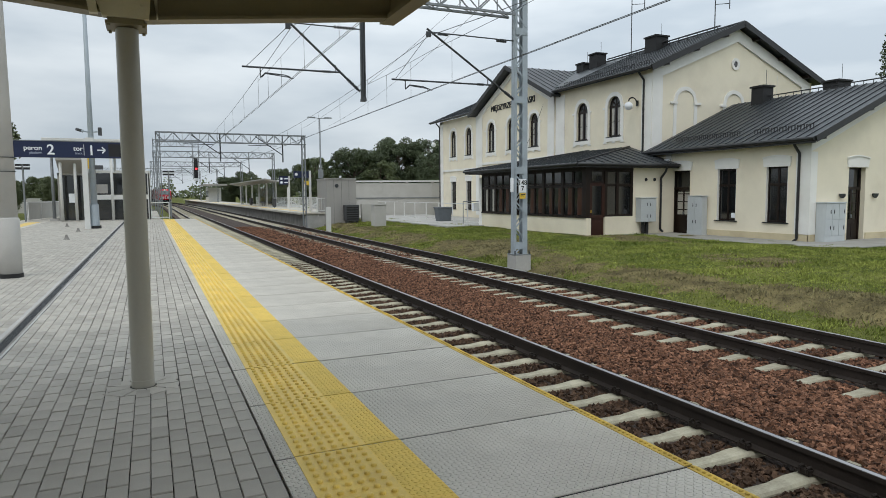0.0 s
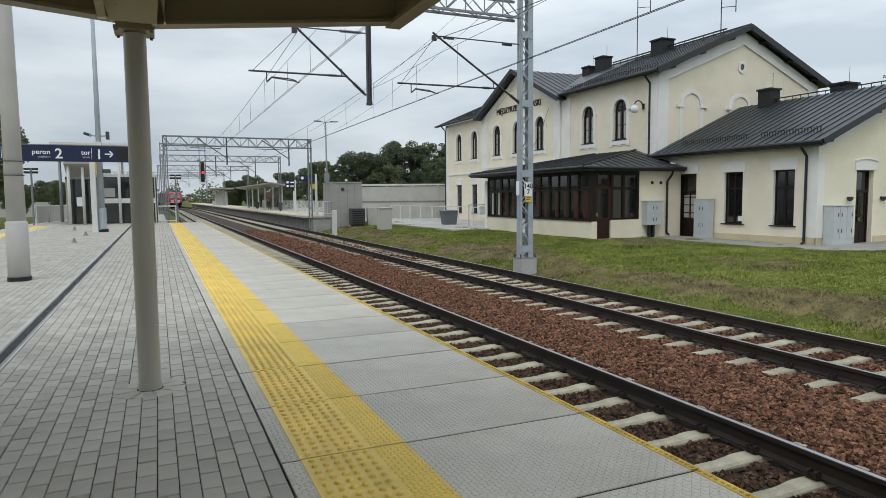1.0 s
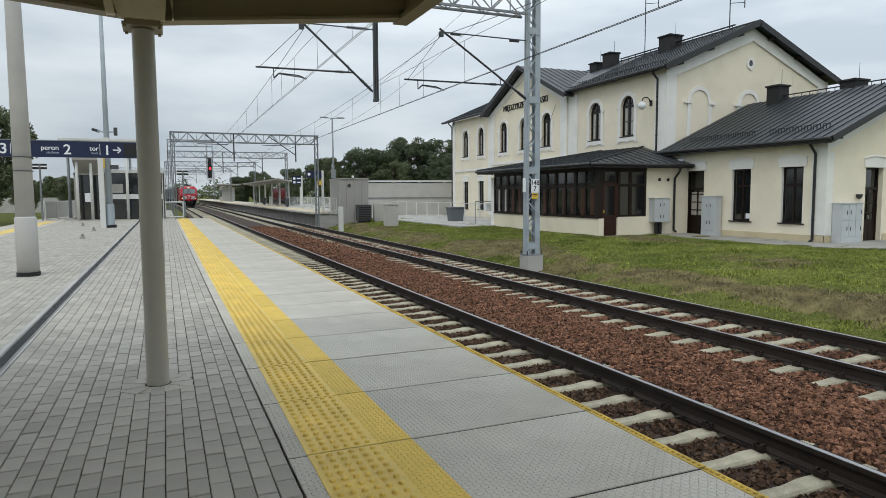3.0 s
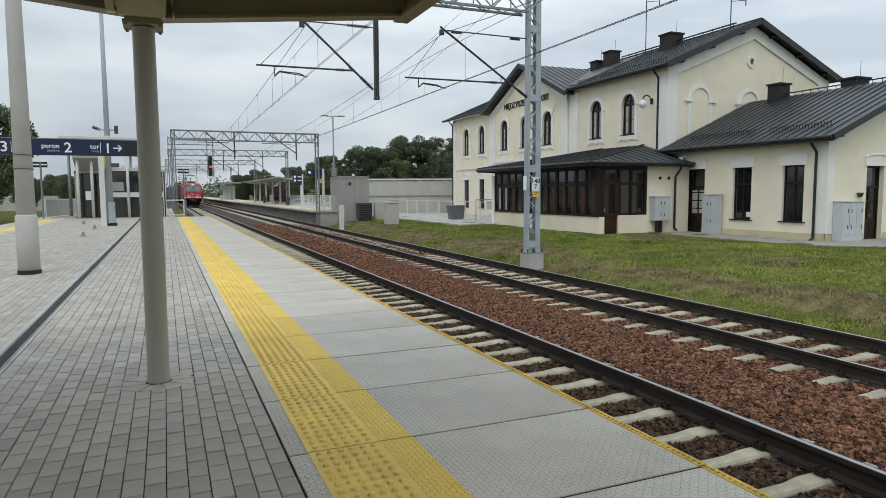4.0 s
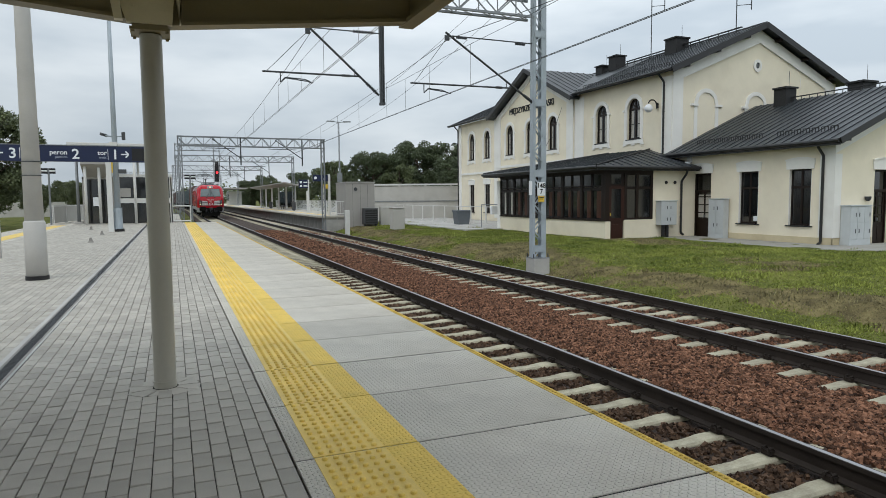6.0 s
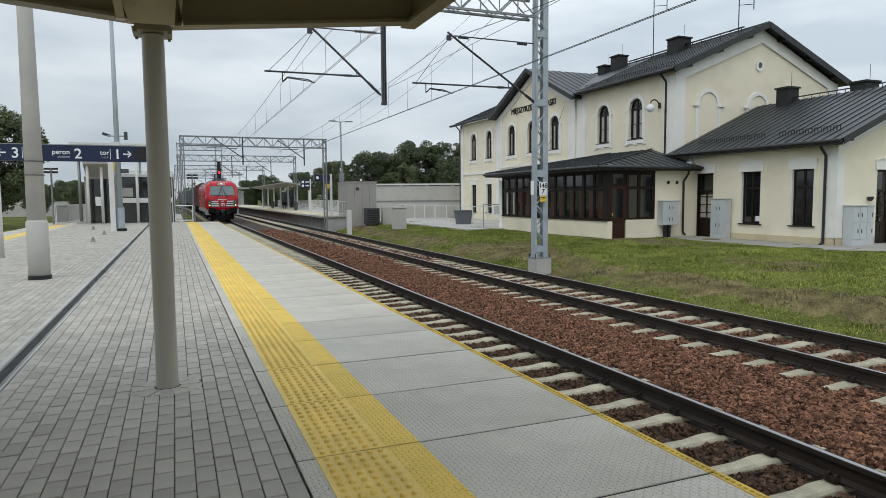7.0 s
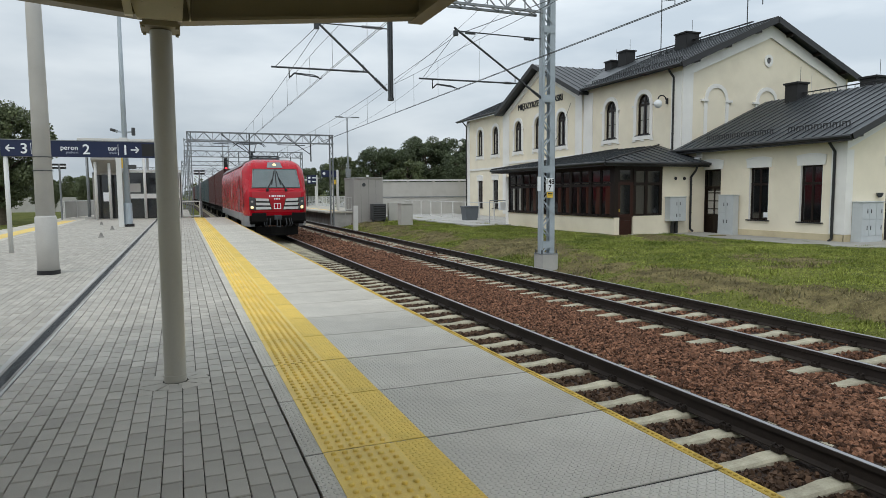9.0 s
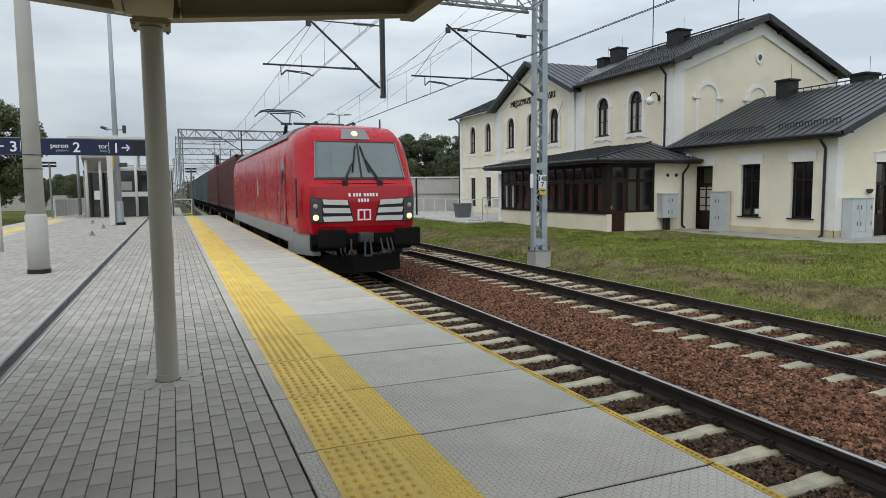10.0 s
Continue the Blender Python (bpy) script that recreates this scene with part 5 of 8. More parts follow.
def cantilever(m, root, tip, steady, reg_x, ends, wire_z):
    """An inclined tube with steady tube, two registration arms and a stay, reaching left over a track. Pairs are (x, z)."""
    y = MAST_Y

    def at(p):
        return Vector((p[0], y, p[1]))
    root, tip, (s0, s1) = at(root), at(tip), [at(p) for p in steady]
    d = (tip - root).normalized()
    c = part("bracket_tube", tube(bmesh.new(), root, tip + d * 0.08, 0.034, n=8), M_DARKSTEEL, m)
    ins = bmesh.new()
    for i in range(7):
        p = root + d * (0.1 + i * 0.06)
        tube(ins, p, p + d * 0.03, 0.052, n=8)
    part("insulator", ins, M_DARKSTEEL, c, "ribbed dark insulator")
    part("tip_clamp", boxed(tip.x - 0.09, tip.x + 0.05, y - 0.04, y + 0.04, tip.z - 0.2, tip.z - 0.04, 0.01), M_DARKSTEEL, c)
    st = tube(bmesh.new(), s0, s1, 0.026, n=8)
    sl = (s1 - s0).normalized()
    for i in range(4):
        p = s1 - sl * (0.5 - i * 0.06)
        tube(st, p, p + sl * 0.03, 0.042, n=8)
    tube(st, s1 - sl * 0.13, s1 - sl * 0.13 + Vector((0, 0, 0.2)), 0.014, n=6)
    part("steady_tube", st, M_DARKSTEEL, c)
    zt = s0.z
    ra = bmesh.new()
    for k, ex in enumerate(ends):
        q = [(reg_x, zt), (reg_x, zt - 0.27), (reg_x + 0.14, zt - 0.13 - 0.02 * k), (ex - 0.15, zt - 0.16 - 0.05 * k), (ex - 0.03, zt - 0.2 - 0.05 * k), (ex, wire_z + 0.01)]
        for a, b in zip(q, q[1:]):
            tube(ra, at(a), at(b), 0.015, n=6)
    part("registration_arm", ra, M_DARKSTEEL, c)
    part("stay_wire", tube(bmesh.new(), tip + Vector((-0.04, 0, -0.15)), s0 + Vector((0.12, 0, 0.02)), 0.008, n=4), M_WIRE, c)
    return c


def first_gantry():
    m = lattice_mast("catenary_mast", "tall grey-blue lattice catenary mast on a concrete foot", 11.14, MAST_Y, -1.28, 9.2, 0.41, 0.35, 0.2)
    truss_beam(m, -1.5, 10.85, MAST_Y, 7.02, 7.62, 0.42, 0.62)
    cantilever(m, (11.0, 4.33), (7.95, 6.3), ((6.73, 4.76), (10.1, 4.79)), 7.16, (7.9, 8.05), WIRE_2)
    tie = tube(bmesh.new(), (8.1, MAST_Y, 6.25), (10.9, MAST_Y, 6.24), 0.02, n=6)
    t = part("top_tie", tie, M_DARKSTEEL, m)
    ins = bmesh.new()
    for i in range(6):
        tube(ins, (10.3 + i * 0.06, MAST_Y, 6.2), (10.33 + i * 0.06, MAST_Y, 6.2), 0.05, n=8)
        tube(ins, (8.25 + i * 0.06, MAST_Y, 6.22), (8.28 + i * 0.06, MAST_Y, 6.22), 0.045, n=8)
    part("insulator", ins, M_DARKSTEEL, t)
    # hanging post between the tracks
    dp = bmesh.new()
    for s in (-1, 1):
        bar(dp, (5.84 + s * 0.05, MAST_Y, 4.1), (5.84 + s * 0.05, MAST_Y, 7.05), 0.03, 0.12, (0, 1, 0))
    box(dp, 5.82, 5.86, MAST_Y - 0.05, MAST_Y + 0.05, 4.1, 7.05)
    box(dp, 5.77, 5.91, MAST_Y - 0.09, MAST_Y + 0.09, 4.06, 4.14)
    part("hanging_post", dp, M_DARKSTEEL, m, "dark steel post hanging from the crossbeam")
    cantilever(m, (5.74, 4.34), (3.71, 6.14), ((2.42, 4.83), (5.15, 4.85)), 2.9, (3.73, 3.81), WIRE_1)
    fit = bmesh.new()
    for i in range(7):
        tube(fit, (5.0 + i * 0.09, MAST_Y, 6.12), (5.05 + i * 0.09, MAST_Y, 6.12), 0.045, n=8)
    tube(fit, (3.7, MAST_Y, 6.12), (5.8, MAST_Y, 6.12), 0.018, n=6)
    part("top_tie", fit, M_DARKSTEEL, m)
    # kilometre plate on the mast
    sg = thing("kilometre_plate", "white kilometre plate with black numerals and yellow tag", "sign", pose(11.16, MAST_Y - 0.17, 1.36))
    part("plate", boxed(-0.14, 0.14, -0.012, 0.012, 0.0, 0.44, 0.005), M_SIGN_WHITE, sg)
    part("yellow_tag", boxed(-0.1, 0.12, -0.012, 0.012, -0.2, -0.02, 0.004), M_SIGN_YELLOW, sg)
    part("side_plate", boxed(-0.45, -0.34, -0.012, 0.012, 0.02, 0.48), M_SIGN_WHITE, sg)
    up = Euler((radians(90), 0, 0)).to_matrix().to_4x4()
    lettering("numerals", "148", 0.22, M_BLACK, sg, Matrix.Translation((0, -0.014, 0.25)) @ up, 0.004, "CENTER", 0.004)
    lettering("numerals", "7", 0.22, M_BLACK, sg, Matrix.Translation((0, -0.014, 0.06)) @ up, 0.004, "CENTER", 0.004)
    bb = bmesh.new()
    box(bb, -0.07, 0.09, -0.016, -0.012, -0.075, -0.05)
    box(bb, -0.07, 0.06, -0.016, -0.012, -0.12, -0.1)
    part("text_bars", bb, M_BLACK, sg)


first_gantry()


def portal(x0, x1, y, top, name_label, mids=(), z0=-1.2, material=None):
    material = material or M_GALV
    g = thing("portal_gantry", name_label, "catenary gantry", group="catenary gantries")
    for x in (x0, x1):
        lg = bmesh.new()
        for s in (-1, 1):
            bar(lg, (x + s * 0.11, y, z0), (x + s * 0.11, y, top), 0.07, 0.2, (0, 1, 0))
        n = int((top - z0) / 0.5)
        for i in range(n):
            s = 1 if i % 2 else -1
            bar(lg, (x - s * 0.11, y - 0.1, z0 + (top - z0) * i / n), (x + s * 0.11, y - 0.1, z0 + (top - z0) * (i + 1) / n), 0.04, 0.02, (0, 1, 0))
        part("leg", lg, material, g)
    truss_beam(g, x0 - 0.15, x1 + 0.15, y, top - 0.62, top, 0.4, 0.55, material)
    for x in mids:
        hp = tube(bmesh.new(), (x, y, 3.7), (x, y, top), 0.05, n=6)
        h = part("hanging_post", hp, M_DARKSTEEL, g)
        cx = min((NEAR_C, FAR_C), key=lambda c: abs(c + 1.4 - x))
        st = bmesh.new()
        tube(st, (x, y, 4.2), (x - 1.9, y, 5.5), 0.035, n=5)
        tube(st, (x - 0.4, y, 4.85), (x - 2.4, y, 4.87), 0.025, n=5)
        part("bracket_tube", st, M_DARKSTEEL, h)
    return g


portal(0.62, 10.4, 48.2, 5.62, "grey steel portal gantry over both tracks", (4.6, 8.9))
portal(0.55, 12.6, 74.0, 5.95, "grey steel portal gantry over both tracks, farther off", (5.9, 10.0))
portal(0.3, 12.4, 100.0, 6.1, "grey steel portal gantry over both tracks, farther off", (5.9, 10.0))
portal(-12.5, 12.4, 138.0, 6.6, "wide grey steel portal gantry far down the line", (5.9, -3.0))
portal(-14, 12.0, 180.0, 7.2, "wide grey steel portal gantry far down the line", (5.0, -3.5))


def wires():
    """Contact wires, catenary, stitch wire and droppers of each track: one thing a track."""
    sup = [-30.0, MAST_Y, 48.2, 74.0, 100.0, 138.0, 180.0, 240.0]
    for cx, wz, tip in ((3.77, WIRE_1, 5.98), (7.97, WIRE_2, 6.14)):
        w = thing("overhead_wire", "thin dark overhead contact wires with catenary and droppers", "overhead wire", group="overhead wires")
        tops = [tip, tip, 5.4, 5.4, 5.4, 5.4, 5.4, 5.4]
        side = [cx, cx, cx + 0.12, cx, cx + 0.3, cx, cx + 0.3, cx]
        cw, mw, hung = bmesh.new(), bmesh.new(), []
        for k, (a, b) in enumerate(zip(sup, sup[1:])):
            for o in (-0.025, 0.025):
                tube(cw, (side[k] + bend(a) + o, a, wz), (side[k + 1] + bend(b) + o, b, wz), 0.008, n=4, caps=False)
            n, prev = 14, None
            sag = (1.1, 0.22)[k] if k < 2 else 0.4
            for i in range(n + 1):
                t = i / n
                y = a + (b - a) * t
                z = tops[k] + (tops[k + 1] - tops[k]) * t - sag * 4 * t * (1 - t)
                p = Vector((side[k] + (side[k + 1] - side[k]) * t + bend(y), y, max(z, wz + 0.15)))
                if prev is not None:
                    tube(mw, prev, p, 0.0095, n=4, caps=False)
                if 2 < i < n - 2 and i % 2 == 1 and y < 110:
                    hung.append(p)
                prev = p
        part("contact_wire", cw, M_WIRE, w)
        part("catenary_wire", mw, M_WIRE, w)
        # stitch wire slung under the support, with its own droppers
        sw, pts = bmesh.new(), []
        for dy, dz in ((-7.0, -0.52), (-5.0, -0.52), (0.0, -0.47), (4.0, -0.52), (6.2, -0.5)):
            pts.append(Vector((cx, MAST_Y + dy, tip + dz)))
        for p, q in zip(pts, pts[1:]):
            tube(sw, p, q, 0.007, n=4, caps=False)
        part("stitch_wire", sw, M_WIRE, w)
        hung += [pts[1], pts[3], pts[2] + Vector((0, -1.6, -0.02)), pts[2] + Vector((0, 1.6, -0.03))]
        for p in hung:
            part("dropper", tube(bmesh.new(), p, (p.x, p.y, wz), 0.005, n=4, caps=False), M_WIRE, w)
    f = thing("feeder_cable", "dark feeder cables strung along the mast tops", "overhead wire", group="overhead wires")
    fb = bmesh.new()
    for (xa, za), (xb, zb) in (((10.9, 9.0), (10.4, 6.2)), ((11.3, 8.6), (12.3, 6.4))):
        prev = None
        for i in range(13):
            t = i / 12
            p = Vector((xa + (xb - xa) * t, MAST_Y + (48.2 - MAST_Y) * t, za + (zb - za) * t - 0.5 * 4 * t * (1 - t)))
            if prev is not None:
                tube(fb, prev, p, 0.008, n=4, caps=False)
            prev = p
    part("cable", fb, M_WIRE, f)


wires()

# ---- freight train: electric locomotive and container wagons ----
def spans(z, table):
    """Linear look-up in rows of (z, value)."""
    for (a, va), (b, vb) in zip(table, table[1:]):
        if a <= z <= b:
            return va + (vb - va) * (z - a) / (b - a)
    return table[0][1] if z < table[0][0] else table[-1][1]


# nose outline: height over rail, how far the face lies behind the buffer plane, half width of the face
NOSE_RAW = [(1.12, 0.58, 1.22), (1.3, 0.52, 1.26), (1.9, 0.50, 1.30), (2.25, 0.56, 1.29), (2.35, 0.64, 1.27), (3.55, 1.12, 1.13), (3.85, 1.38, 1.05), (4.0, 1.75, 0.95), (4.06, 2.3, 0.85)]
SIDE_RAW = [(1.12, 1.46), (1.4, 1.5), (3.0, 1.5), (3.45, 1.46), (3.75, 1.33), (3.95, 1.1), (4.06, 0.85)]


def low(z):
    """Heights of the upper body over the nose panel."""
    return z if z < 1.9 else 1.9 + (z - 1.9) * 0.86


NOSE = [(low(a), b, c * 0.955) for a, b, c in NOSE_RAW]
SIDE = [(low(a), b * 0.97) for a, b in SIDE_RAW]


def loco_shell(bm, z_from=1.12, z_to=3.757, steps=22, n_front=8, tail=17.6):
    """Lofts the red body: flat face, rounded corners, long sides."""
    rings = []
    for i in range(steps + 1):
        z = z_from + (z_to - z_from) * i / steps
        f = spans(z, [(a, b) for a, b, _ in NOSE])
        hw = spans(z, [(a, c) for a, _, c in NOSE])
        sw = spans(z, SIDE)
        pts = []
        for s in range(n_front + 1):
            k = -1 + 2 * s / n_front
            pts.append((k * hw, f + 0.07 * k * k))
        d = sw - hw
        corner = [(hw + 0.06 * d, f + 0.085), (hw + 0.80 * d, f + 0.52), (hw + 0.93 * d, f + 0.64), (sw, f + 0.86)]
        ring = [(-x, y) for x, y in corner[::-1]] + pts + corner
        ring += [(sw, tail), (sw - 0.12, tail + 0.35), (-sw + 0.12, tail + 0.35), (-sw, tail)]
        rings.append([bm.verts.new((x, y, z)) for x, y in ring])
    for a, b in zip(rings, rings[1:]):
        for j in range(len(a)):
            bm.faces.new((a[j], a[(j + 1) % len(a)], b[(j + 1) % len(a)], b[j]))
    bm.faces.new(rings[-1])
    bm.faces.new(rings[0][::-1])
    return bm


def face_y(z, x=0.0):
    f = spans(z, [(a, b) for a, b, _ in NOSE])
    hw = spans(z, [(a, c) for a, _, c in NOSE])
    k = x / hw
    return f + 0.07 * min(1.0, k * k) + (max(0.0, abs(k) - 1) * 0.5)


def on_face(outline, proud, cut=8):
    """A thin plate that follows the nose; outline: (x, z) corners in order, split into small steps."""
    bm = bmesh.new()
    c0, c1, c2, c3 = [Vector((x, low(z))) for x, z in outline]
    n = cut
    grid = []
    for i in range(n + 1):
        a, b = c0.lerp(c3, i / n), c1.lerp(c2, i / n)
        grid.append([a.lerp(b, j / n) for j in range(n + 1)])
    top = [[bm.verts.new((p.x, face_y(p.y, p.x) - proud, p.y)) for p in row] for row in grid]
    for i in range(n):
        for j in range(n):
            bm.faces.new((top[i][j], top[i][j + 1], top[i + 1][j + 1], top[i + 1][j]))
    rim = top[0] + [r[-1] for r in top[1:]] + top[-1][-2::-1] + [r[0] for r in top[-2:0:-1]]
    back = [bm.verts.new(v.co + Vector((0, proud + 0.03, 0))) for v in rim]
    for k in range(len(rim)):
        q = (k + 1) % len(rim)
        bm.faces.new((rim[k], back[k], back[q], rim[q]))
    return bm


def bogie(parent, y, r=0.62):
    f = bmesh.new()
    for s in (-1, 1):
        box(f, s * 1.0 - 0.09, s * 1.0 + 0.09, y - 2.0, y + 2.0, 0.55, 0.85, 0.02)
        for dy in (-1.3, 1.3):
            box(f, s * 1.08 - 0.12, s * 1.08 + 0.12, y + dy - 0.25, y + dy + 0.25, 0.4, 0.75, 0.03)
        tube(f, (s * 1.15, y, 0.75), (s * 1.15, y, 1.15), 0.17, n=10)
    box(f, -1.0, 1.0, y - 0.3, y + 0.3, 0.5, 0.8)
    return part("bogie", f, M_UNDER, parent, "black bogie frame")


def locomotive():
    lo = thing("electric_locomotive", "bright red electric locomotive with white nose stripes and lit headlamps", "locomotive")
    part("body", loco_shell(bmesh.new()), M_RED, lo, smooth=False)
    for p in lo.children[0].data.polygons:
        p.use_smooth = True
    lo.children[0].data.set_sharp_from_angle(angle=radians(24))
    # grey skirt band along the sides and lower front valance
    sk = bmesh.new()
    for s in (-1, 1):
        box(sk, s * 1.445 - 0.03, s * 1.445 + 0.03, 1.6, 17.4, 0.86, 1.22, 0.01)
        prism(sk, [(s * 1.18, 0.72), (s * 1.46, 1.5), (s * 1.46, 2.4), (s * 1.0, 2.4), (s * 1.0, 0.72)], "z", 0.62, 1.14)
    part("skirt", sk, M_LOCO_GREY, lo, "grey lower skirt with black steps")
    part("valance", boxed(-1.22, 1.22, 0.66, 1.2, 0.72, 1.13, 0.04), M_UNDER, lo)
    # windscreen in two panes with a light gasket
    ws = on_face([(-1.1, 2.45), (1.1, 2.45), (1.0, 3.5), (-1.0, 3.5)], 0.012)
    w = part("windscreen_gasket", ws, M_BLACK, lo)
    for s in (-1, 1):
        o = [(s * 0.025, 2.5), (s * 1.05, 2.5), (s * 0.95, 3.46), (s * 0.025, 3.46)]
        part("windscreen_pane", on_face(o, 0.02), M_SCREEN_SKY, w)
    for s in (-1, 1):
        part("windscreen_trim", on_face([(s * 1.07, 2.48), (s * 1.095, 2.48), (s * 0.99, 3.49), (s * 0.965, 3.49)], 0.022), M_GALV, w)
    wp = bmesh.new()
    for s in (-1, 1):
        a = Vector((s * 0.42, face_y(2.32) - 0.06, 2.3))
        b = Vector((s * 0.14, face_y(2.86) - 0.09, 2.84))
        c = Vector((s * 0.06, face_y(3.16) - 0.05, 3.16))
        tube(wp, a, b, 0.018, n=6)
        tube(wp, Vector((s * 0.2, face_y(2.56) - 0.05, 2.54)), c, 0.02, n=6)
        tube(wp, a + Vector((s * 0.05, 0.0, -0.03)), b + Vector((s * 0.06, 0, -0.1)), 0.014, n=6)
        box(wp, a.x - 0.06, a.x + 0.06, a.y - 0.02, a.y + 0.08, a.z - 0.08, a.z + 0.04)
    part("windscreen_wiper", wp, M_BLACK, lo)
    # top lamp
    tl = part("top_lamp_panel", on_face([(-0.36, 3.56), (0.36, 3.56), (0.28, 3.86), (-0.28, 3.86)], 0.012), M_ROOF_GREY, lo)
    bm = bmesh.new()
    bmesh.ops.create_uvsphere(bm, u_segments=14, v_segments=8, radius=0.085, matrix=Matrix.Translation((0, face_y(3.45) + 0.02, 3.45)))
    part("lamp", bm, M_LAMP_ON, tl, "lit round lamp")
    # nose: shade-toned panel, black frame, white stripes, lamp units, badge
    part("nose_panel", on_face([(-1.02, 1.28), (1.02, 1.28), (1.12, 2.26), (-1.12, 2.26)], 0.006), M_RED_SHADED, lo)
    for s in (-1, 1):
        st = on_face([(s * 0.24, 1.38), (s * 0.955, 1.38), (s * 0.96, 1.95), (s * 0.36, 1.86)], 0.014)
        g = part("grille", st, M_BLACK, lo, "black nose grille with three white stripes")
        for k in range(3):
            z0 = 1.405 + k * 0.185
            inner = 0.27 + k * 0.05
            lift = 0.012 * k
            part("white_stripe", on_face([(s * inner, z0), (s * 0.935, z0 + lift), (s * 0.965, z0 + lift + 0.118), (s * (inner + 0.03), z0 + 0.118)], 0.026), M_WHITEPOST, g)
        hl = part("headlamp_unit", on_face([(s * 0.96, 1.36), (s * 1.235, 1.4), (s * 1.24, 2.0), (s * 0.965, 1.93)], 0.02), M_BLACK, lo, "dark glazed headlamp unit")
        part("headlamp_cover", on_face([(s * 0.98, 1.38), (s * 1.22, 1.42), (s * 1.225, 1.97), (s * 0.985, 1.91)], 0.028), M_DARKGREY, hl)
        for z, mt, r, dx in ((1.5, M_LAMP_ON, 0.07, 0.0), (1.76, M_LAMP_DIM, 0.055, 0.0)):
            bm = bmesh.new()
            x = s * 1.12
            bmesh.ops.create_uvsphere(bm, u_segments=14, v_segments=8, radius=r, matrix=Matrix.Translation((x, face_y(z, x) - 0.02, z)))
            part("lamp", bm, mt, hl)
    bd = part("badge", on_face([(-0.16, 1.42), (0.16, 1.42), (0.16, 1.68), (-0.16, 1.68)], 0.02), M_SIGN_WHITE, lo, "white badge with a red mark")
    part("badge_mark", on_face([(-0.12, 1.455), (-0.02, 1.455), (-0.02, 1.645), (-0.12, 1.645)], 0.025), M_RED, bd)
    part("badge_mark", on_face([(0.02, 1.455), (0.12, 1.455), (0.12, 1.645), (0.02, 1.645)], 0.025), M_RED, bd)
    # running number as short bars
    for z0, z1, xs in ((1.985, 2.075, (-0.36, -0.25, -0.18, -0.11, 0.0, 0.07, 0.14, 0.21, 0.29)), (1.845, 1.925, (-0.14, -0.07, 0.0, 0.07))):
        for x in xs:
            part("number_bar", on_face([(x, z0), (x + 0.045, z0), (x + 0.045, z1), (x, z1)], 0.013, 2), M_SIGN_WHITE, lo)
    part("waist_rail", on_face([(-0.8, 2.34), (0.8, 2.34), (0.8, 2.38), (-0.8, 2.38)], 0.03), M_RED_SHADED, lo)
    # buffers, coupling, plough
    for s in (-1, 1):
        b = part("buffer", tube(bmesh.new(), (s * 0.875, 0.06, 1.06), (s * 0.875, 0.75, 1.06), 0.13, n=14), M_UNDER, lo)
        part("buffer_head", boxed(s * 0.875 - 0.32, s * 0.875 + 0.32, -0.02, 0.06, 0.84, 1.26, 0.05), M_UNDER, b)
        part("mirror_arm", boxed(s * 1.47 - 0.015, s * 1.47 + 0.015, 0.95, 1.0, 1.5, 2.4), M_BLACK, lo)
    cp = bmesh.new()
    box(cp, -0.16, 0.16, 0.3, 0.7, 0.92, 1.14, 0.02)
    for s in (-1, 1):
        tube(cp, (s * 0.06, 0.25, 1.0), (s * 0.08, 0.2, 0.62), 0.025, n=6)
        for k in (0.35, 0.5, 0.6):
            tube(cp, (s * k, 0.4, 1.0), (s * (k + 0.03), 0.3, 0.72), 0.022, n=6)
            tube(cp, (s * (k + 0.03), 0.3, 0.72), (s * (k - 0.05), 0.38, 0.62), 0.022, n=6)
    tube(cp, (-0.08, 0.2, 0.62), (0.08, 0.2, 0.62), 0.025, n=6)
    part("coupling", cp, M_DARKSTEEL, lo, "steel coupling and hoses")
    part("bumper_beam", boxed(-1.25, 1.25, 0.5, 0.68, 0.86, 1.12, 0.02), M_UNDER, lo)
    pl = bmesh.new()
    prism(pl, [(-0.95, 0.8), (-0.3, 0.5), (0.3, 0.5), (0.95, 0.8), (0.95, 0.9), (0.3, 0.6), (-0.3, 0.6), (-0.95, 0.9)], "z", 0.2, 0.62)
    part("plough", pl, M_UNDER, lo)
    # sides: cab door, side window, panel joints
    for s in (-1, 1):
        x = s * 1.457
        d = part("cab_door", boxed(min(x, x + s * 0.012), max(x, x + s * 0.012), 2.55, 3.2, 1.25, 2.98, 0.004), M_RED, lo)
        part("door_window", boxed(min(x, x + s * 0.02), max(x, x + s * 0.02), 2.66, 3.08, 2.3, 2.85, 0.004), M_PANE, d)
        hr = bmesh.new()
        for y in (2.48, 3.27):
            tube(hr, (x + s * 0.05, y, 1.3), (x + s * 0.05, y, 2.4), 0.015, n=6)
        part("handrail", hr, M_GALV, lo)
        gr = bmesh.new()
        for k in range(5):
            y0 = 4.0 + k * 2.7
            box(gr, min(x, x + s * 0.006), max(x, x + s * 0.006), y0, y0 + 0.02, 1.25, 3.0)
        part("panel_joint", gr, M_RED_SHADED, lo)
        lg = boxed(min(x, x + s * 0.008), max(x, x + s * 0.008), 8.3, 8.55, 1.95, 2.5)
        part("side_marking", lg, M_NOISEWALL, lo)
    # roof: grey deck, equipment, raised pantograph
    rf = bmesh.new()
    prism(rf, [(-1.36, 3.46), (-1.12, 3.70), (-0.8, 3.80), (0.8, 3.80), (1.12, 3.70), (1.36, 3.46)], "y", 3.0, 17.3)
    part("roof_deck", rf, M_ROOF_GREY, lo)
    eq = bmesh.new()
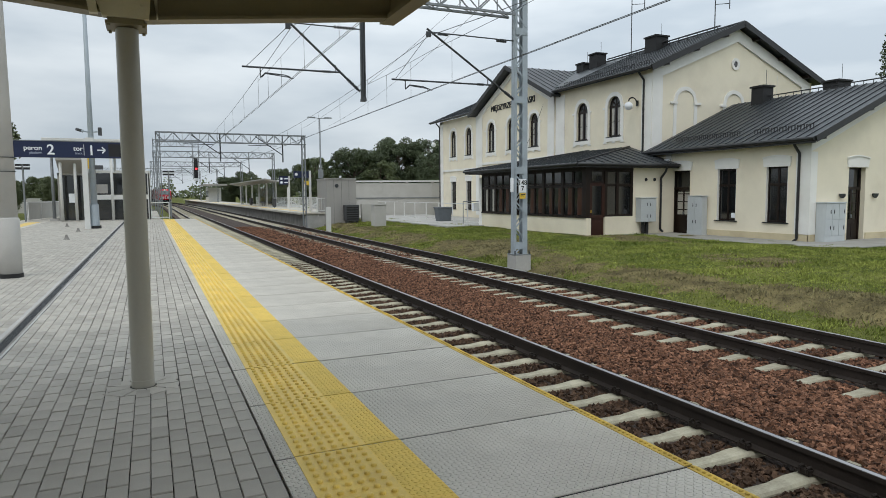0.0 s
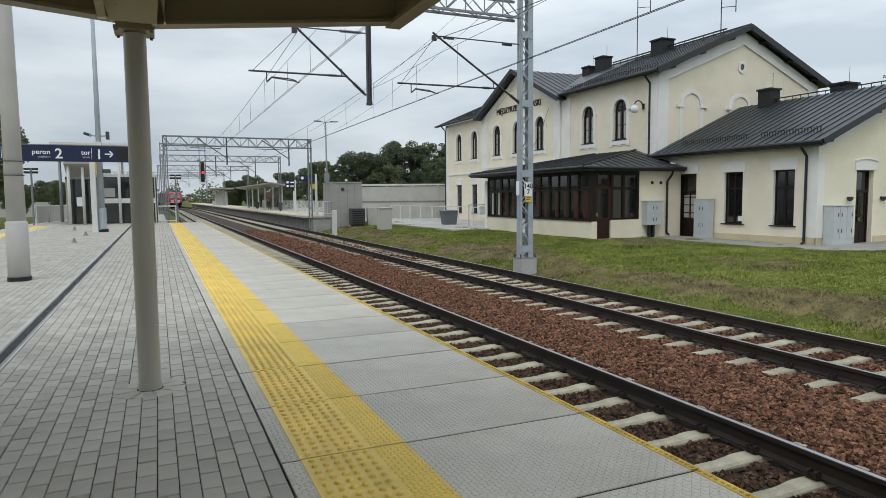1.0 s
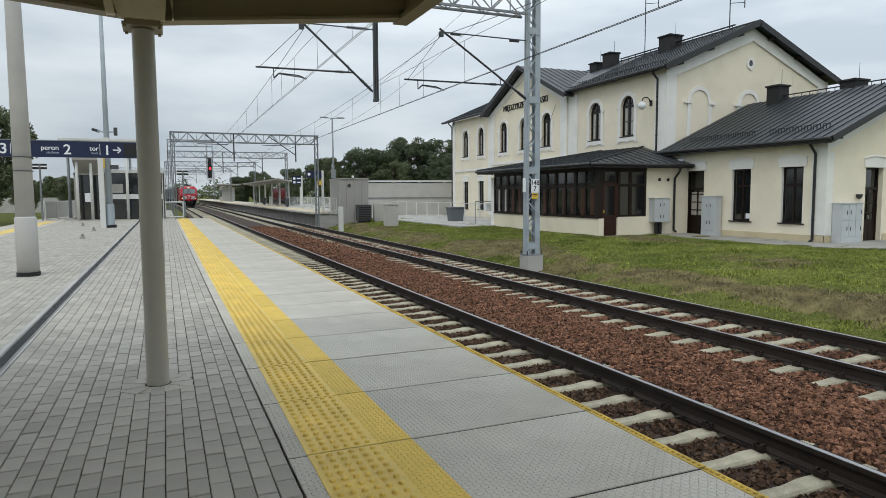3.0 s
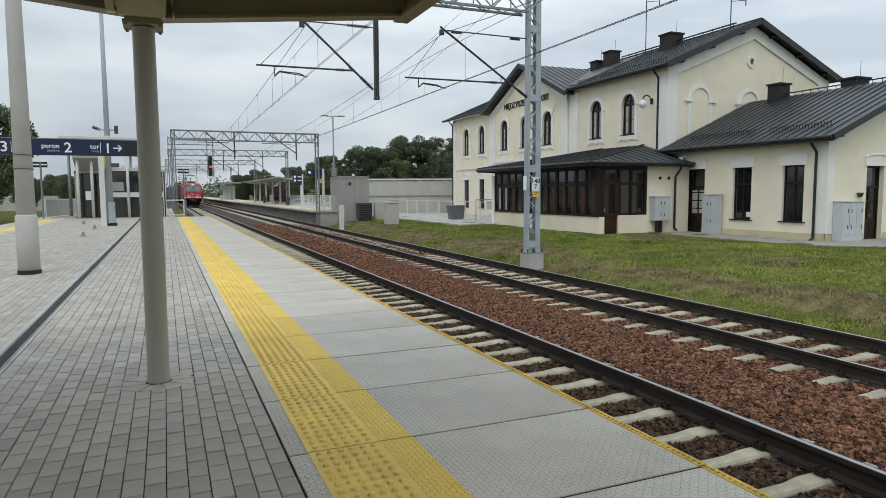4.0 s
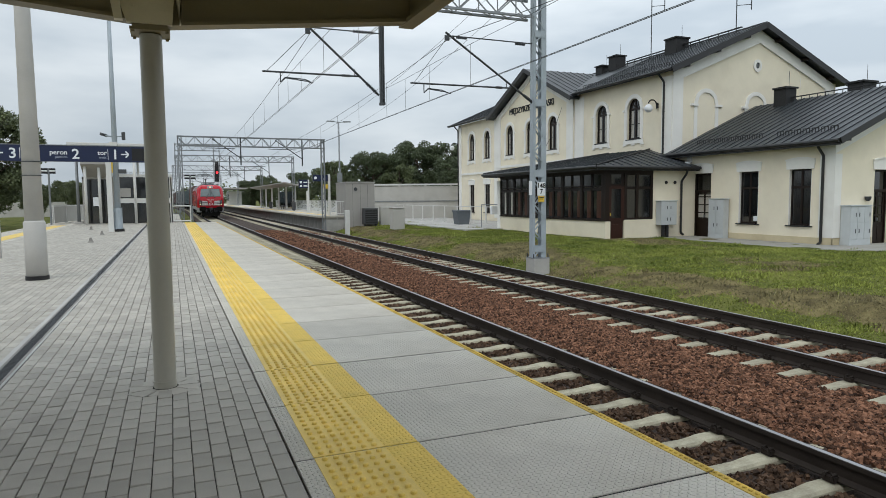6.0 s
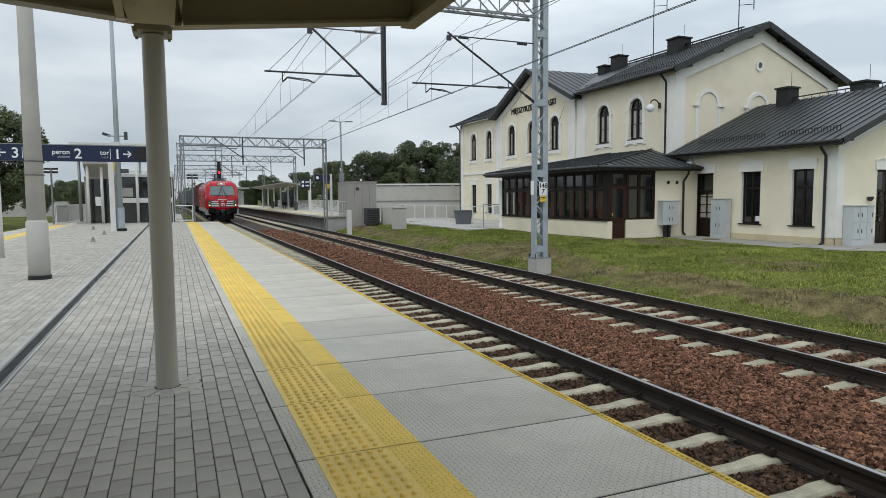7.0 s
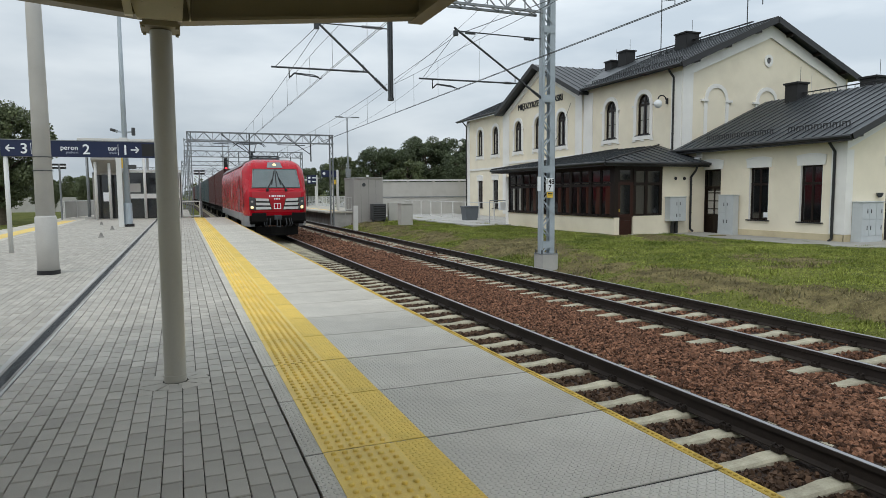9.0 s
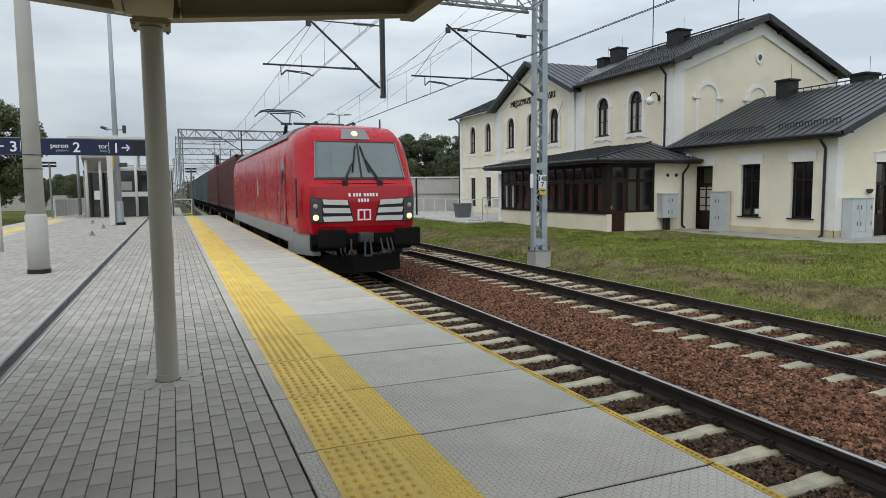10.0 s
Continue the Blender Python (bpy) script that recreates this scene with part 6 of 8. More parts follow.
    for y, z in ((3.6, 3.9), (5.6, 4.00), (8.2, 3.95), (10.6, 4.00), (13.2, 3.90)):
        box(eq, -0.55, 0.55, y, y + 1.2, 3.78, z, 0.02)
    for y in (3.2, 4.6, 6.9, 9.6):
        for k in (-0.5, 0.5):
            for i in range(3):
                tube(eq, (k, y, 3.78 + i * 0.05), (k, y, 3.81 + i * 0.05), 0.06, n=8)
    for k in (-0.5, 0.5):
        tube(eq, (k, 3.2, 3.94), (k, 9.6, 3.94), 0.02, n=6)
    tube(eq, (0.9, 2.1, 3.66), (0.9, 2.1, 3.92), 0.022, n=6)
    part("roof_equipment", eq, M_DARKSTEEL, lo)
    part("front_pantograph", folded_pantograph(5.2), M_DARKSTEEL, lo)
    part("raised_pantograph", raised_pantograph(12.3), M_DARKSTEEL, lo)
    part("underframe", boxed(-1.2, 1.2, 2.2, 17.2, 0.7, 1.14), M_UNDER, lo)
    tk = bmesh.new()
    box(tk, -1.3, 1.3, 7.3, 11.7, 0.35, 0.86, 0.03)
    part("transformer_tank", tk, M_UNDER, lo)
    wheels(lo, (3.2, 5.8, 13.2, 15.8), 0.62)
    bogie(lo, 4.5)
    bogie(lo, 14.5)
    return lo


def folded_pantograph(y):
    bm = bmesh.new()
    tube(bm, (-0.3, y, 3.88), (0, y + 1.9, 3.96), 0.03, n=6)
    tube(bm, (0.3, y, 3.88), (0, y + 1.9, 3.96), 0.03, n=6)
    tube(bm, (0, y + 1.9, 3.96), (-0.4, y + 0.1, 4.06), 0.025, n=6)
    tube(bm, (0, y + 1.9, 3.96), (0.4, y + 0.1, 4.06), 0.025, n=6)
    tube(bm, (-0.75, y + 0.1, 4.08), (0.75, y + 0.1, 4.08), 0.035, n=6)
    return bm


def raised_pantograph(y):
    bm = bmesh.new()
    box(bm, -0.5, 0.5, y - 0.4, y + 0.6, 3.8, 3.94)
    elbow = Vector((0, y - 1.1, 4.66))
    tube(bm, (0, y + 0.1, 3.92), elbow, 0.055, n=6)
    tube(bm, (0.12, y - 0.15, 3.92), elbow + Vector((0.05, 0.1, -0.06)), 0.022, n=6)
    box(bm, -0.2, 0.2, elbow.y - 0.05, elbow.y + 0.05, elbow.z - 0.04, elbow.z + 0.04)
    top = WIRE_1 - RAIL_Z - 0.03
    for s in (-1, 1):
        tube(bm, elbow + Vector((s * 0.12, 0, 0)), (s * 0.4, y + 0.35, top - 0.12), 0.028, n=6)
    for dy in (0.1, 0.6):
        tube(bm, (-0.55, y + dy, top - 0.02), (0.55, y + dy, top - 0.02), 0.028, n=6)
        for s in (-1, 1):
            tube(bm, (s * 0.55, y + dy, top - 0.02), (s * 0.78, y + dy, top - 0.08), 0.022, n=6)
            tube(bm, (s * 0.78, y + dy, top - 0.08), (s * 0.95, y + dy, top - 0.25), 0.02, n=6)
    for s in (-1, 1):
        tube(bm, (s * 0.45, y + 0.1, top - 0.08), (s * 0.45, y + 0.6, top - 0.08), 0.022, n=6)
    tube(bm, (-0.42, y + 0.35, top - 0.12), (0.42, y + 0.35, top - 0.12), 0.025, n=6)
    return bm


def wheels(parent, ys, r):
    out = []
    for y in ys:
        for s in (-1, 1):
            bm = lathe(bmesh.new(), [(r + 0.03, -0.02), (r + 0.03, 0.01), (r, 0.02), (r - 0.01, 0.13), (r - 0.09, 0.13), (r - 0.1, 0.08), (0.16, 0.06), (0.15, 0.16), (0.05, 0.17)], (0, 0, 0), 20)
            w = part("wheel", bm, M_UNDER, parent)
            w.matrix_basis = pose(s * 0.69, y, r, 0, s * 90, 0)
            out.append(w)
    return out


def container_wagon(material, label):
    """A flat wagon with one long corrugated container."""
    w = thing("container_wagon", label, "freight wagon", group="container wagons")
    L = 14.6
    fr = bmesh.new()
    for s in (-1, 1):
        box(fr, s * 1.0 - 0.1, s * 1.0 + 0.1, 0.5, L - 0.5, 0.72, 1.12)
    box(fr, -1.3, 1.3, 0.45, 0.7, 0.85, 1.18)
    box(fr, -1.3, 1.3, L - 0.7, L - 0.45, 0.85, 1.18)
    for i in range(6):
        y = 1.6 + i * 2.2
        box(fr, -1.3, 1.3, y, y + 0.18, 0.95, 1.13)
    part("flat_frame", fr, M_UNDER, w)
    c = bmesh.new()
    y0, y1, z0, z1 = 0.75, L - 0.75, 1.19, 3.9
    box(c, -1.18, 1.18, y0 + 0.06, y1 - 0.06, z0 + 0.1, z1 - 0.05)
    n = 44
    for s in (-1, 1):
        for i in range(n):
            a = y0 + 0.15 + (y1 - y0 - 0.3) * i / n
            box(c, s * 1.19 - 0.025, s * 1.19 + 0.025, a, a + 0.15, z0 + 0.16, z1 - 0.12)
        for z in (z0, z1 - 0.12):
            box(c, s * 1.17 - 0.05, s * 1.17 + 0.05, y0, y1, z, z + 0.14)
        for y in (y0, y1 - 0.14):
            box(c, s * 1.17 - 0.05, s * 1.17 + 0.05, y, y + 0.14, z0, z1 + 0.02)
    for z in (z0, z1 - 0.12):
        box(c, -1.2, 1.2, y0, y0 + 0.1, z, z + 0.14)
    for x in (-0.75, -0.3, 0.3, 0.75):
        tube(c, (x, y0 + 0.02, z0 + 0.1), (x, y0 + 0.02, z1 - 0.1), 0.025, n=6)
    part("container", c, material, w)
    wheels(w, (2.0, 3.8, L - 3.8, L - 2.0), 0.46)
    for s in (-1, 1):
        part("buffer", tube(bmesh.new(), (s * 0.875, 0.0, 1.06), (s * 0.875, 0.5, 1.06), 0.12, n=10), M_UNDER, w)
    return w


LOCO = locomotive()
WAGONS = []
for i, (mt, lb) in enumerate(((M_CONT_RED, "flat wagon with an oxide red shipping container"), (M_CONT_RED, "flat wagon with an oxide red shipping container"), (M_CONT_TEAL, "flat wagon with a teal grey shipping container"), (M_CONT_TEAL, "flat wagon with a teal grey shipping container"), (M_CONT_GREY, "flat wagon with a grey shipping container"), (M_CONT_TEAL, "flat wagon with a teal grey shipping container"), (M_CONT_GREY, "flat wagon with a grey shipping container"), (M_CONT_RED, "flat wagon with an oxide red shipping container"))):
    if i < 1 or mt is not WAGONS[-1][1]:
        ob = container_wagon(mt, lb)
    else:
        ob = copy_thing(WAGONS[-1][0], Matrix())
    WAGONS.append((ob, mt))


def train_front(t):
    """Place of the buffer face along the line, metres ahead of the camera; a steady 16 m/s."""
    return 174.2 - 16.0 * t


def motions():
    times = [0.0, 0.5, 1.0, 1.5, 2.0, 2.5, 3.0, 4.0, 5.0, 6.0, 7.0, 8.0, 9.0, 10.0]

    def rows(offset, length):
        out = []
        for t in times:
            y = train_front(t) + offset
            a, b = bend(y + 2), bend(y + length - 2)
            yaw = math.degrees(math.atan2(-(b - a), length - 4))
            out.append((t, pose(NEAR_C + bend(y), y, RAIL_Z, 0, 0, yaw)))
        return out
    walk(LOCO, rows(0.0, 18.0))
    for i, (w, _) in enumerate(WAGONS):
        walk(w, rows(18.3 + 14.7 * i, 14.6))
    for vehicle, r in [(LOCO, 0.62)] + [(w, 0.46) for w, _ in WAGONS[:1]]:
        for wh in [c for c in vehicle.children if c.name.startswith("wheel")]:
            base = wh.matrix_basis.copy()
            s = 1 if base.translation.x > 0 else -1
            spin = []
            steps = 300
            for k in range(steps + 1):
                t = 10.0 * k / steps
                ang = math.degrees(16.0 * t / r)
                spin.append((t, pose(base.translation.x, base.translation.y, base.translation.z) @ pose(0, 0, 0, ang, 0, 0) @ pose(0, 0, 0, 0, s * 90, 0)))
            walk(wh, spin)

# ---- platform canopy over the camera ----
def canopy():
    cn = thing("platform_canopy", "beige steel butterfly canopy on a round beige-grey column", "canopy")
    # unseen left wing and rear end are sized for the light they block
    zb = [(-3.6, 2.82), (-0.30, 2.548), (0.03, 2.522), (1.80, 2.714)]

    for y in (5.0, 1.2, -2.6):
        for (xa, za), (xb, zc) in zip(zb, zb[1:]):
            part("girder_web", prismed([(xa, za + 0.022), (xb, zc + 0.022), (xb, zc + 0.34), (xa, za + 0.34)], "y", y - 0.012, y + 0.012), M_CANOPY_SHADED, cn)
            part("girder_flange", prismed([(xa, za), (xb, zc), (xb, zc + 0.022), (xa, za + 0.022)], "y", y - 0.07, y + 0.07), M_CANOPY_SHADED, cn)
    for x, z in ((-3.6, 2.82), (1.80, 2.714)):
        f = bmesh.new()
        box(f, x - 0.012, x + 0.012, -2.7, 5.07, z + 0.02, z + 0.36)
        box(f, x - 0.06, x + 0.06, -2.7, 5.12, z - 0.012, z + 0.02)
        part("edge_fascia", f, M_CANOPY_SHADED, cn)
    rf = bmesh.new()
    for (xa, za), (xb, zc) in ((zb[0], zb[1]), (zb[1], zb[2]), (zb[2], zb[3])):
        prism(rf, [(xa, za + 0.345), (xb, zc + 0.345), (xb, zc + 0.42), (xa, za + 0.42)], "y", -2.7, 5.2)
    part("roof_sheet", rf, M_CANOPY_SHADED, cn)
    co = lathe(bmesh.new(), [(0.077, 0.001), (0.077, 0.05), (0.075, 0.051), (0.072, 2.46)], (-0.1, 5.0, 0), 28)
    c = part("column", co, M_COLUMN, cn, "round beige-grey steel column", smooth=True)
    c.data.set_sharp_from_angle(angle=radians(40))
    for y in (-2.6,):
        part("column", lathe(bmesh.new(), [(0.075, 0.001), (0.072, 2.5)], (-0.1, y, 0), 20), M_COLUMN, cn, smooth=True)
    fl = bmesh.new()
    box(fl, -0.225, 0.025, 4.87, 5.13, 2.468, 2.486)
    box(fl, -0.21, 0.01, 4.88, 5.12, 2.488, 2.521)
    for sx in (-0.205, 0.005):
        for sy in (4.89, 5.11):
            tube(fl, (sx, sy, 2.453), (sx, sy, 2.468), 0.012, n=6)
    part("head_plate", fl, M_CANOPY_SHADED, cn, "bolted head plate")
    cp = bmesh.new()
    prism(cp, [(-0.24, 2.508), (0.04, 2.508), (0.07, 2.84), (-0.34, 2.84)], "y", 4.86, 4.9)
    for x0, x1 in ((-0.36, -0.26), (0.045, 0.085)):
        prism(cp, [(x0 + 0.05, 2.508), (x1, 2.508), (x1 + (0.02 if x0 > 0 else -0.04), 2.84), (x0, 2.84)], "y", 4.8, 4.855)
    for x, z in ((-0.2, 2.62), (0.0, 2.6), (-0.22, 2.74), (0.02, 2.74)):
        tube(cp, (x, 4.845, z), (x, 4.86, z), 0.012, n=6)
    part("capital_plate", cp, M_CAPITAL_LIT, cn, "bolted beige capital plate")


canopy()


def concrete_pole(x, y, r0, r1, h, step, label, r_step):
    p = thing("concrete_pole", label, "pole")
    part("collar", tube(bmesh.new(), (x, y, 0.0), (x, y, 0.07), r_step + 0.012, n=24), M_BLACK, p, "black foot collar")
    part("sleeve", lathe(bmesh.new(), [(r_step, 0.0), (r_step, step - 0.03), (r_step - 0.02, step)], (x, y, 0), 24), M_SPUN, p, smooth=True)
    part("shaft", lathe(bmesh.new(), [(r0, 0.02), (r1, h)], (x, y, 0), 24), M_SPUN, p, "pale spun concrete shaft", smooth=True)
    for z in (1.75, 1.98):
        part("band", tube(bmesh.new(), (x, y, z), (x, y, z + 0.012), r0 - 0.0 + 0.004, n=24), M_DARKSTEEL, p)
    return p


concrete_pole(-2.165, 12.8, 0.152, 0.085, 8.5, 1.0, "pale spun concrete lamp pole with a thicker sleeve", 0.166)


def steel_pole():
    p = thing("camera_pole", "grey tapered steel pole with small cameras", "pole")
    x, y = -2.14, 30.8
    part("collar", tube(bmesh.new(), (x + 0.04, y, 0.0), (x + 0.04, y, 0.12), 0.19, n=16), M_BLACK, p)
    part("sleeve", tube(bmesh.new(), (x, y, 0.1), (x, y, 1.0), 0.17, n=16), M_MASTGREY, p)
    part("shaft", tube(bmesh.new(), (x, y, 0.1), (x, y, 11.0), 0.13, 0.06, n=16), M_MASTGREY, p, smooth=True)
    part("clamp_box", boxed(x - 0.2, x + 0.1, y - 0.15, y + 0.15, 3.55, 3.75), M_WHITEPOST, p)
    for s, dx in ((-1, 0.34), (1, 0.36)):
        a = part("camera_arm", tube(bmesh.new(), (x, y, 3.98), (x + s * dx, y, 4.02), 0.03, n=8), M_MASTGREY, p)
        if s < 0:
            part("camera", tube(bmesh.new(), (x - 0.5, y - 0.1, 4.08), (x - 0.28, y + 0.1, 4.02), 0.06, n=10), M_DARKGREY, a)
        else:
            part("floodlight", boxed(x + 0.28, x + 0.42, y - 0.1, y + 0.05, 3.85, 4.18, 0.02), M_DARKGREY, a)
    part("white_post", boxed(x - 0.36, x - 0.16, y - 0.25, y - 0.08, 0.0, 2.9), M_WHITEPOST, p, "white square post")
    b = part("small_box", boxed(x + 0.1, x + 0.4, y - 0.1, y + 0.1, 2.45, 2.62), M_DARKGREY, p)


steel_pole()


def direction_sign():
    y = 18.0
    s = thing("direction_sign", "long navy platform sign with white lettering on white posts", "sign", pose(0, y, 0))
    part("board", boxed(-3.86, -0.28, -0.06, 0.06, 2.26, 2.64, 0.006), M_SIGN_BLUE, s)
    part("top_rail", boxed(-3.86, -0.28, -0.065, 0.065, 2.642, 2.66), M_GALV, s)
    for x in (-3.78, -0.36):
        part("post", tube(bmesh.new(), (x, 0.0, 0.0), (x, 0.0, 2.26), 0.05, n=14), M_WHITEPOST, s, "white steel post", smooth=True)
    up = Euler((radians(90), 0, 0)).to_matrix().to_4x4()
    for txt, size, x, z in (("3", 0.33, -3.47, 2.335), ("peron", 0.155, -2.645, 2.43), ("2", 0.33, -2.18, 2.335), ("tor", 0.155, -1.63, 2.43), ("1", 0.33, -1.33, 2.335)):
        lettering("lettering", txt, size, M_SIGN_WHITE, s, Matrix.Translation((x, -0.064, z)) @ up, 0.004, "LEFT", 0.005 if size > 0.2 else 0.002)
    for txt, x in (("platform", -2.53), ("track", -1.6)):
        lettering("lettering", txt, 0.075, M_SIGN_FAINT, s, Matrix.Translation((x, -0.064, 2.345)) @ up, 0.004, "LEFT", 0.001)
    dv = bmesh.new()
    box(dv, -3.25, -3.24, -0.064, -0.061, 2.32, 2.58)
    box(dv, -1.41, -1.40, -0.064, -0.061, 2.32, 2.58)
    part("divider", dv, M_SIGN_WHITE, s)
    for x, d in ((-3.66, -1), (-1.04, 1)):
        ar = bmesh.new()
        box(ar, x - 0.085, x + 0.085, -0.064, -0.061, 2.435, 2.465)
        for k in (-1, 1):
            bar(ar, (x + d * 0.09, -0.0625, 2.45), (x + d * 0.02, -0.0625, 2.45 + k * 0.075), 0.03, 0.003, (0, 1, 0))
        part("arrow", ar, M_SIGN_WHITE, s)
    part("display_field", boxed(-0.88, -0.6, -0.066, -0.061, 2.3, 2.6), M_BLACK, s, "dark display field")


direction_sign()


def stair_shelter():
    """Covered head of the stairs at the end of the platform."""
    s = thing("stair_shelter", "grey stair shelter with dark glazing under a raised white canopy", "shelter", pose(0, 40.5, 0))
    part("canopy_roof", boxed(-5.1, -0.5, -0.4, 4.6, 4.3, 4.44, 0.02), M_WHITEPOST, s, "thin white canopy roof")
    for x, y in ((-4.33, -0.1), (-3.66, 0.0), (-1.88, -0.2), (-4.33, 4.2), (-1.88, 4.2), (-3.2, 2.0)):
        part("post", tube(bmesh.new(), (x, y, 0.0), (x, y, 4.3), 0.075, n=12), M_WHITEPOST, s, smooth=True)
    fr = bmesh.new()
    box(fr, -2.9, 0.05, 0.6, 4.8, 2.62, 2.78)
    for x in (-2.85, -1.0, -0.05):
        box(fr, x - 0.06, x + 0.06, 0.6, 0.75, 0.0, 2.62)
    box(fr, -0.06, 0.04, 0.6, 4.8, 0.0, 2.62)
    box(fr, -2.9, 0.0, 0.61, 0.7, 1.15, 1.42)
    part("frame", fr, M_WHITEPOST, s, "pale grey steel frame")
    for x0, x1 in ((-2.79, -1.06), (-0.94, -0.11)):
        for z0, z1 in ((0.02, 1.15), (1.42, 2.62)):
            part("pane", boxed(x0, x1, 0.66, 0.69, z0, z1), M_PANE, s, "dark glass")
    part("poster", boxed(-2.75, -2.15, 0.62, 0.65, 1.5, 2.0), M_GREY_SHED, s)
    box_b = bmesh.new()
    box(box_b, -4.6, -2.95, 0.9, 1.0, 2.5, 2.62)
    box(box_b, -3.28, -2.95, 0.85, 1.3, 0.0, 2.5)
    box(box_b, -4.6, -4.5, 0.9, 3.5, 0.0, 2.62)
    part("door_frame", box_b, M_GREY_SHED, s)
    part("glass_door", boxed(-4.48, -3.3, 1.0, 1.03, 0.03, 2.5), M_PANE, s, "dark glass door")
    part("notice", boxed(-4.1, -3.75, 0.97, 0.995, 1.0, 1.5), M_SIGN_WHITE, s)
    part("stair_cover", prismed([(0.9, 2.62), (0.9, 2.75), (-0.4, 3.4), (-0.4, 3.28)], "x", -4.5, -3.3), M_GREY_SHED, s)
    part("yellow_notice", boxed(-3.25, -2.75, 0.2, 0.25, 2.85, 3.45), M_SIGN_YELLOW, s, "pale yellow notice board")


stair_shelter()


def barrier_gate():
    g = thing("barrier_gate", "white tubular steel gate at the platform end", "gate", pose(0, 41.2, 0))
    for x in (0.0, 0.98):
        part("post", tube(bmesh.new(), (x, 0, 0), (x, 0, 0.98), 0.035, n=10), M_WHITEPOST, g)
    for z in (0.08, 0.95):
        part("rail", tube(bmesh.new(), (0.0, 0, z), (0.98, 0, z), 0.035, n=10), M_WHITEPOST, g)
    for x in (-0.12, 1.1):
        part("side_post", tube(bmesh.new(), (x, 0.05, 0), (x, 0.05, 0.95), 0.03, n=8), M_GALV, g)


barrier_gate()


def twin_board(x, y, z, label):
    b = thing("twin_board_marker", label, "railway marker", pose(x, y, 0), group="twin board markers")
    part("post", tube(bmesh.new(), (0, 0, 0.0), (0, 0, z), 0.05, n=8), M_GALV, b)
    for s in (-1, 1):
        p = part("board", boxed(s * 0.19 - 0.15, s * 0.19 + 0.15, -0.06, -0.02, z - 0.3, z, 0.01), M_BLACK, b)
        part("white_band", boxed(s * 0.19 - 0.145, s * 0.19 + 0.145, -0.066, -0.061, z - 0.18, z - 0.11), M_SIGN_WHITE, p)


twin_board(1.15, 46.0, 2.95, "black and white twin board marker on a thin post")
twin_board(-6.2, 41.5, 3.1, "black and white twin board marker beside the far platform edge")


def thin_post(x, y, z0, z1, r, label, base=True):
    p = thing("steel_post", label, "post")
    part("shaft", tube(bmesh.new(), (x, y, z0), (x, y, z1), r, r * 0.8, n=10), M_GALV, p, smooth=True)
    part("foot", boxed(x - 0.22, x + 0.22, y - 0.22, y + 0.22, z0 - 0.3, z0 + 0.12), M_CONCRETE, p)


thin_post(-4.9, 42.0, 0.0, 4.0, 0.09, "thin grey steel post near the shelter")
thin_post(-9.6, 34.5, -1.2, 3.5, 0.07, "thin twin post beside the far track")
thin_post(-9.35, 34.5, -1.2, 3.5, 0.07, "thin twin post beside the far track")


def low_panel():
    p = thing("low_screen", "low white screen beside the far platform edge", "screen", pose(-6.3, 42.9, 0, 0, 0, 82))
    part("panel", boxed(0.0, 7.0, -0.03, 0.03, 0.05, 0.98, 0.01), M_NOISEWALL, p)
    part("cap", boxed(-0.03, 7.03, -0.05, 0.05, 0.98, 1.05), M_WHITEPOST, p)
    for i in range(4):
        part("post", boxed(i * 2.3, i * 2.3 + 0.08, -0.05, 0.05, 0.0, 0.98), M_WHITEPOST, p)


low_panel()
for i, (x, y) in enumerate(((-2.42, 23.2), (-2.52, 27.9), (-0.62, 22.3), (-3.4, 33.0))):
    b = thing("paving_marker", "small grey stub standing on the paving", "marker", pose(x, y, 0), group="paving stubs")
    part("stub", lathe(bmesh.new(), [(0.10, 0.0), (0.06, 0.05), (0.03, 0.16)], (0, 0, 0), 8), M_CONCRETE_DARK, b)


def signal_bracket():
    s = thing("signal_bracket", "steel signal bracket over the track with a red colour-light signal", "railway signal")
    y = 95.0
    lg = bmesh.new()
    for dx in (-0.3, 0.3):
        bar(lg, (0.9 + dx, y, -1.2), (0.9 + dx, y, 8.9), 0.1, 0.1, (0, 1, 0))
    for i in range(14):
        k = 1 if i % 2 else -1
        bar(lg, (0.9 - k * 0.3, y, -1 + i * 0.7), (0.9 + k * 0.3, y, -0.3 + i * 0.7), 0.05, 0.03, (0, 1, 0))
    part("leg", lg, M_GALV, s)
    truss_beam(s, 0.6, 6.4, y, 7.9, 8.75, 0.6, 0.7)
    hd = bmesh.new()
    for dx in (-0.38, 0.38):
        tube(hd, (5.85 + dx, y, 3.6), (5.85 + dx, y, 8.8), 0.06, n=6)
    part("hanger", hd, M_GALV, s)
    head = part("signal_head", boxed(5.6, 6.1, y - 0.15, y + 0.1, 3.3, 6.4, 0.05), M_BLACK, s, "black signal head")
    for i in range(5):
        z = 6.05 - i * 0.55
        hood = bmesh.new()
        tube(hood, (5.85, y - 0.3, z + 0.02), (5.85, y - 0.15, z + 0.02), 0.17, n=10)
        part("hood", hood, M_BLACK, head)
    ln = tube(bmesh.new(), (5.85, y - 0.32, 4.95), (5.85, y - 0.3, 4.95), 0.16, n=12)
    part("red_lens", ln, M_SIGNAL_RED, head, "lit red lens")
    part("lower_plate", boxed(5.55, 6.15, y - 0.17, y - 0.151, 3.35, 3.7), M_SIGN_WHITE, head)


signal_bracket()


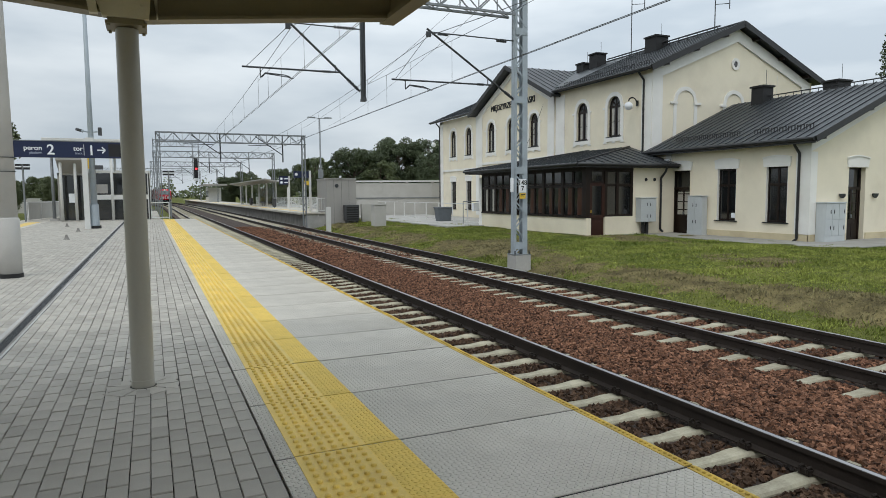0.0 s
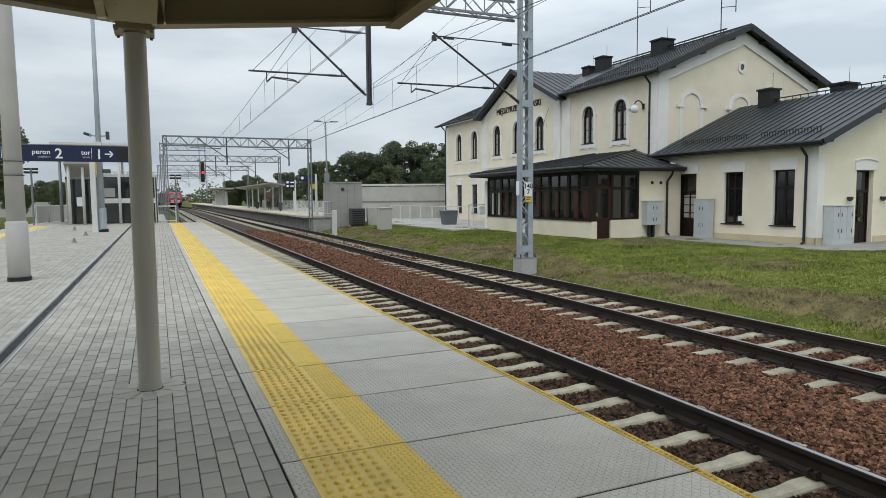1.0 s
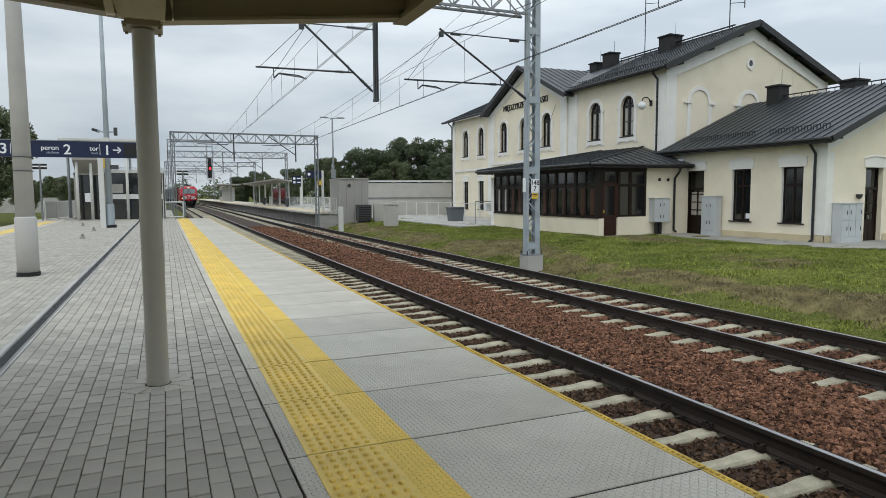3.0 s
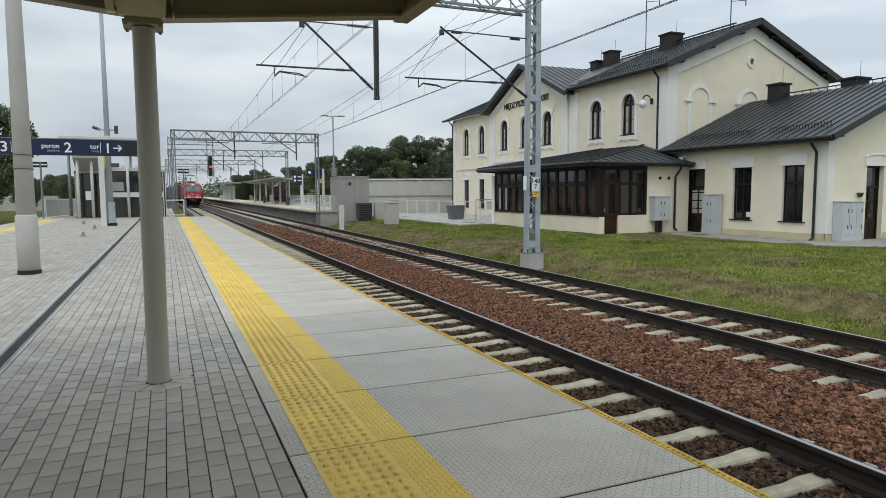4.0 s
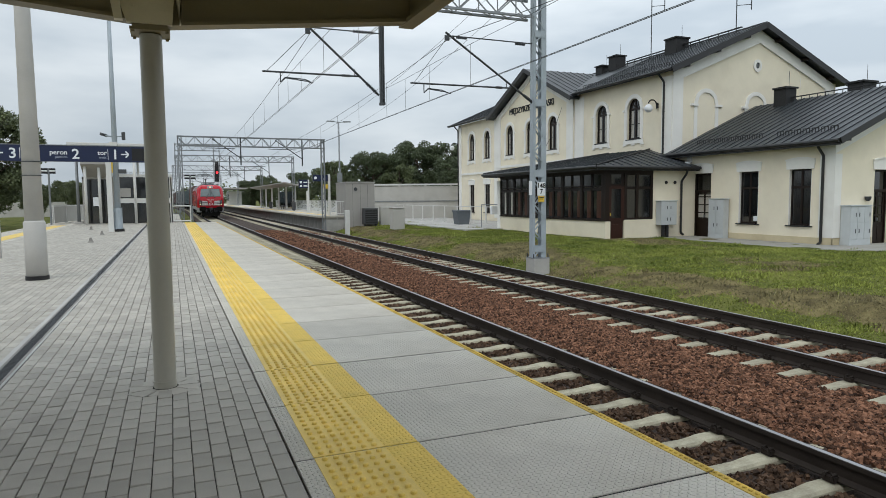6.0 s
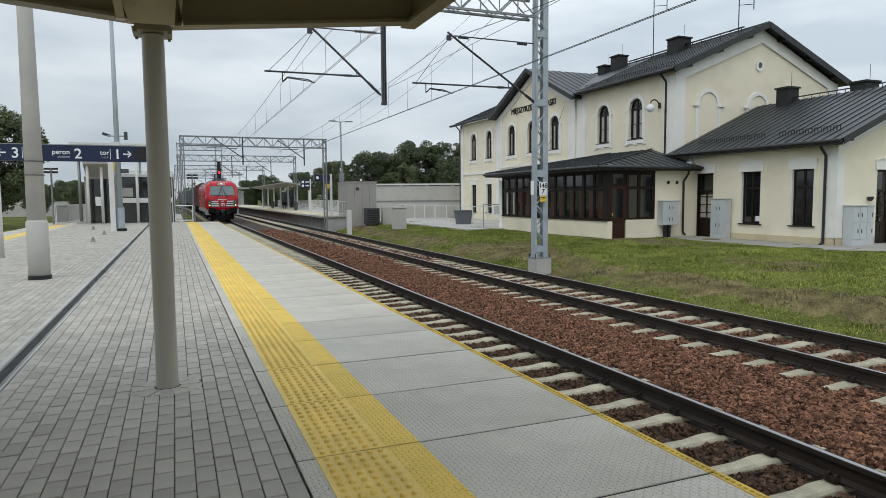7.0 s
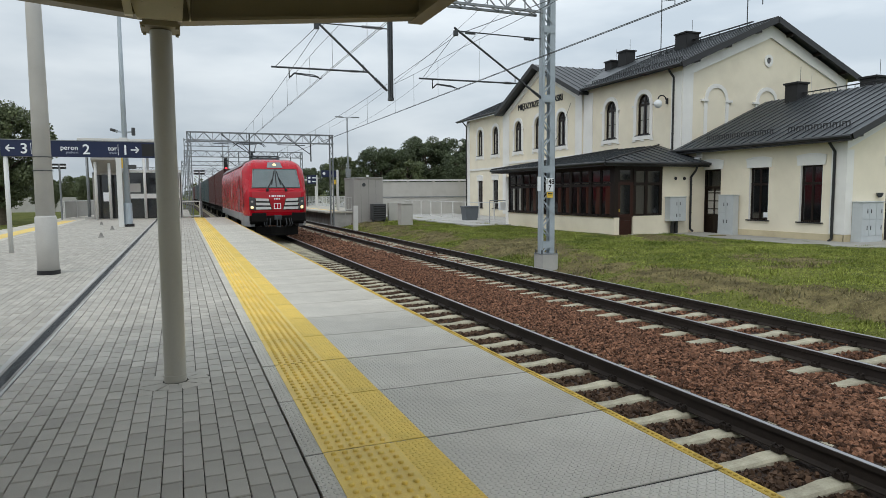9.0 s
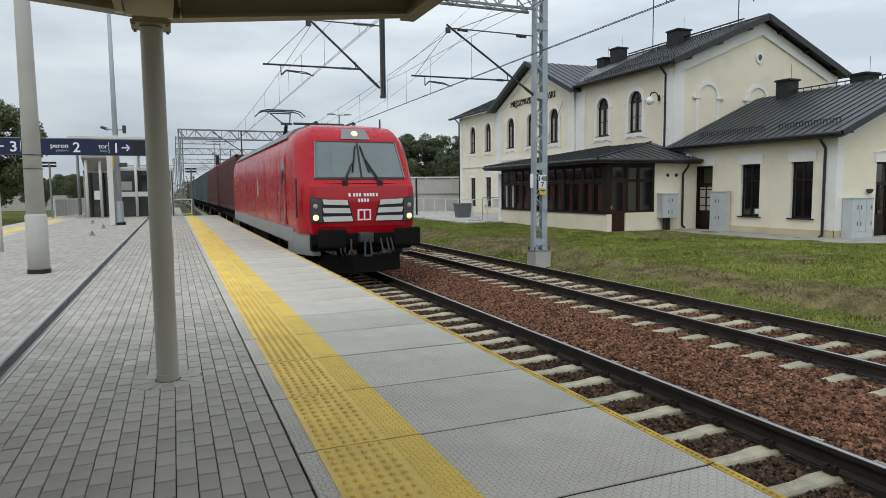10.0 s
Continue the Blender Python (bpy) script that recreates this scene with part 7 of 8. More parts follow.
# ---- second platform and what stands round its end ----
def platform_two():
    p = thing("platform_2", "low concrete side platform with pale edge slabs and railing", "platform", kind="structure")
    x0, x1, y0, y1 = FAR_C + 1.72, FAR_C + 6.2, 49.0, 235.0
    part("deck", boxed(x0 - 0.02, x1, y0, y1, -0.14, 0.0, 0.01), M_SLAB, p, "pale concrete deck")
    part("end_wall", boxed(x0 + 0.55, x1 - 0.05, y0 + 0.12, y0 + 0.3, -1.4, -0.14), M_CONCRETE, p)
    # darker concrete here stands in for the shade below the deck overhang
    part("face_wall", boxed(x0 + 0.55, x0 + 0.8, y0 + 0.3, y1, -1.4, -0.14), M_CONCRETE_DARK, p)
    part("tactile_strip", boxed(x0 + 0.9, x0 + 1.3, y0 + 1.5, y1, 0.0, 0.006), M_YELLOW, p, "yellow tactile strip")


platform_two()


def railing(name, label, x0, y0, x1, y1, z0, h, gap, infill=True, material=None, drop=0.0):
    """Posts, a top and bottom rail, and thin uprights."""
    material = material or M_WHITEPOST
    r = thing(name, label, "railing")
    a, b = Vector((x0, y0, z0)), Vector((x1, y1, z0 + drop))
    n = max(1, int((b - a).length / gap))
    for i in range(n + 1):
        p = a.lerp(b, i / n)
        part("post", boxed(p.x - 0.035, p.x + 0.035, p.y - 0.035, p.y + 0.035, p.z - 0.3, p.z + h), material, r)
    for z in (h - 0.03, 0.15):
        part("rail", bar(bmesh.new(), a + Vector((0, 0, z)), b + Vector((0, 0, z)), 0.05, 0.05), material, r)
    if infill:
        up = bmesh.new()
        k = int((b - a).length / 0.18)
        for i in range(k):
            p = a.lerp(b, (i + 0.5) / k)
            bar(up, p + Vector((0, 0, 0.15)), p + Vector((0, 0, h - 0.05)), 0.018, 0.018)
        part("uprights", up, material, r)
    return r


railing("platform_railing", "white steel railing along the back of the second platform", 14.4, 49.2, 14.4, 100.0, 0.0, 1.1, 2.0)
railing("platform_railing", "white steel railing across the platform end", 11.6, 49.15, 14.3, 49.15, 0.0, 1.1, 1.3)
yard = part("pavement_yard", boxed(16.6, 24.6, 36.5, 74.0, -0.9, -0.655), M_CONCRETE)
tagged(yard, "pale concrete yard beside the station building", "pavement", kind="structure")
railing("yard_fence", "pale mesh fence beside the station building", 20.1, 38.2, 20.1, 63.0, -0.78, 1.45, 2.45, False, M_WHITEPOST)


def platform_signs():
    s = thing("platform_sign", "navy platform sign on a white post", "sign", pose(11.15, 52.0, 0))
    part("board", boxed(-0.75, 0.55, -0.05, 0.05, 2.68, 3.2, 0.01), M_SIGN_BLUE, s)
    part("post", boxed(0.45, 0.62, -0.09, 0.09, 0.0, 3.25), M_WHITEPOST, s)
    part("pictogram", tube(bmesh.new(), (-0.55, -0.056, 2.95), (-0.55, -0.051, 2.95), 0.12, n=14), M_SIGN_WHITE, s)
    part("yellow_panel", boxed(0.1, 0.44, -0.04, 0.04, 2.1, 2.45), M_SIGN_YELLOW, s)
    t = thing("track_sign", "small navy track sign on a white post", "sign", pose(11.6, 62.0, 0))
    part("board", boxed(-0.55, 0.35, -0.05, 0.05, 2.3, 3.1, 0.01), M_SIGN_BLUE, t)
    part("post", boxed(0.3, 0.42, -0.06, 0.06, 0.0, 3.1), M_WHITEPOST, t)
    bb = bmesh.new()
    for z in (2.5, 2.85):
        box(bb, -0.45, -0.25, -0.056, -0.051, z - 0.1, z + 0.1)
        box(bb, -0.1, 0.25, -0.056, -0.051, z - 0.05, z + 0.05)
    part("text_bars", bb, M_SIGN_WHITE, t)
    for y in (66.0, 58.0):
        p = thing("white_post", "white square post on the second platform", "post", pose(12.6, y, 0), group="white platform posts")
        part("shaft", boxed(-0.08, 0.08, -0.08, 0.08, 0, 2.1 if y > 60 else 2.5), M_WHITEPOST, p)


platform_signs()


def far_canopy(x0, x1, y0, y1, z):
    c = thing("platform_shelter", "flat grey platform canopy on slim posts", "canopy", group="platform shelters")
    prof = [(x0, z + 0.28), (x0, z + 0.4), ((x0 + x1) / 2, z + 0.12), (x1, z + 0.4), (x1, z + 0.28), ((x0 + x1) / 2, z)]
    part("roof", prismed(prof, "y", y0, y1), M_GREY_SHED, c, "grey butterfly roof")
    n = 6
    for i in range(n):
        y = y0 + 2 + (y1 - y0 - 4) * i / (n - 1)
        part("post", boxed((x0 + x1) / 2 - 0.09, (x0 + x1) / 2 + 0.09, y - 0.09, y + 0.09, 0.0, z + 0.1), M_WHITEPOST, c)
    part("back_screen", boxed(x1 - 1.0, x1 - 0.95, y0 + 6, y0 + 18, 0.1, 2.2), M_PANE, c)
    b = bmesh.new()
    box(b, (x0 + x1) / 2 - 0.3, (x0 + x1) / 2 + 0.3, y0 + 9, y0 + 11, 0.4, 0.48)
    box(b, (x0 + x1) / 2 - 0.25, (x0 + x1) / 2 - 0.15, y0 + 9.2, y0 + 9.3, 0.0, 0.4)
    box(b, (x0 + x1) / 2 - 0.25, (x0 + x1) / 2 - 0.15, y0 + 10.7, y0 + 10.8, 0.0, 0.4)
    part("bench", b, M_DARKGREY, c)


far_canopy(11.5, 14.4, 73.0, 108.0, 2.75)


def waiting_room():
    w = thing("platform_kiosk", "white and dark kiosk far along the second platform", "kiosk", pose(12.9, 150, 0))
    part("wall", boxed(-1.3, 1.3, 0, 8, 0, 3.0), M_WHITEPOST, w)
    part("roof", boxed(-2.6, 2.0, -6, 9, 3.4, 3.7), M_GREY_SHED, w)
    for i in range(3):
        part("window", boxed(-1.33, -1.301, 0.6 + i * 2.5, 2.4 + i * 2.5, 1.0, 2.4), M_PANE, w)


waiting_room()


def bin_at(x, y, label):
    b = thing("litter_bin", label, "litter bin", pose(x, y, 0), group="litter bins")
    part("body", lathe(bmesh.new(), [(0.2, 0.1), (0.24, 0.9), (0.22, 0.95)], (0, 0, 0), 12), M_DARKGREY, b)
    part("foot", boxed(-0.05, 0.05, -0.05, 0.05, 0, 0.12), M_DARKGREY, b)


bin_at(12.0, 70.5, "dark litter bin on the second platform")
bin_at(12.0, 88.0, "dark litter bin on the second platform")


def street_lamp():
    s = thing("street_lamp", "tall grey street lamp with two short arms", "street lamp", pose(17.9, 74, -1.0))
    part("mast", tube(bmesh.new(), (0, 0, 0), (0, 0, 11.0), 0.14, 0.07, n=12), M_GALV, s, smooth=True)
    for d in (-1, 1):
        a = part("arm", tube(bmesh.new(), (0, 0, 10.95), (d * 0.7, 0, 11.02), 0.04, n=8), M_GALV, s)
        part("lamp_head", prismed([(d * 0.55, 10.95), (d * 1.4, 11.0), (d * 1.35, 11.1), (d * 0.55, 11.1)], "y", -0.12, 0.12), M_GALV, a)
    part("control_box", boxed(-0.25, 0.25, -0.2, 0.2, 4.2, 5.2), M_GALV, s)


street_lamp()


def relay_cabin():
    c = thing("relay_cabin", "plain grey relay cabin with a flat roof", "cabin", pose(12.14, 48.5, -1.0))
    part("wall", boxed(0, 2.28, 0, 3.0, 0.0, 3.46, 0.015), M_GREY_SHED, c, "grey panel wall")
    part("roof", boxed(-0.04, 2.32, -0.05, 3.05, 3.46, 3.56, 0.02), M_GREY_SHED, c)
    part("foundation", boxed(-0.1, 2.4, -0.1, 3.0, -0.4, 0.08), M_CONCRETE_DARK, c)
    v = part("vent", tube(bmesh.new(), (0.78, -0.05, 3.0), (0.78, 0.0, 3.0), 0.14, n=10), M_DARKSTEEL, c)
    part("lamp", tube(bmesh.new(), (1.05, -0.1, 3.6), (1.05, -0.1, 3.75), 0.09, n=10), M_SIGN_WHITE, c)
    seam = bmesh.new()
    for x in (0.55, 1.15, 1.72):
        box(seam, x, x + 0.012, -0.004, -0.0005, 0.1, 3.4)
    part("panel_joint", seam, M_DARKGREY, c)
    d = thing("heat_unit", "black ventilation unit beside the grey cabin", "ventilation unit", pose(13.35, 47.6, -1.0))
    part("body", boxed(0.0, 1.05, 0.0, 0.75, 0.35, 1.55, 0.03), M_DARKGREY, d)
    for k in range(6):
        part("louvre", boxed(0.06, 0.99, -0.015, -0.001, 0.45 + k * 0.17, 0.54 + k * 0.17), M_BLACK, d)
    for x in (0.08, 0.9):
        part("leg", boxed(x, x + 0.08, 0.1, 0.5, -0.4, 0.36), M_DARKSTEEL, d)
    w = thing("white_bollard", "white concrete bollard beside the track", "bollard", pose(11.15, 44.2, -1.25))
    part("shaft", boxed(-0.15, 0.15, -0.15, 0.15, 0.0, 1.75, 0.03), M_WHITEPOST, w)
    u = thing("junction_box", "white junction box on the grass bank", "utility box", pose(14.05, 42.0, -0.95))
    part("body", boxed(-0.42, 0.42, -0.35, 0.35, 0.0, 1.55, 0.03), M_NOISEWALL, u)
    part("lid", boxed(-0.46, 0.46, -0.4, 0.4, 1.55, 1.64, 0.03), M_NOISEWALL, u)
    part("door", boxed(-0.36, 0.36, -0.37, -0.351, 0.15, 1.45), M_NOISEWALL, u)
    k = thing("low_cabinet", "low white cabinet next to the grey cabin", "utility box", pose(15.3, 48.6, -1.0))
    part("body", boxed(-0.45, 0.45, -0.2, 0.2, 0.0, 1.6, 0.02), M_NOISEWALL, k)


relay_cabin()


def noise_barrier():
    n = thing("noise_barrier", "pale panelled noise barrier with capped top", "barrier", pose(15.6, 61.5, -1.0, 0, 0, -16))
    for i in range(8):
        part("panel", boxed(i * 2.5 + 0.1, i * 2.5 + 2.4, -0.06, 0.06, 0.0, 1.95), M_NOISEWALL, n)
        part("upper_panel", boxed(i * 2.5 + 0.1, i * 2.5 + 2.4, -0.04, 0.08, 2.0, 3.42), M_NOISEWALL, n)
        part("post", boxed(i * 2.5 - 0.1, i * 2.5 + 0.1, -0.1, 0.1, 0.0, 3.5), M_NOISEWALL, n)
    part("cap", boxed(-0.1, 20.1, -0.14, 0.14, 3.5, 3.66), M_WHITEPOST, n)
    part("mid_rail", boxed(-0.1, 20.1, -0.13, -0.101, 1.93, 2.02), M_GALV, n)


noise_barrier()


def wheelie_bin():
    b = thing("waste_container", "blue-grey wheeled waste container beside the fence", "waste container", pose(19.55, 43.6, -0.78))
    part("tub", prismed([(-0.42, 0.12), (0.42, 0.12), (0.55, 1.05), (-0.55, 1.05)], "y", -0.4, 0.4), M_BIN, b)
    part("lid", boxed(-0.6, 0.6, -0.45, 0.45, 1.05, 1.16, 0.04), M_BIN, b)
    for x in (-0.35, 0.35):
        for y in (-0.3, 0.3):
            part("wheel", tube(bmesh.new(), (x - 0.03, y, 0.08), (x + 0.03, y, 0.08), 0.08, n=12), M_BLACK, b)
    f = thing("notice_frame", "grey tubular frame with a white box by the porch", "frame", pose(19.6, 38.5, -0.78))
    fr = bmesh.new()
    for a, c in (((-0.9, 0, 0), (-0.9, 0, 1.6)), ((0.9, 0, 0), (0.9, 0, 1.6)), ((-0.9, 0, 1.6), (0.9, 0, 1.6)), ((-0.9, 0, 0.1), (0.9, 0, 0.1))):
        tube(fr, a, c, 0.025, n=6)
    part("tube_frame", fr, M_GALV, f)
    part("white_box", boxed(-0.1, 0.55, 0.05, 0.35, 0.95, 1.5, 0.03), M_SIGN_WHITE, f)


wheelie_bin()


# ---- trees and distance ----
def leaf_cloud(rng, clumps, per, size):
    """Small leaf quads gathered in clumps; clumps: (x, y, z, rx, rz)."""
    V, F = [], []
    k = 0
    for cx, cy, cz, rx, rz in clumps:
        p = rng.normal(0, 1, (per, 3))
        p /= np.linalg.norm(p, axis=1)[:, None] + 1e-9
        p *= (rng.uniform(0.35, 1.0, (per, 1))) ** 0.6
        p = p * (rx, rx, rz) + (cx, cy, cz)
        for q in p:
            a = rng.normal(0, 1, 3)
            a /= np.linalg.norm(a)
            b = np.cross(a, rng.normal(0, 1, 3))
            b /= np.linalg.norm(b) + 1e-9
            s = size * rng.uniform(0.6, 1.4)
            V += [q - a * s * 0.5, q + b * s * 0.35, q + a * s * 0.5, q - b * s * 0.35]
            F.append((k, k + 1, k + 2, k + 3))
            k += 4
    return np.array(V), F


def tree(label, h, r, seed, leaf, per, n_clumps, material, base=0.25):
    rng = np.random.default_rng(seed)
    t = thing("tree", label, "tree", group="trees")
    tr = bmesh.new()
    tube(tr, (0, 0, -0.5), (0.1, 0, h * 0.5), r * 0.09, r * 0.055, n=8)
    tube(tr, (0.1, 0, h * 0.5), (0, 0.1, h * 0.85), r * 0.055, r * 0.015, n=6)
    clumps = []
    for i in range(n_clumps):
        u = rng.uniform(0, 1)
        z = h * (base + (0.96 - base) * u)
        w = r * (0.35 + 0.65 * math.sin(math.pi * min(1.0, 0.18 + 0.82 * (1 - u)) ** 0.9)) * rng.uniform(0.45, 1.0)
        a = rng.uniform(0, 2 * math.pi)
        cx, cy = w * math.cos(a), w * math.sin(a)
        s = r * rng.uniform(0.16, 0.34)
        clumps.append((cx, cy, z, s, s * 0.8))
        if i % 3 == 0:
            tube(tr, (0, 0, z * 0.7), (cx * 0.85, cy * 0.85, z), r * 0.025, r * 0.008, n=5)
    part("trunk", tr, M_BARK, t)
    v, f = leaf_cloud(rng, clumps, per, leaf)
    raw_mesh("crown", v, f, material, t)
    return t


def planting():
    a = tree("leafy deciduous tree with a broad dark green crown", 13.0, 5.4, 11, 0.3, 400, 100, M_LEAF_DARK_HAZY, 0.08)
    a.matrix_basis = pose(52, 122, -1)
    b = tree("leafy deciduous tree with an uneven green crown", 11.0, 4.8, 12, 0.3, 380, 90, M_LEAF_DARK_HAZY, 0.08)
    b.matrix_basis = pose(36, 122, -1)
    c = tree("slender leafy tree with a ragged crown", 9.5, 3.8, 13, 0.3, 280, 50, M_LEAF_HAZY, 0.05)
    c.matrix_basis = pose(29.5, 126, -1)
    rnd = random.Random(4)
    for src, x, y, s in ((a, 46.0, 124, 1.02), (b, 42.0, 130, 1.0), (a, 58.5, 118, 1.06), (c, 25.0, 135, 0.55), (b, 31.5, 140, 0.8), (c, 40.0, 118, 0.9), (a, 63.0, 110, 1.0), (b, 50.0, 112, 0.9),
                         (c, 22.0, 160, 0.7), (b, 21.0, 200, 0.7), (a, 26.0, 200, 0.7), (b, 33.0, 180, 0.85)):
        o = copy_thing(src, pose(x, y, -1, 0, 0, rnd.uniform(0, 360)))
        o.scale = (s * rnd.uniform(0.95, 1.15), s, s)
    d = tree("tall leafy tree beyond the island platform", 10.6, 4.2, 21, 0.24, 340, 110, M_LEAF_HAZY, 0.2)
    d.matrix_basis = pose(-15.2, 70, -1.2)
    for x, y, s in ((-19.0, 74, 1.05), (-24.0, 80, 0.9), (-16.0, 96, 0.42), (-12.6, 112, 0.5), (-22.0, 100, 0.6), (-17.0, 130, 0.55), (-11.5, 150, 0.6), (-9.0, 185, 0.75), (-5.0, 230, 0.85), (-14, 210, 0.9)):
        o = copy_thing(d, pose(x, y, -1.2, 0, 0, rnd.uniform(0, 360)))
        o.scale = (s * 1.1, s * 1.1, s)


planting()


def spruce(x, y, h):
    """A conifer with drooping tiers behind the station."""
    rng = np.random.default_rng(8)
    t = thing("spruce_tree", "dark green spruce behind the station wing", "tree", pose(x, y, -1))
    part("trunk", tube(bmesh.new(), (0, 0, 0), (0, 0, h), 0.22, 0.02, n=8), M_BARK, t)
    clumps = []
    for i in range(60):
        u = i / 60
        z = h * (0.15 + 0.85 * u)
        w = 2.9 * (1 - u) + 0.15
        for k in range(3):
            a = rng.uniform(0, 6.283)
            q = rng.uniform(0.3, 1.0)
            clumps.append((w * q * math.cos(a), w * q * math.sin(a), z - 0.35 * q * w * 0.5, 0.38, 0.16))
    v, f = leaf_cloud(rng, clumps, 34, 0.16)
    raw_mesh("needles", v, f, M_LEAF_DARK_HAZY, t)


spruce(46.2, 28.6, 13.2)


def far_wood():
    """A continuous far wood along the horizon."""
    rng = np.random.default_rng(31)
    clumps = []
    for i in range(420):
        x = rng.uniform(-260, 420)
        y = 330 + 40 * math.sin(x * 0.02) + rng.uniform(-12, 25)
        if x > 90:
            y -= (x - 90) * 0.55
        h = rng.uniform(3.0, 9.5)
        clumps.append((x, y, h * 0.5, rng.uniform(3.5, 6.0), h * 0.62))
    v, f = leaf_cloud(rng, clumps, 60, 1.5)
    ob = raw_mesh("far_wood", v, f, M_LEAF_HAZY)
    tagged(ob, "distant green wood along the horizon", "wood", kind="stuff")


far_wood()


def parked_car(x, y, rz, material, label):
    """A small parked car: body with cabin, glass and wheels."""
    c = thing("parked_car", label, "car", pose(x, y, -0.95, 0, 0, rz), group="parked cars")
    prof = [(-2.1, 0.3), (-2.15, 0.65), (-1.9, 0.85), (-1.1, 0.95), (-0.5, 1.42), (0.9, 1.45), (1.7, 1.0), (2.1, 0.9), (2.15, 0.35)]
    part("body", prismed(prof, "x", -0.85, 0.85), material, c)
    part("side_glass", prismed([(-0.95, 0.98), (-0.45, 1.36), (0.85, 1.38), (1.45, 1.02)], "x", -0.86, 0.86), M_PANE, c)
    for yy in (-1.3, 1.3):
        for s in (-0.8, 0.8):
            part("wheel", tube(bmesh.new(), (s - 0.09, yy, 0.3), (s + 0.09, yy, 0.3), 0.31, n=14), M_BLACK, c)


parked_car(19.5, 78, 80, M_CARPAINT, "silver car parked behind the second platform")
parked_car(22.5, 84, 95, M_CARPAINT, "silver car parked behind the second platform")
parked_car(17.6, 92, 85, M_SIGN_WHITE, "white car parked behind the second platform")


def garden_wall():
    w = thing("garden_wall", "low pale wall beyond the far track", "wall")
    part("wall", boxed(-30, -9.5, 118, 118.3, -1.2, 1.1), M_NOISEWALL, w)


garden_wall()

paving_blocks(PLATFORM)


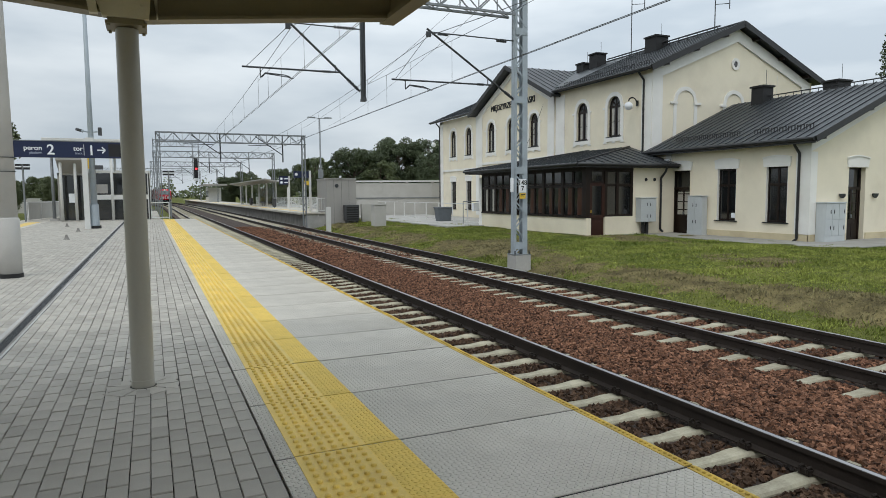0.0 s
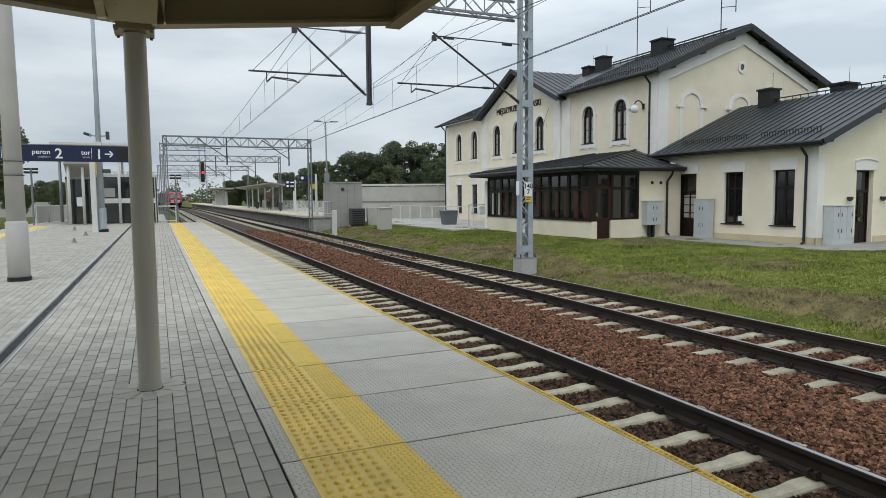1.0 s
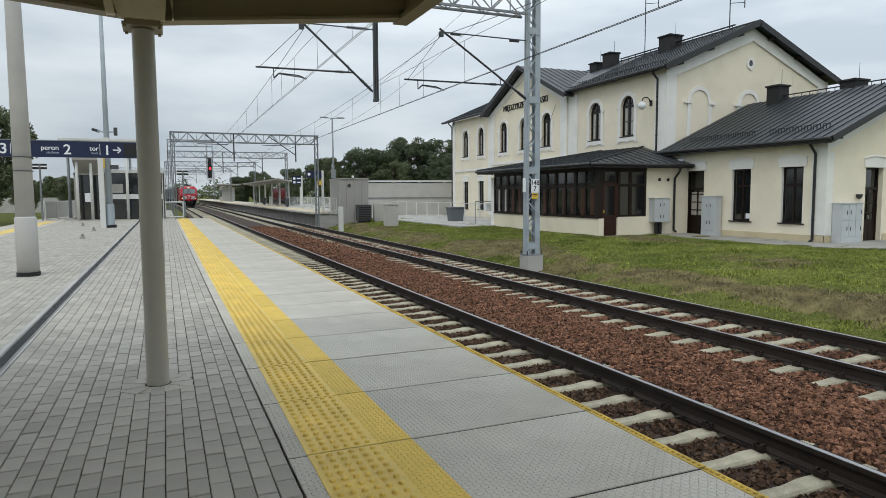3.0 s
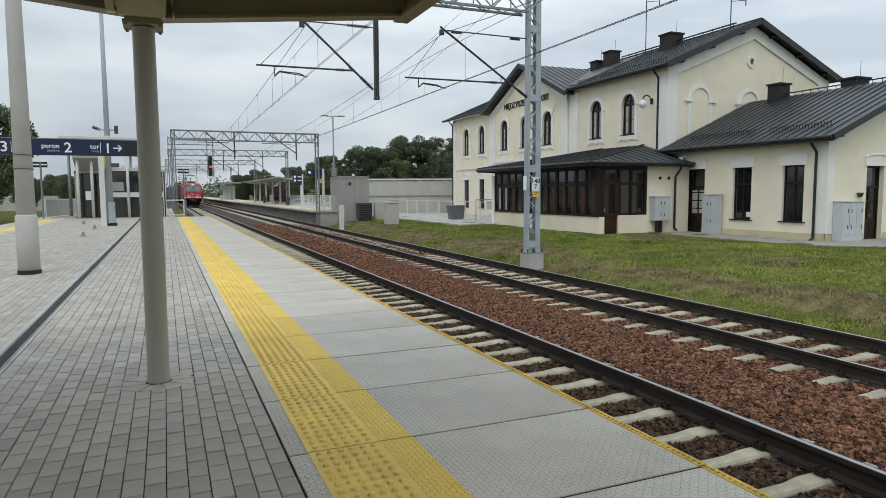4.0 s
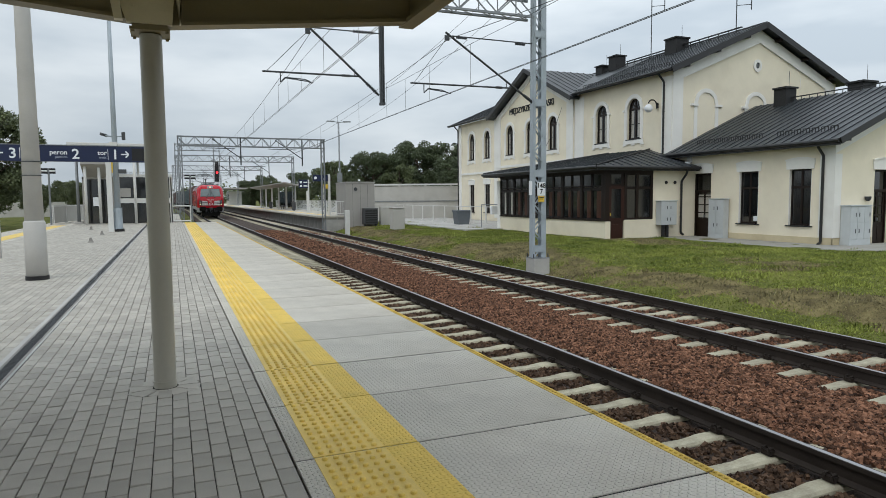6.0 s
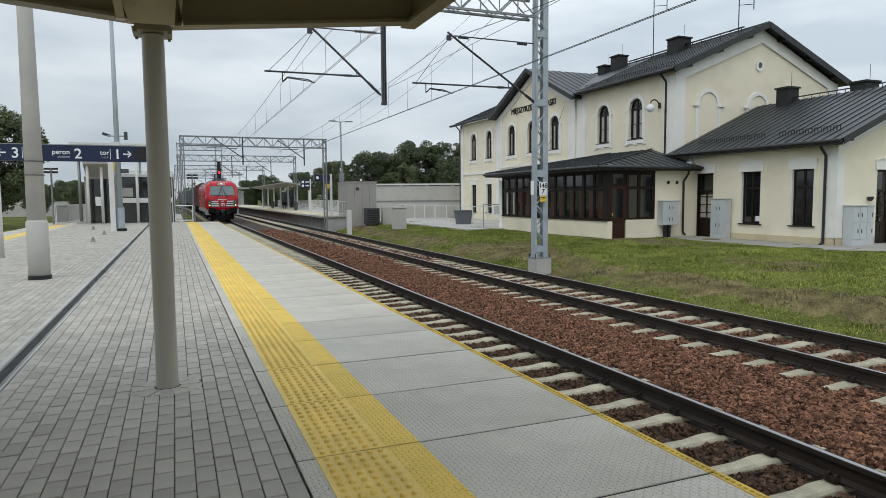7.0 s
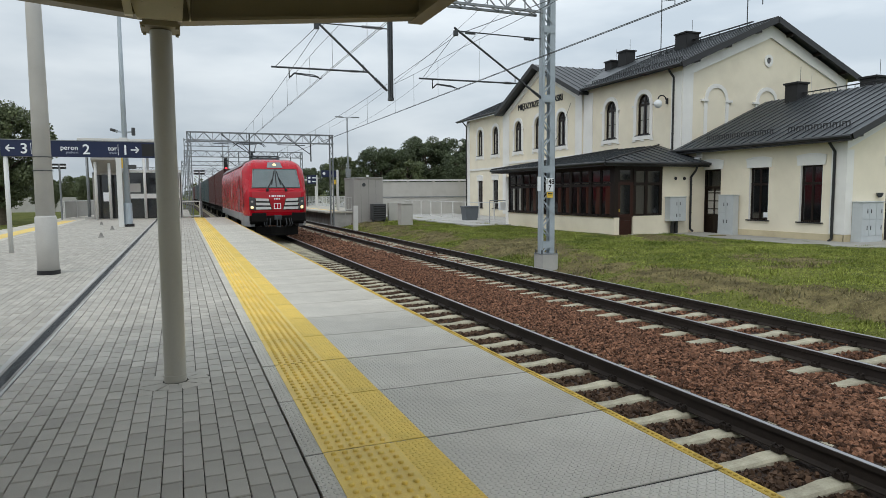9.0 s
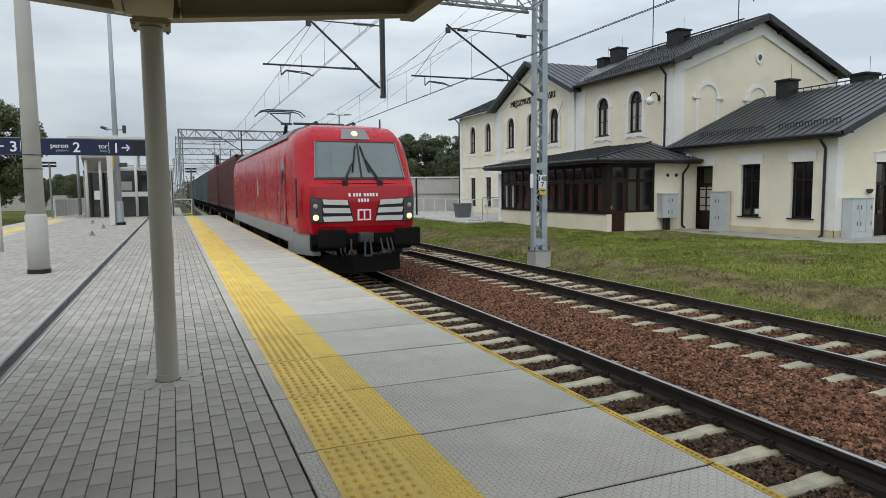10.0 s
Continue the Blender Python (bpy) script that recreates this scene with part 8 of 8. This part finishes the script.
# ---- loose stone and grass ----
def stone_layer():
    """Loose ballast stones lying between and beside the sleepers."""
    rng = np.random.default_rng(17)
    cube = np.array([(x, y, z) for z in (-1, 1) for y in (-1, 1) for x in (-1, 1)], float)
    quads = np.array([(0, 2, 3, 1), (4, 5, 7, 6), (0, 1, 5, 4), (2, 6, 7, 3), (0, 4, 6, 2), (1, 3, 7, 5)])

    def bed(x):
        return np.interp(x, [2.34, 2.7, 4.9, 5.4, 6.0, 6.5, 7.0, 7.3, 9.3, 9.75, 10.1, 10.7], [-1.02, -1.01, -1.0, -0.965, -0.935, -0.94, -0.985, -1.0, -1.01, -0.985, -1.02, -1.3])

    def scatter(name, n, x0, x1, y0, y1, size, material, keep=True):
        x, y = rng.uniform(x0, x1, n), y0 + (y1 - y0) * rng.uniform(0, 1, n) ** 1.35
        ok = x < 1.7 * y + 1.2
        for c, ph, pt, lo, hi in ((NEAR_C, 4.06, 0.59, 1.2, 1.3), (FAR_C, 4.72, 0.595, 1.32, 1.3)):
            d = np.abs((y - ph + pt / 2) % pt - pt / 2)
            ok &= ~((d < 0.12) & (x > c - lo) & (x < c + hi))
            ok &= ~(np.minimum(np.abs(x - c - 0.7535), np.abs(x - c + 0.7535)) < 0.1)
        x, y = x[ok], y[ok]
        n = len(x)
        s = size * rng.uniform(0.6, 1.35, n)
        v = cube[None] * rng.uniform(0.55, 1.15, (n, 8, 3))
        v[:, :, 2] *= 0.72
        q = rng.normal(0, 1, (n, 4))
        q /= np.linalg.norm(q, axis=1)[:, None]
        w, a, b, c = q.T
        R = np.stack([1 - 2 * (b * b + c * c), 2 * (a * b - c * w), 2 * (a * c + b * w), 2 * (a * b + c * w), 1 - 2 * (a * a + c * c), 2 * (b * c - a * w), 2 * (a * c - b * w), 2 * (b * c + a * w), 1 - 2 * (a * a + b * b)], -1).reshape(n, 3, 3)
        v = np.einsum("nij,nkj->nki", R, v) * s[:, None, None]
        v += np.stack([x, y, bed(x) + rng.uniform(-0.005, 0.022, n)], -1)[:, None]
        f = (quads[None] + (np.arange(n) * 8)[:, None, None]).reshape(-1, 4)
        ob = raw_mesh(name, v.reshape(-1, 3), f, material)
        tagged(ob, "loose red-brown crushed ballast stones", "ballast", kind="stuff")
    scatter("ballast_stones", 70000, 5.0, 7.6, 2.2, 24, 0.0205, M_STONE)
    scatter("ballast_stones_outer", 28000, 7.3, 10.5, 3.5, 26, 0.022, M_STONE)
    scatter("ballast_stones_inner", 36000, 2.42, 5.1, 1.2, 22, 0.020, M_STONE_DARK)
    scatter("ballast_stones_far", 16000, 5.0, 10.4, 22, 48, 0.04, M_STONE)


stone_layer()


def grass_layer():
    """Short tufts of green and dry blades on the bank in front of the station."""
    rng = np.random.default_rng(23)

    def blades(name, n, material, dry, tall):
        x = rng.uniform(10.35, 27.0, n)
        y = 4.0 + 48.0 * rng.uniform(0, 1, n) ** 1.5
        keep = []
        for i in range(n):
            a, b = x[i], y[i]
            if a > 1.72 * b + 1.0 or (a > 18.4 and b > 25.0) or (a > 22.1 and b > 16.8) or (a > 24 and b > 15.5):
                continue
            if (worn(a, b) + rng.normal(0, 0.16) > 0.42) == dry:
                keep.append(i)
        x, y = x[keep], y[keep]
        n = len(x)
        z = np.array([terrain(a, b) for a, b in zip(x, y)])
        lush = np.array([max(0.0, noise.noise(Vector((a * 0.9, b * 0.9, 3.0))) + 0.5 * noise.noise(Vector((a * 2.7, b * 2.7, 6.0)))) for a, b in zip(x, y)])
        h = tall * rng.uniform(0.4, 1.3, n) * (0.65 + 2.6 * lush)
        th = rng.uniform(0, 2 * math.pi, n)
        wd = rng.uniform(0.008, 0.02, n) * (1 + y / 40)
        dx, dy = np.cos(th) * wd, np.sin(th) * wd
        lx, ly = rng.normal(0, 0.5, n) * h, rng.normal(0, 0.5, n) * h
        v = np.stack([np.stack([x - dx, y - dy, z - 0.01], -1), np.stack([x + dx, y + dy, z - 0.01], -1), np.stack([x + lx, y + ly, z + h], -1)], 1).reshape(-1, 3)
        f = np.arange(3 * n).reshape(-1, 3)
        ob = raw_mesh(name, v, f, material)
        tagged(ob, "short rough grass on the bank" if not dry else "dry straw-coloured grass on the bank", "grass", kind="stuff")
    blades("green_grass", 360000, M_GRASS, False, 0.05)
    blades("dry_grass", 210000, M_STRAW, True, 0.045)


grass_layer()
motions()
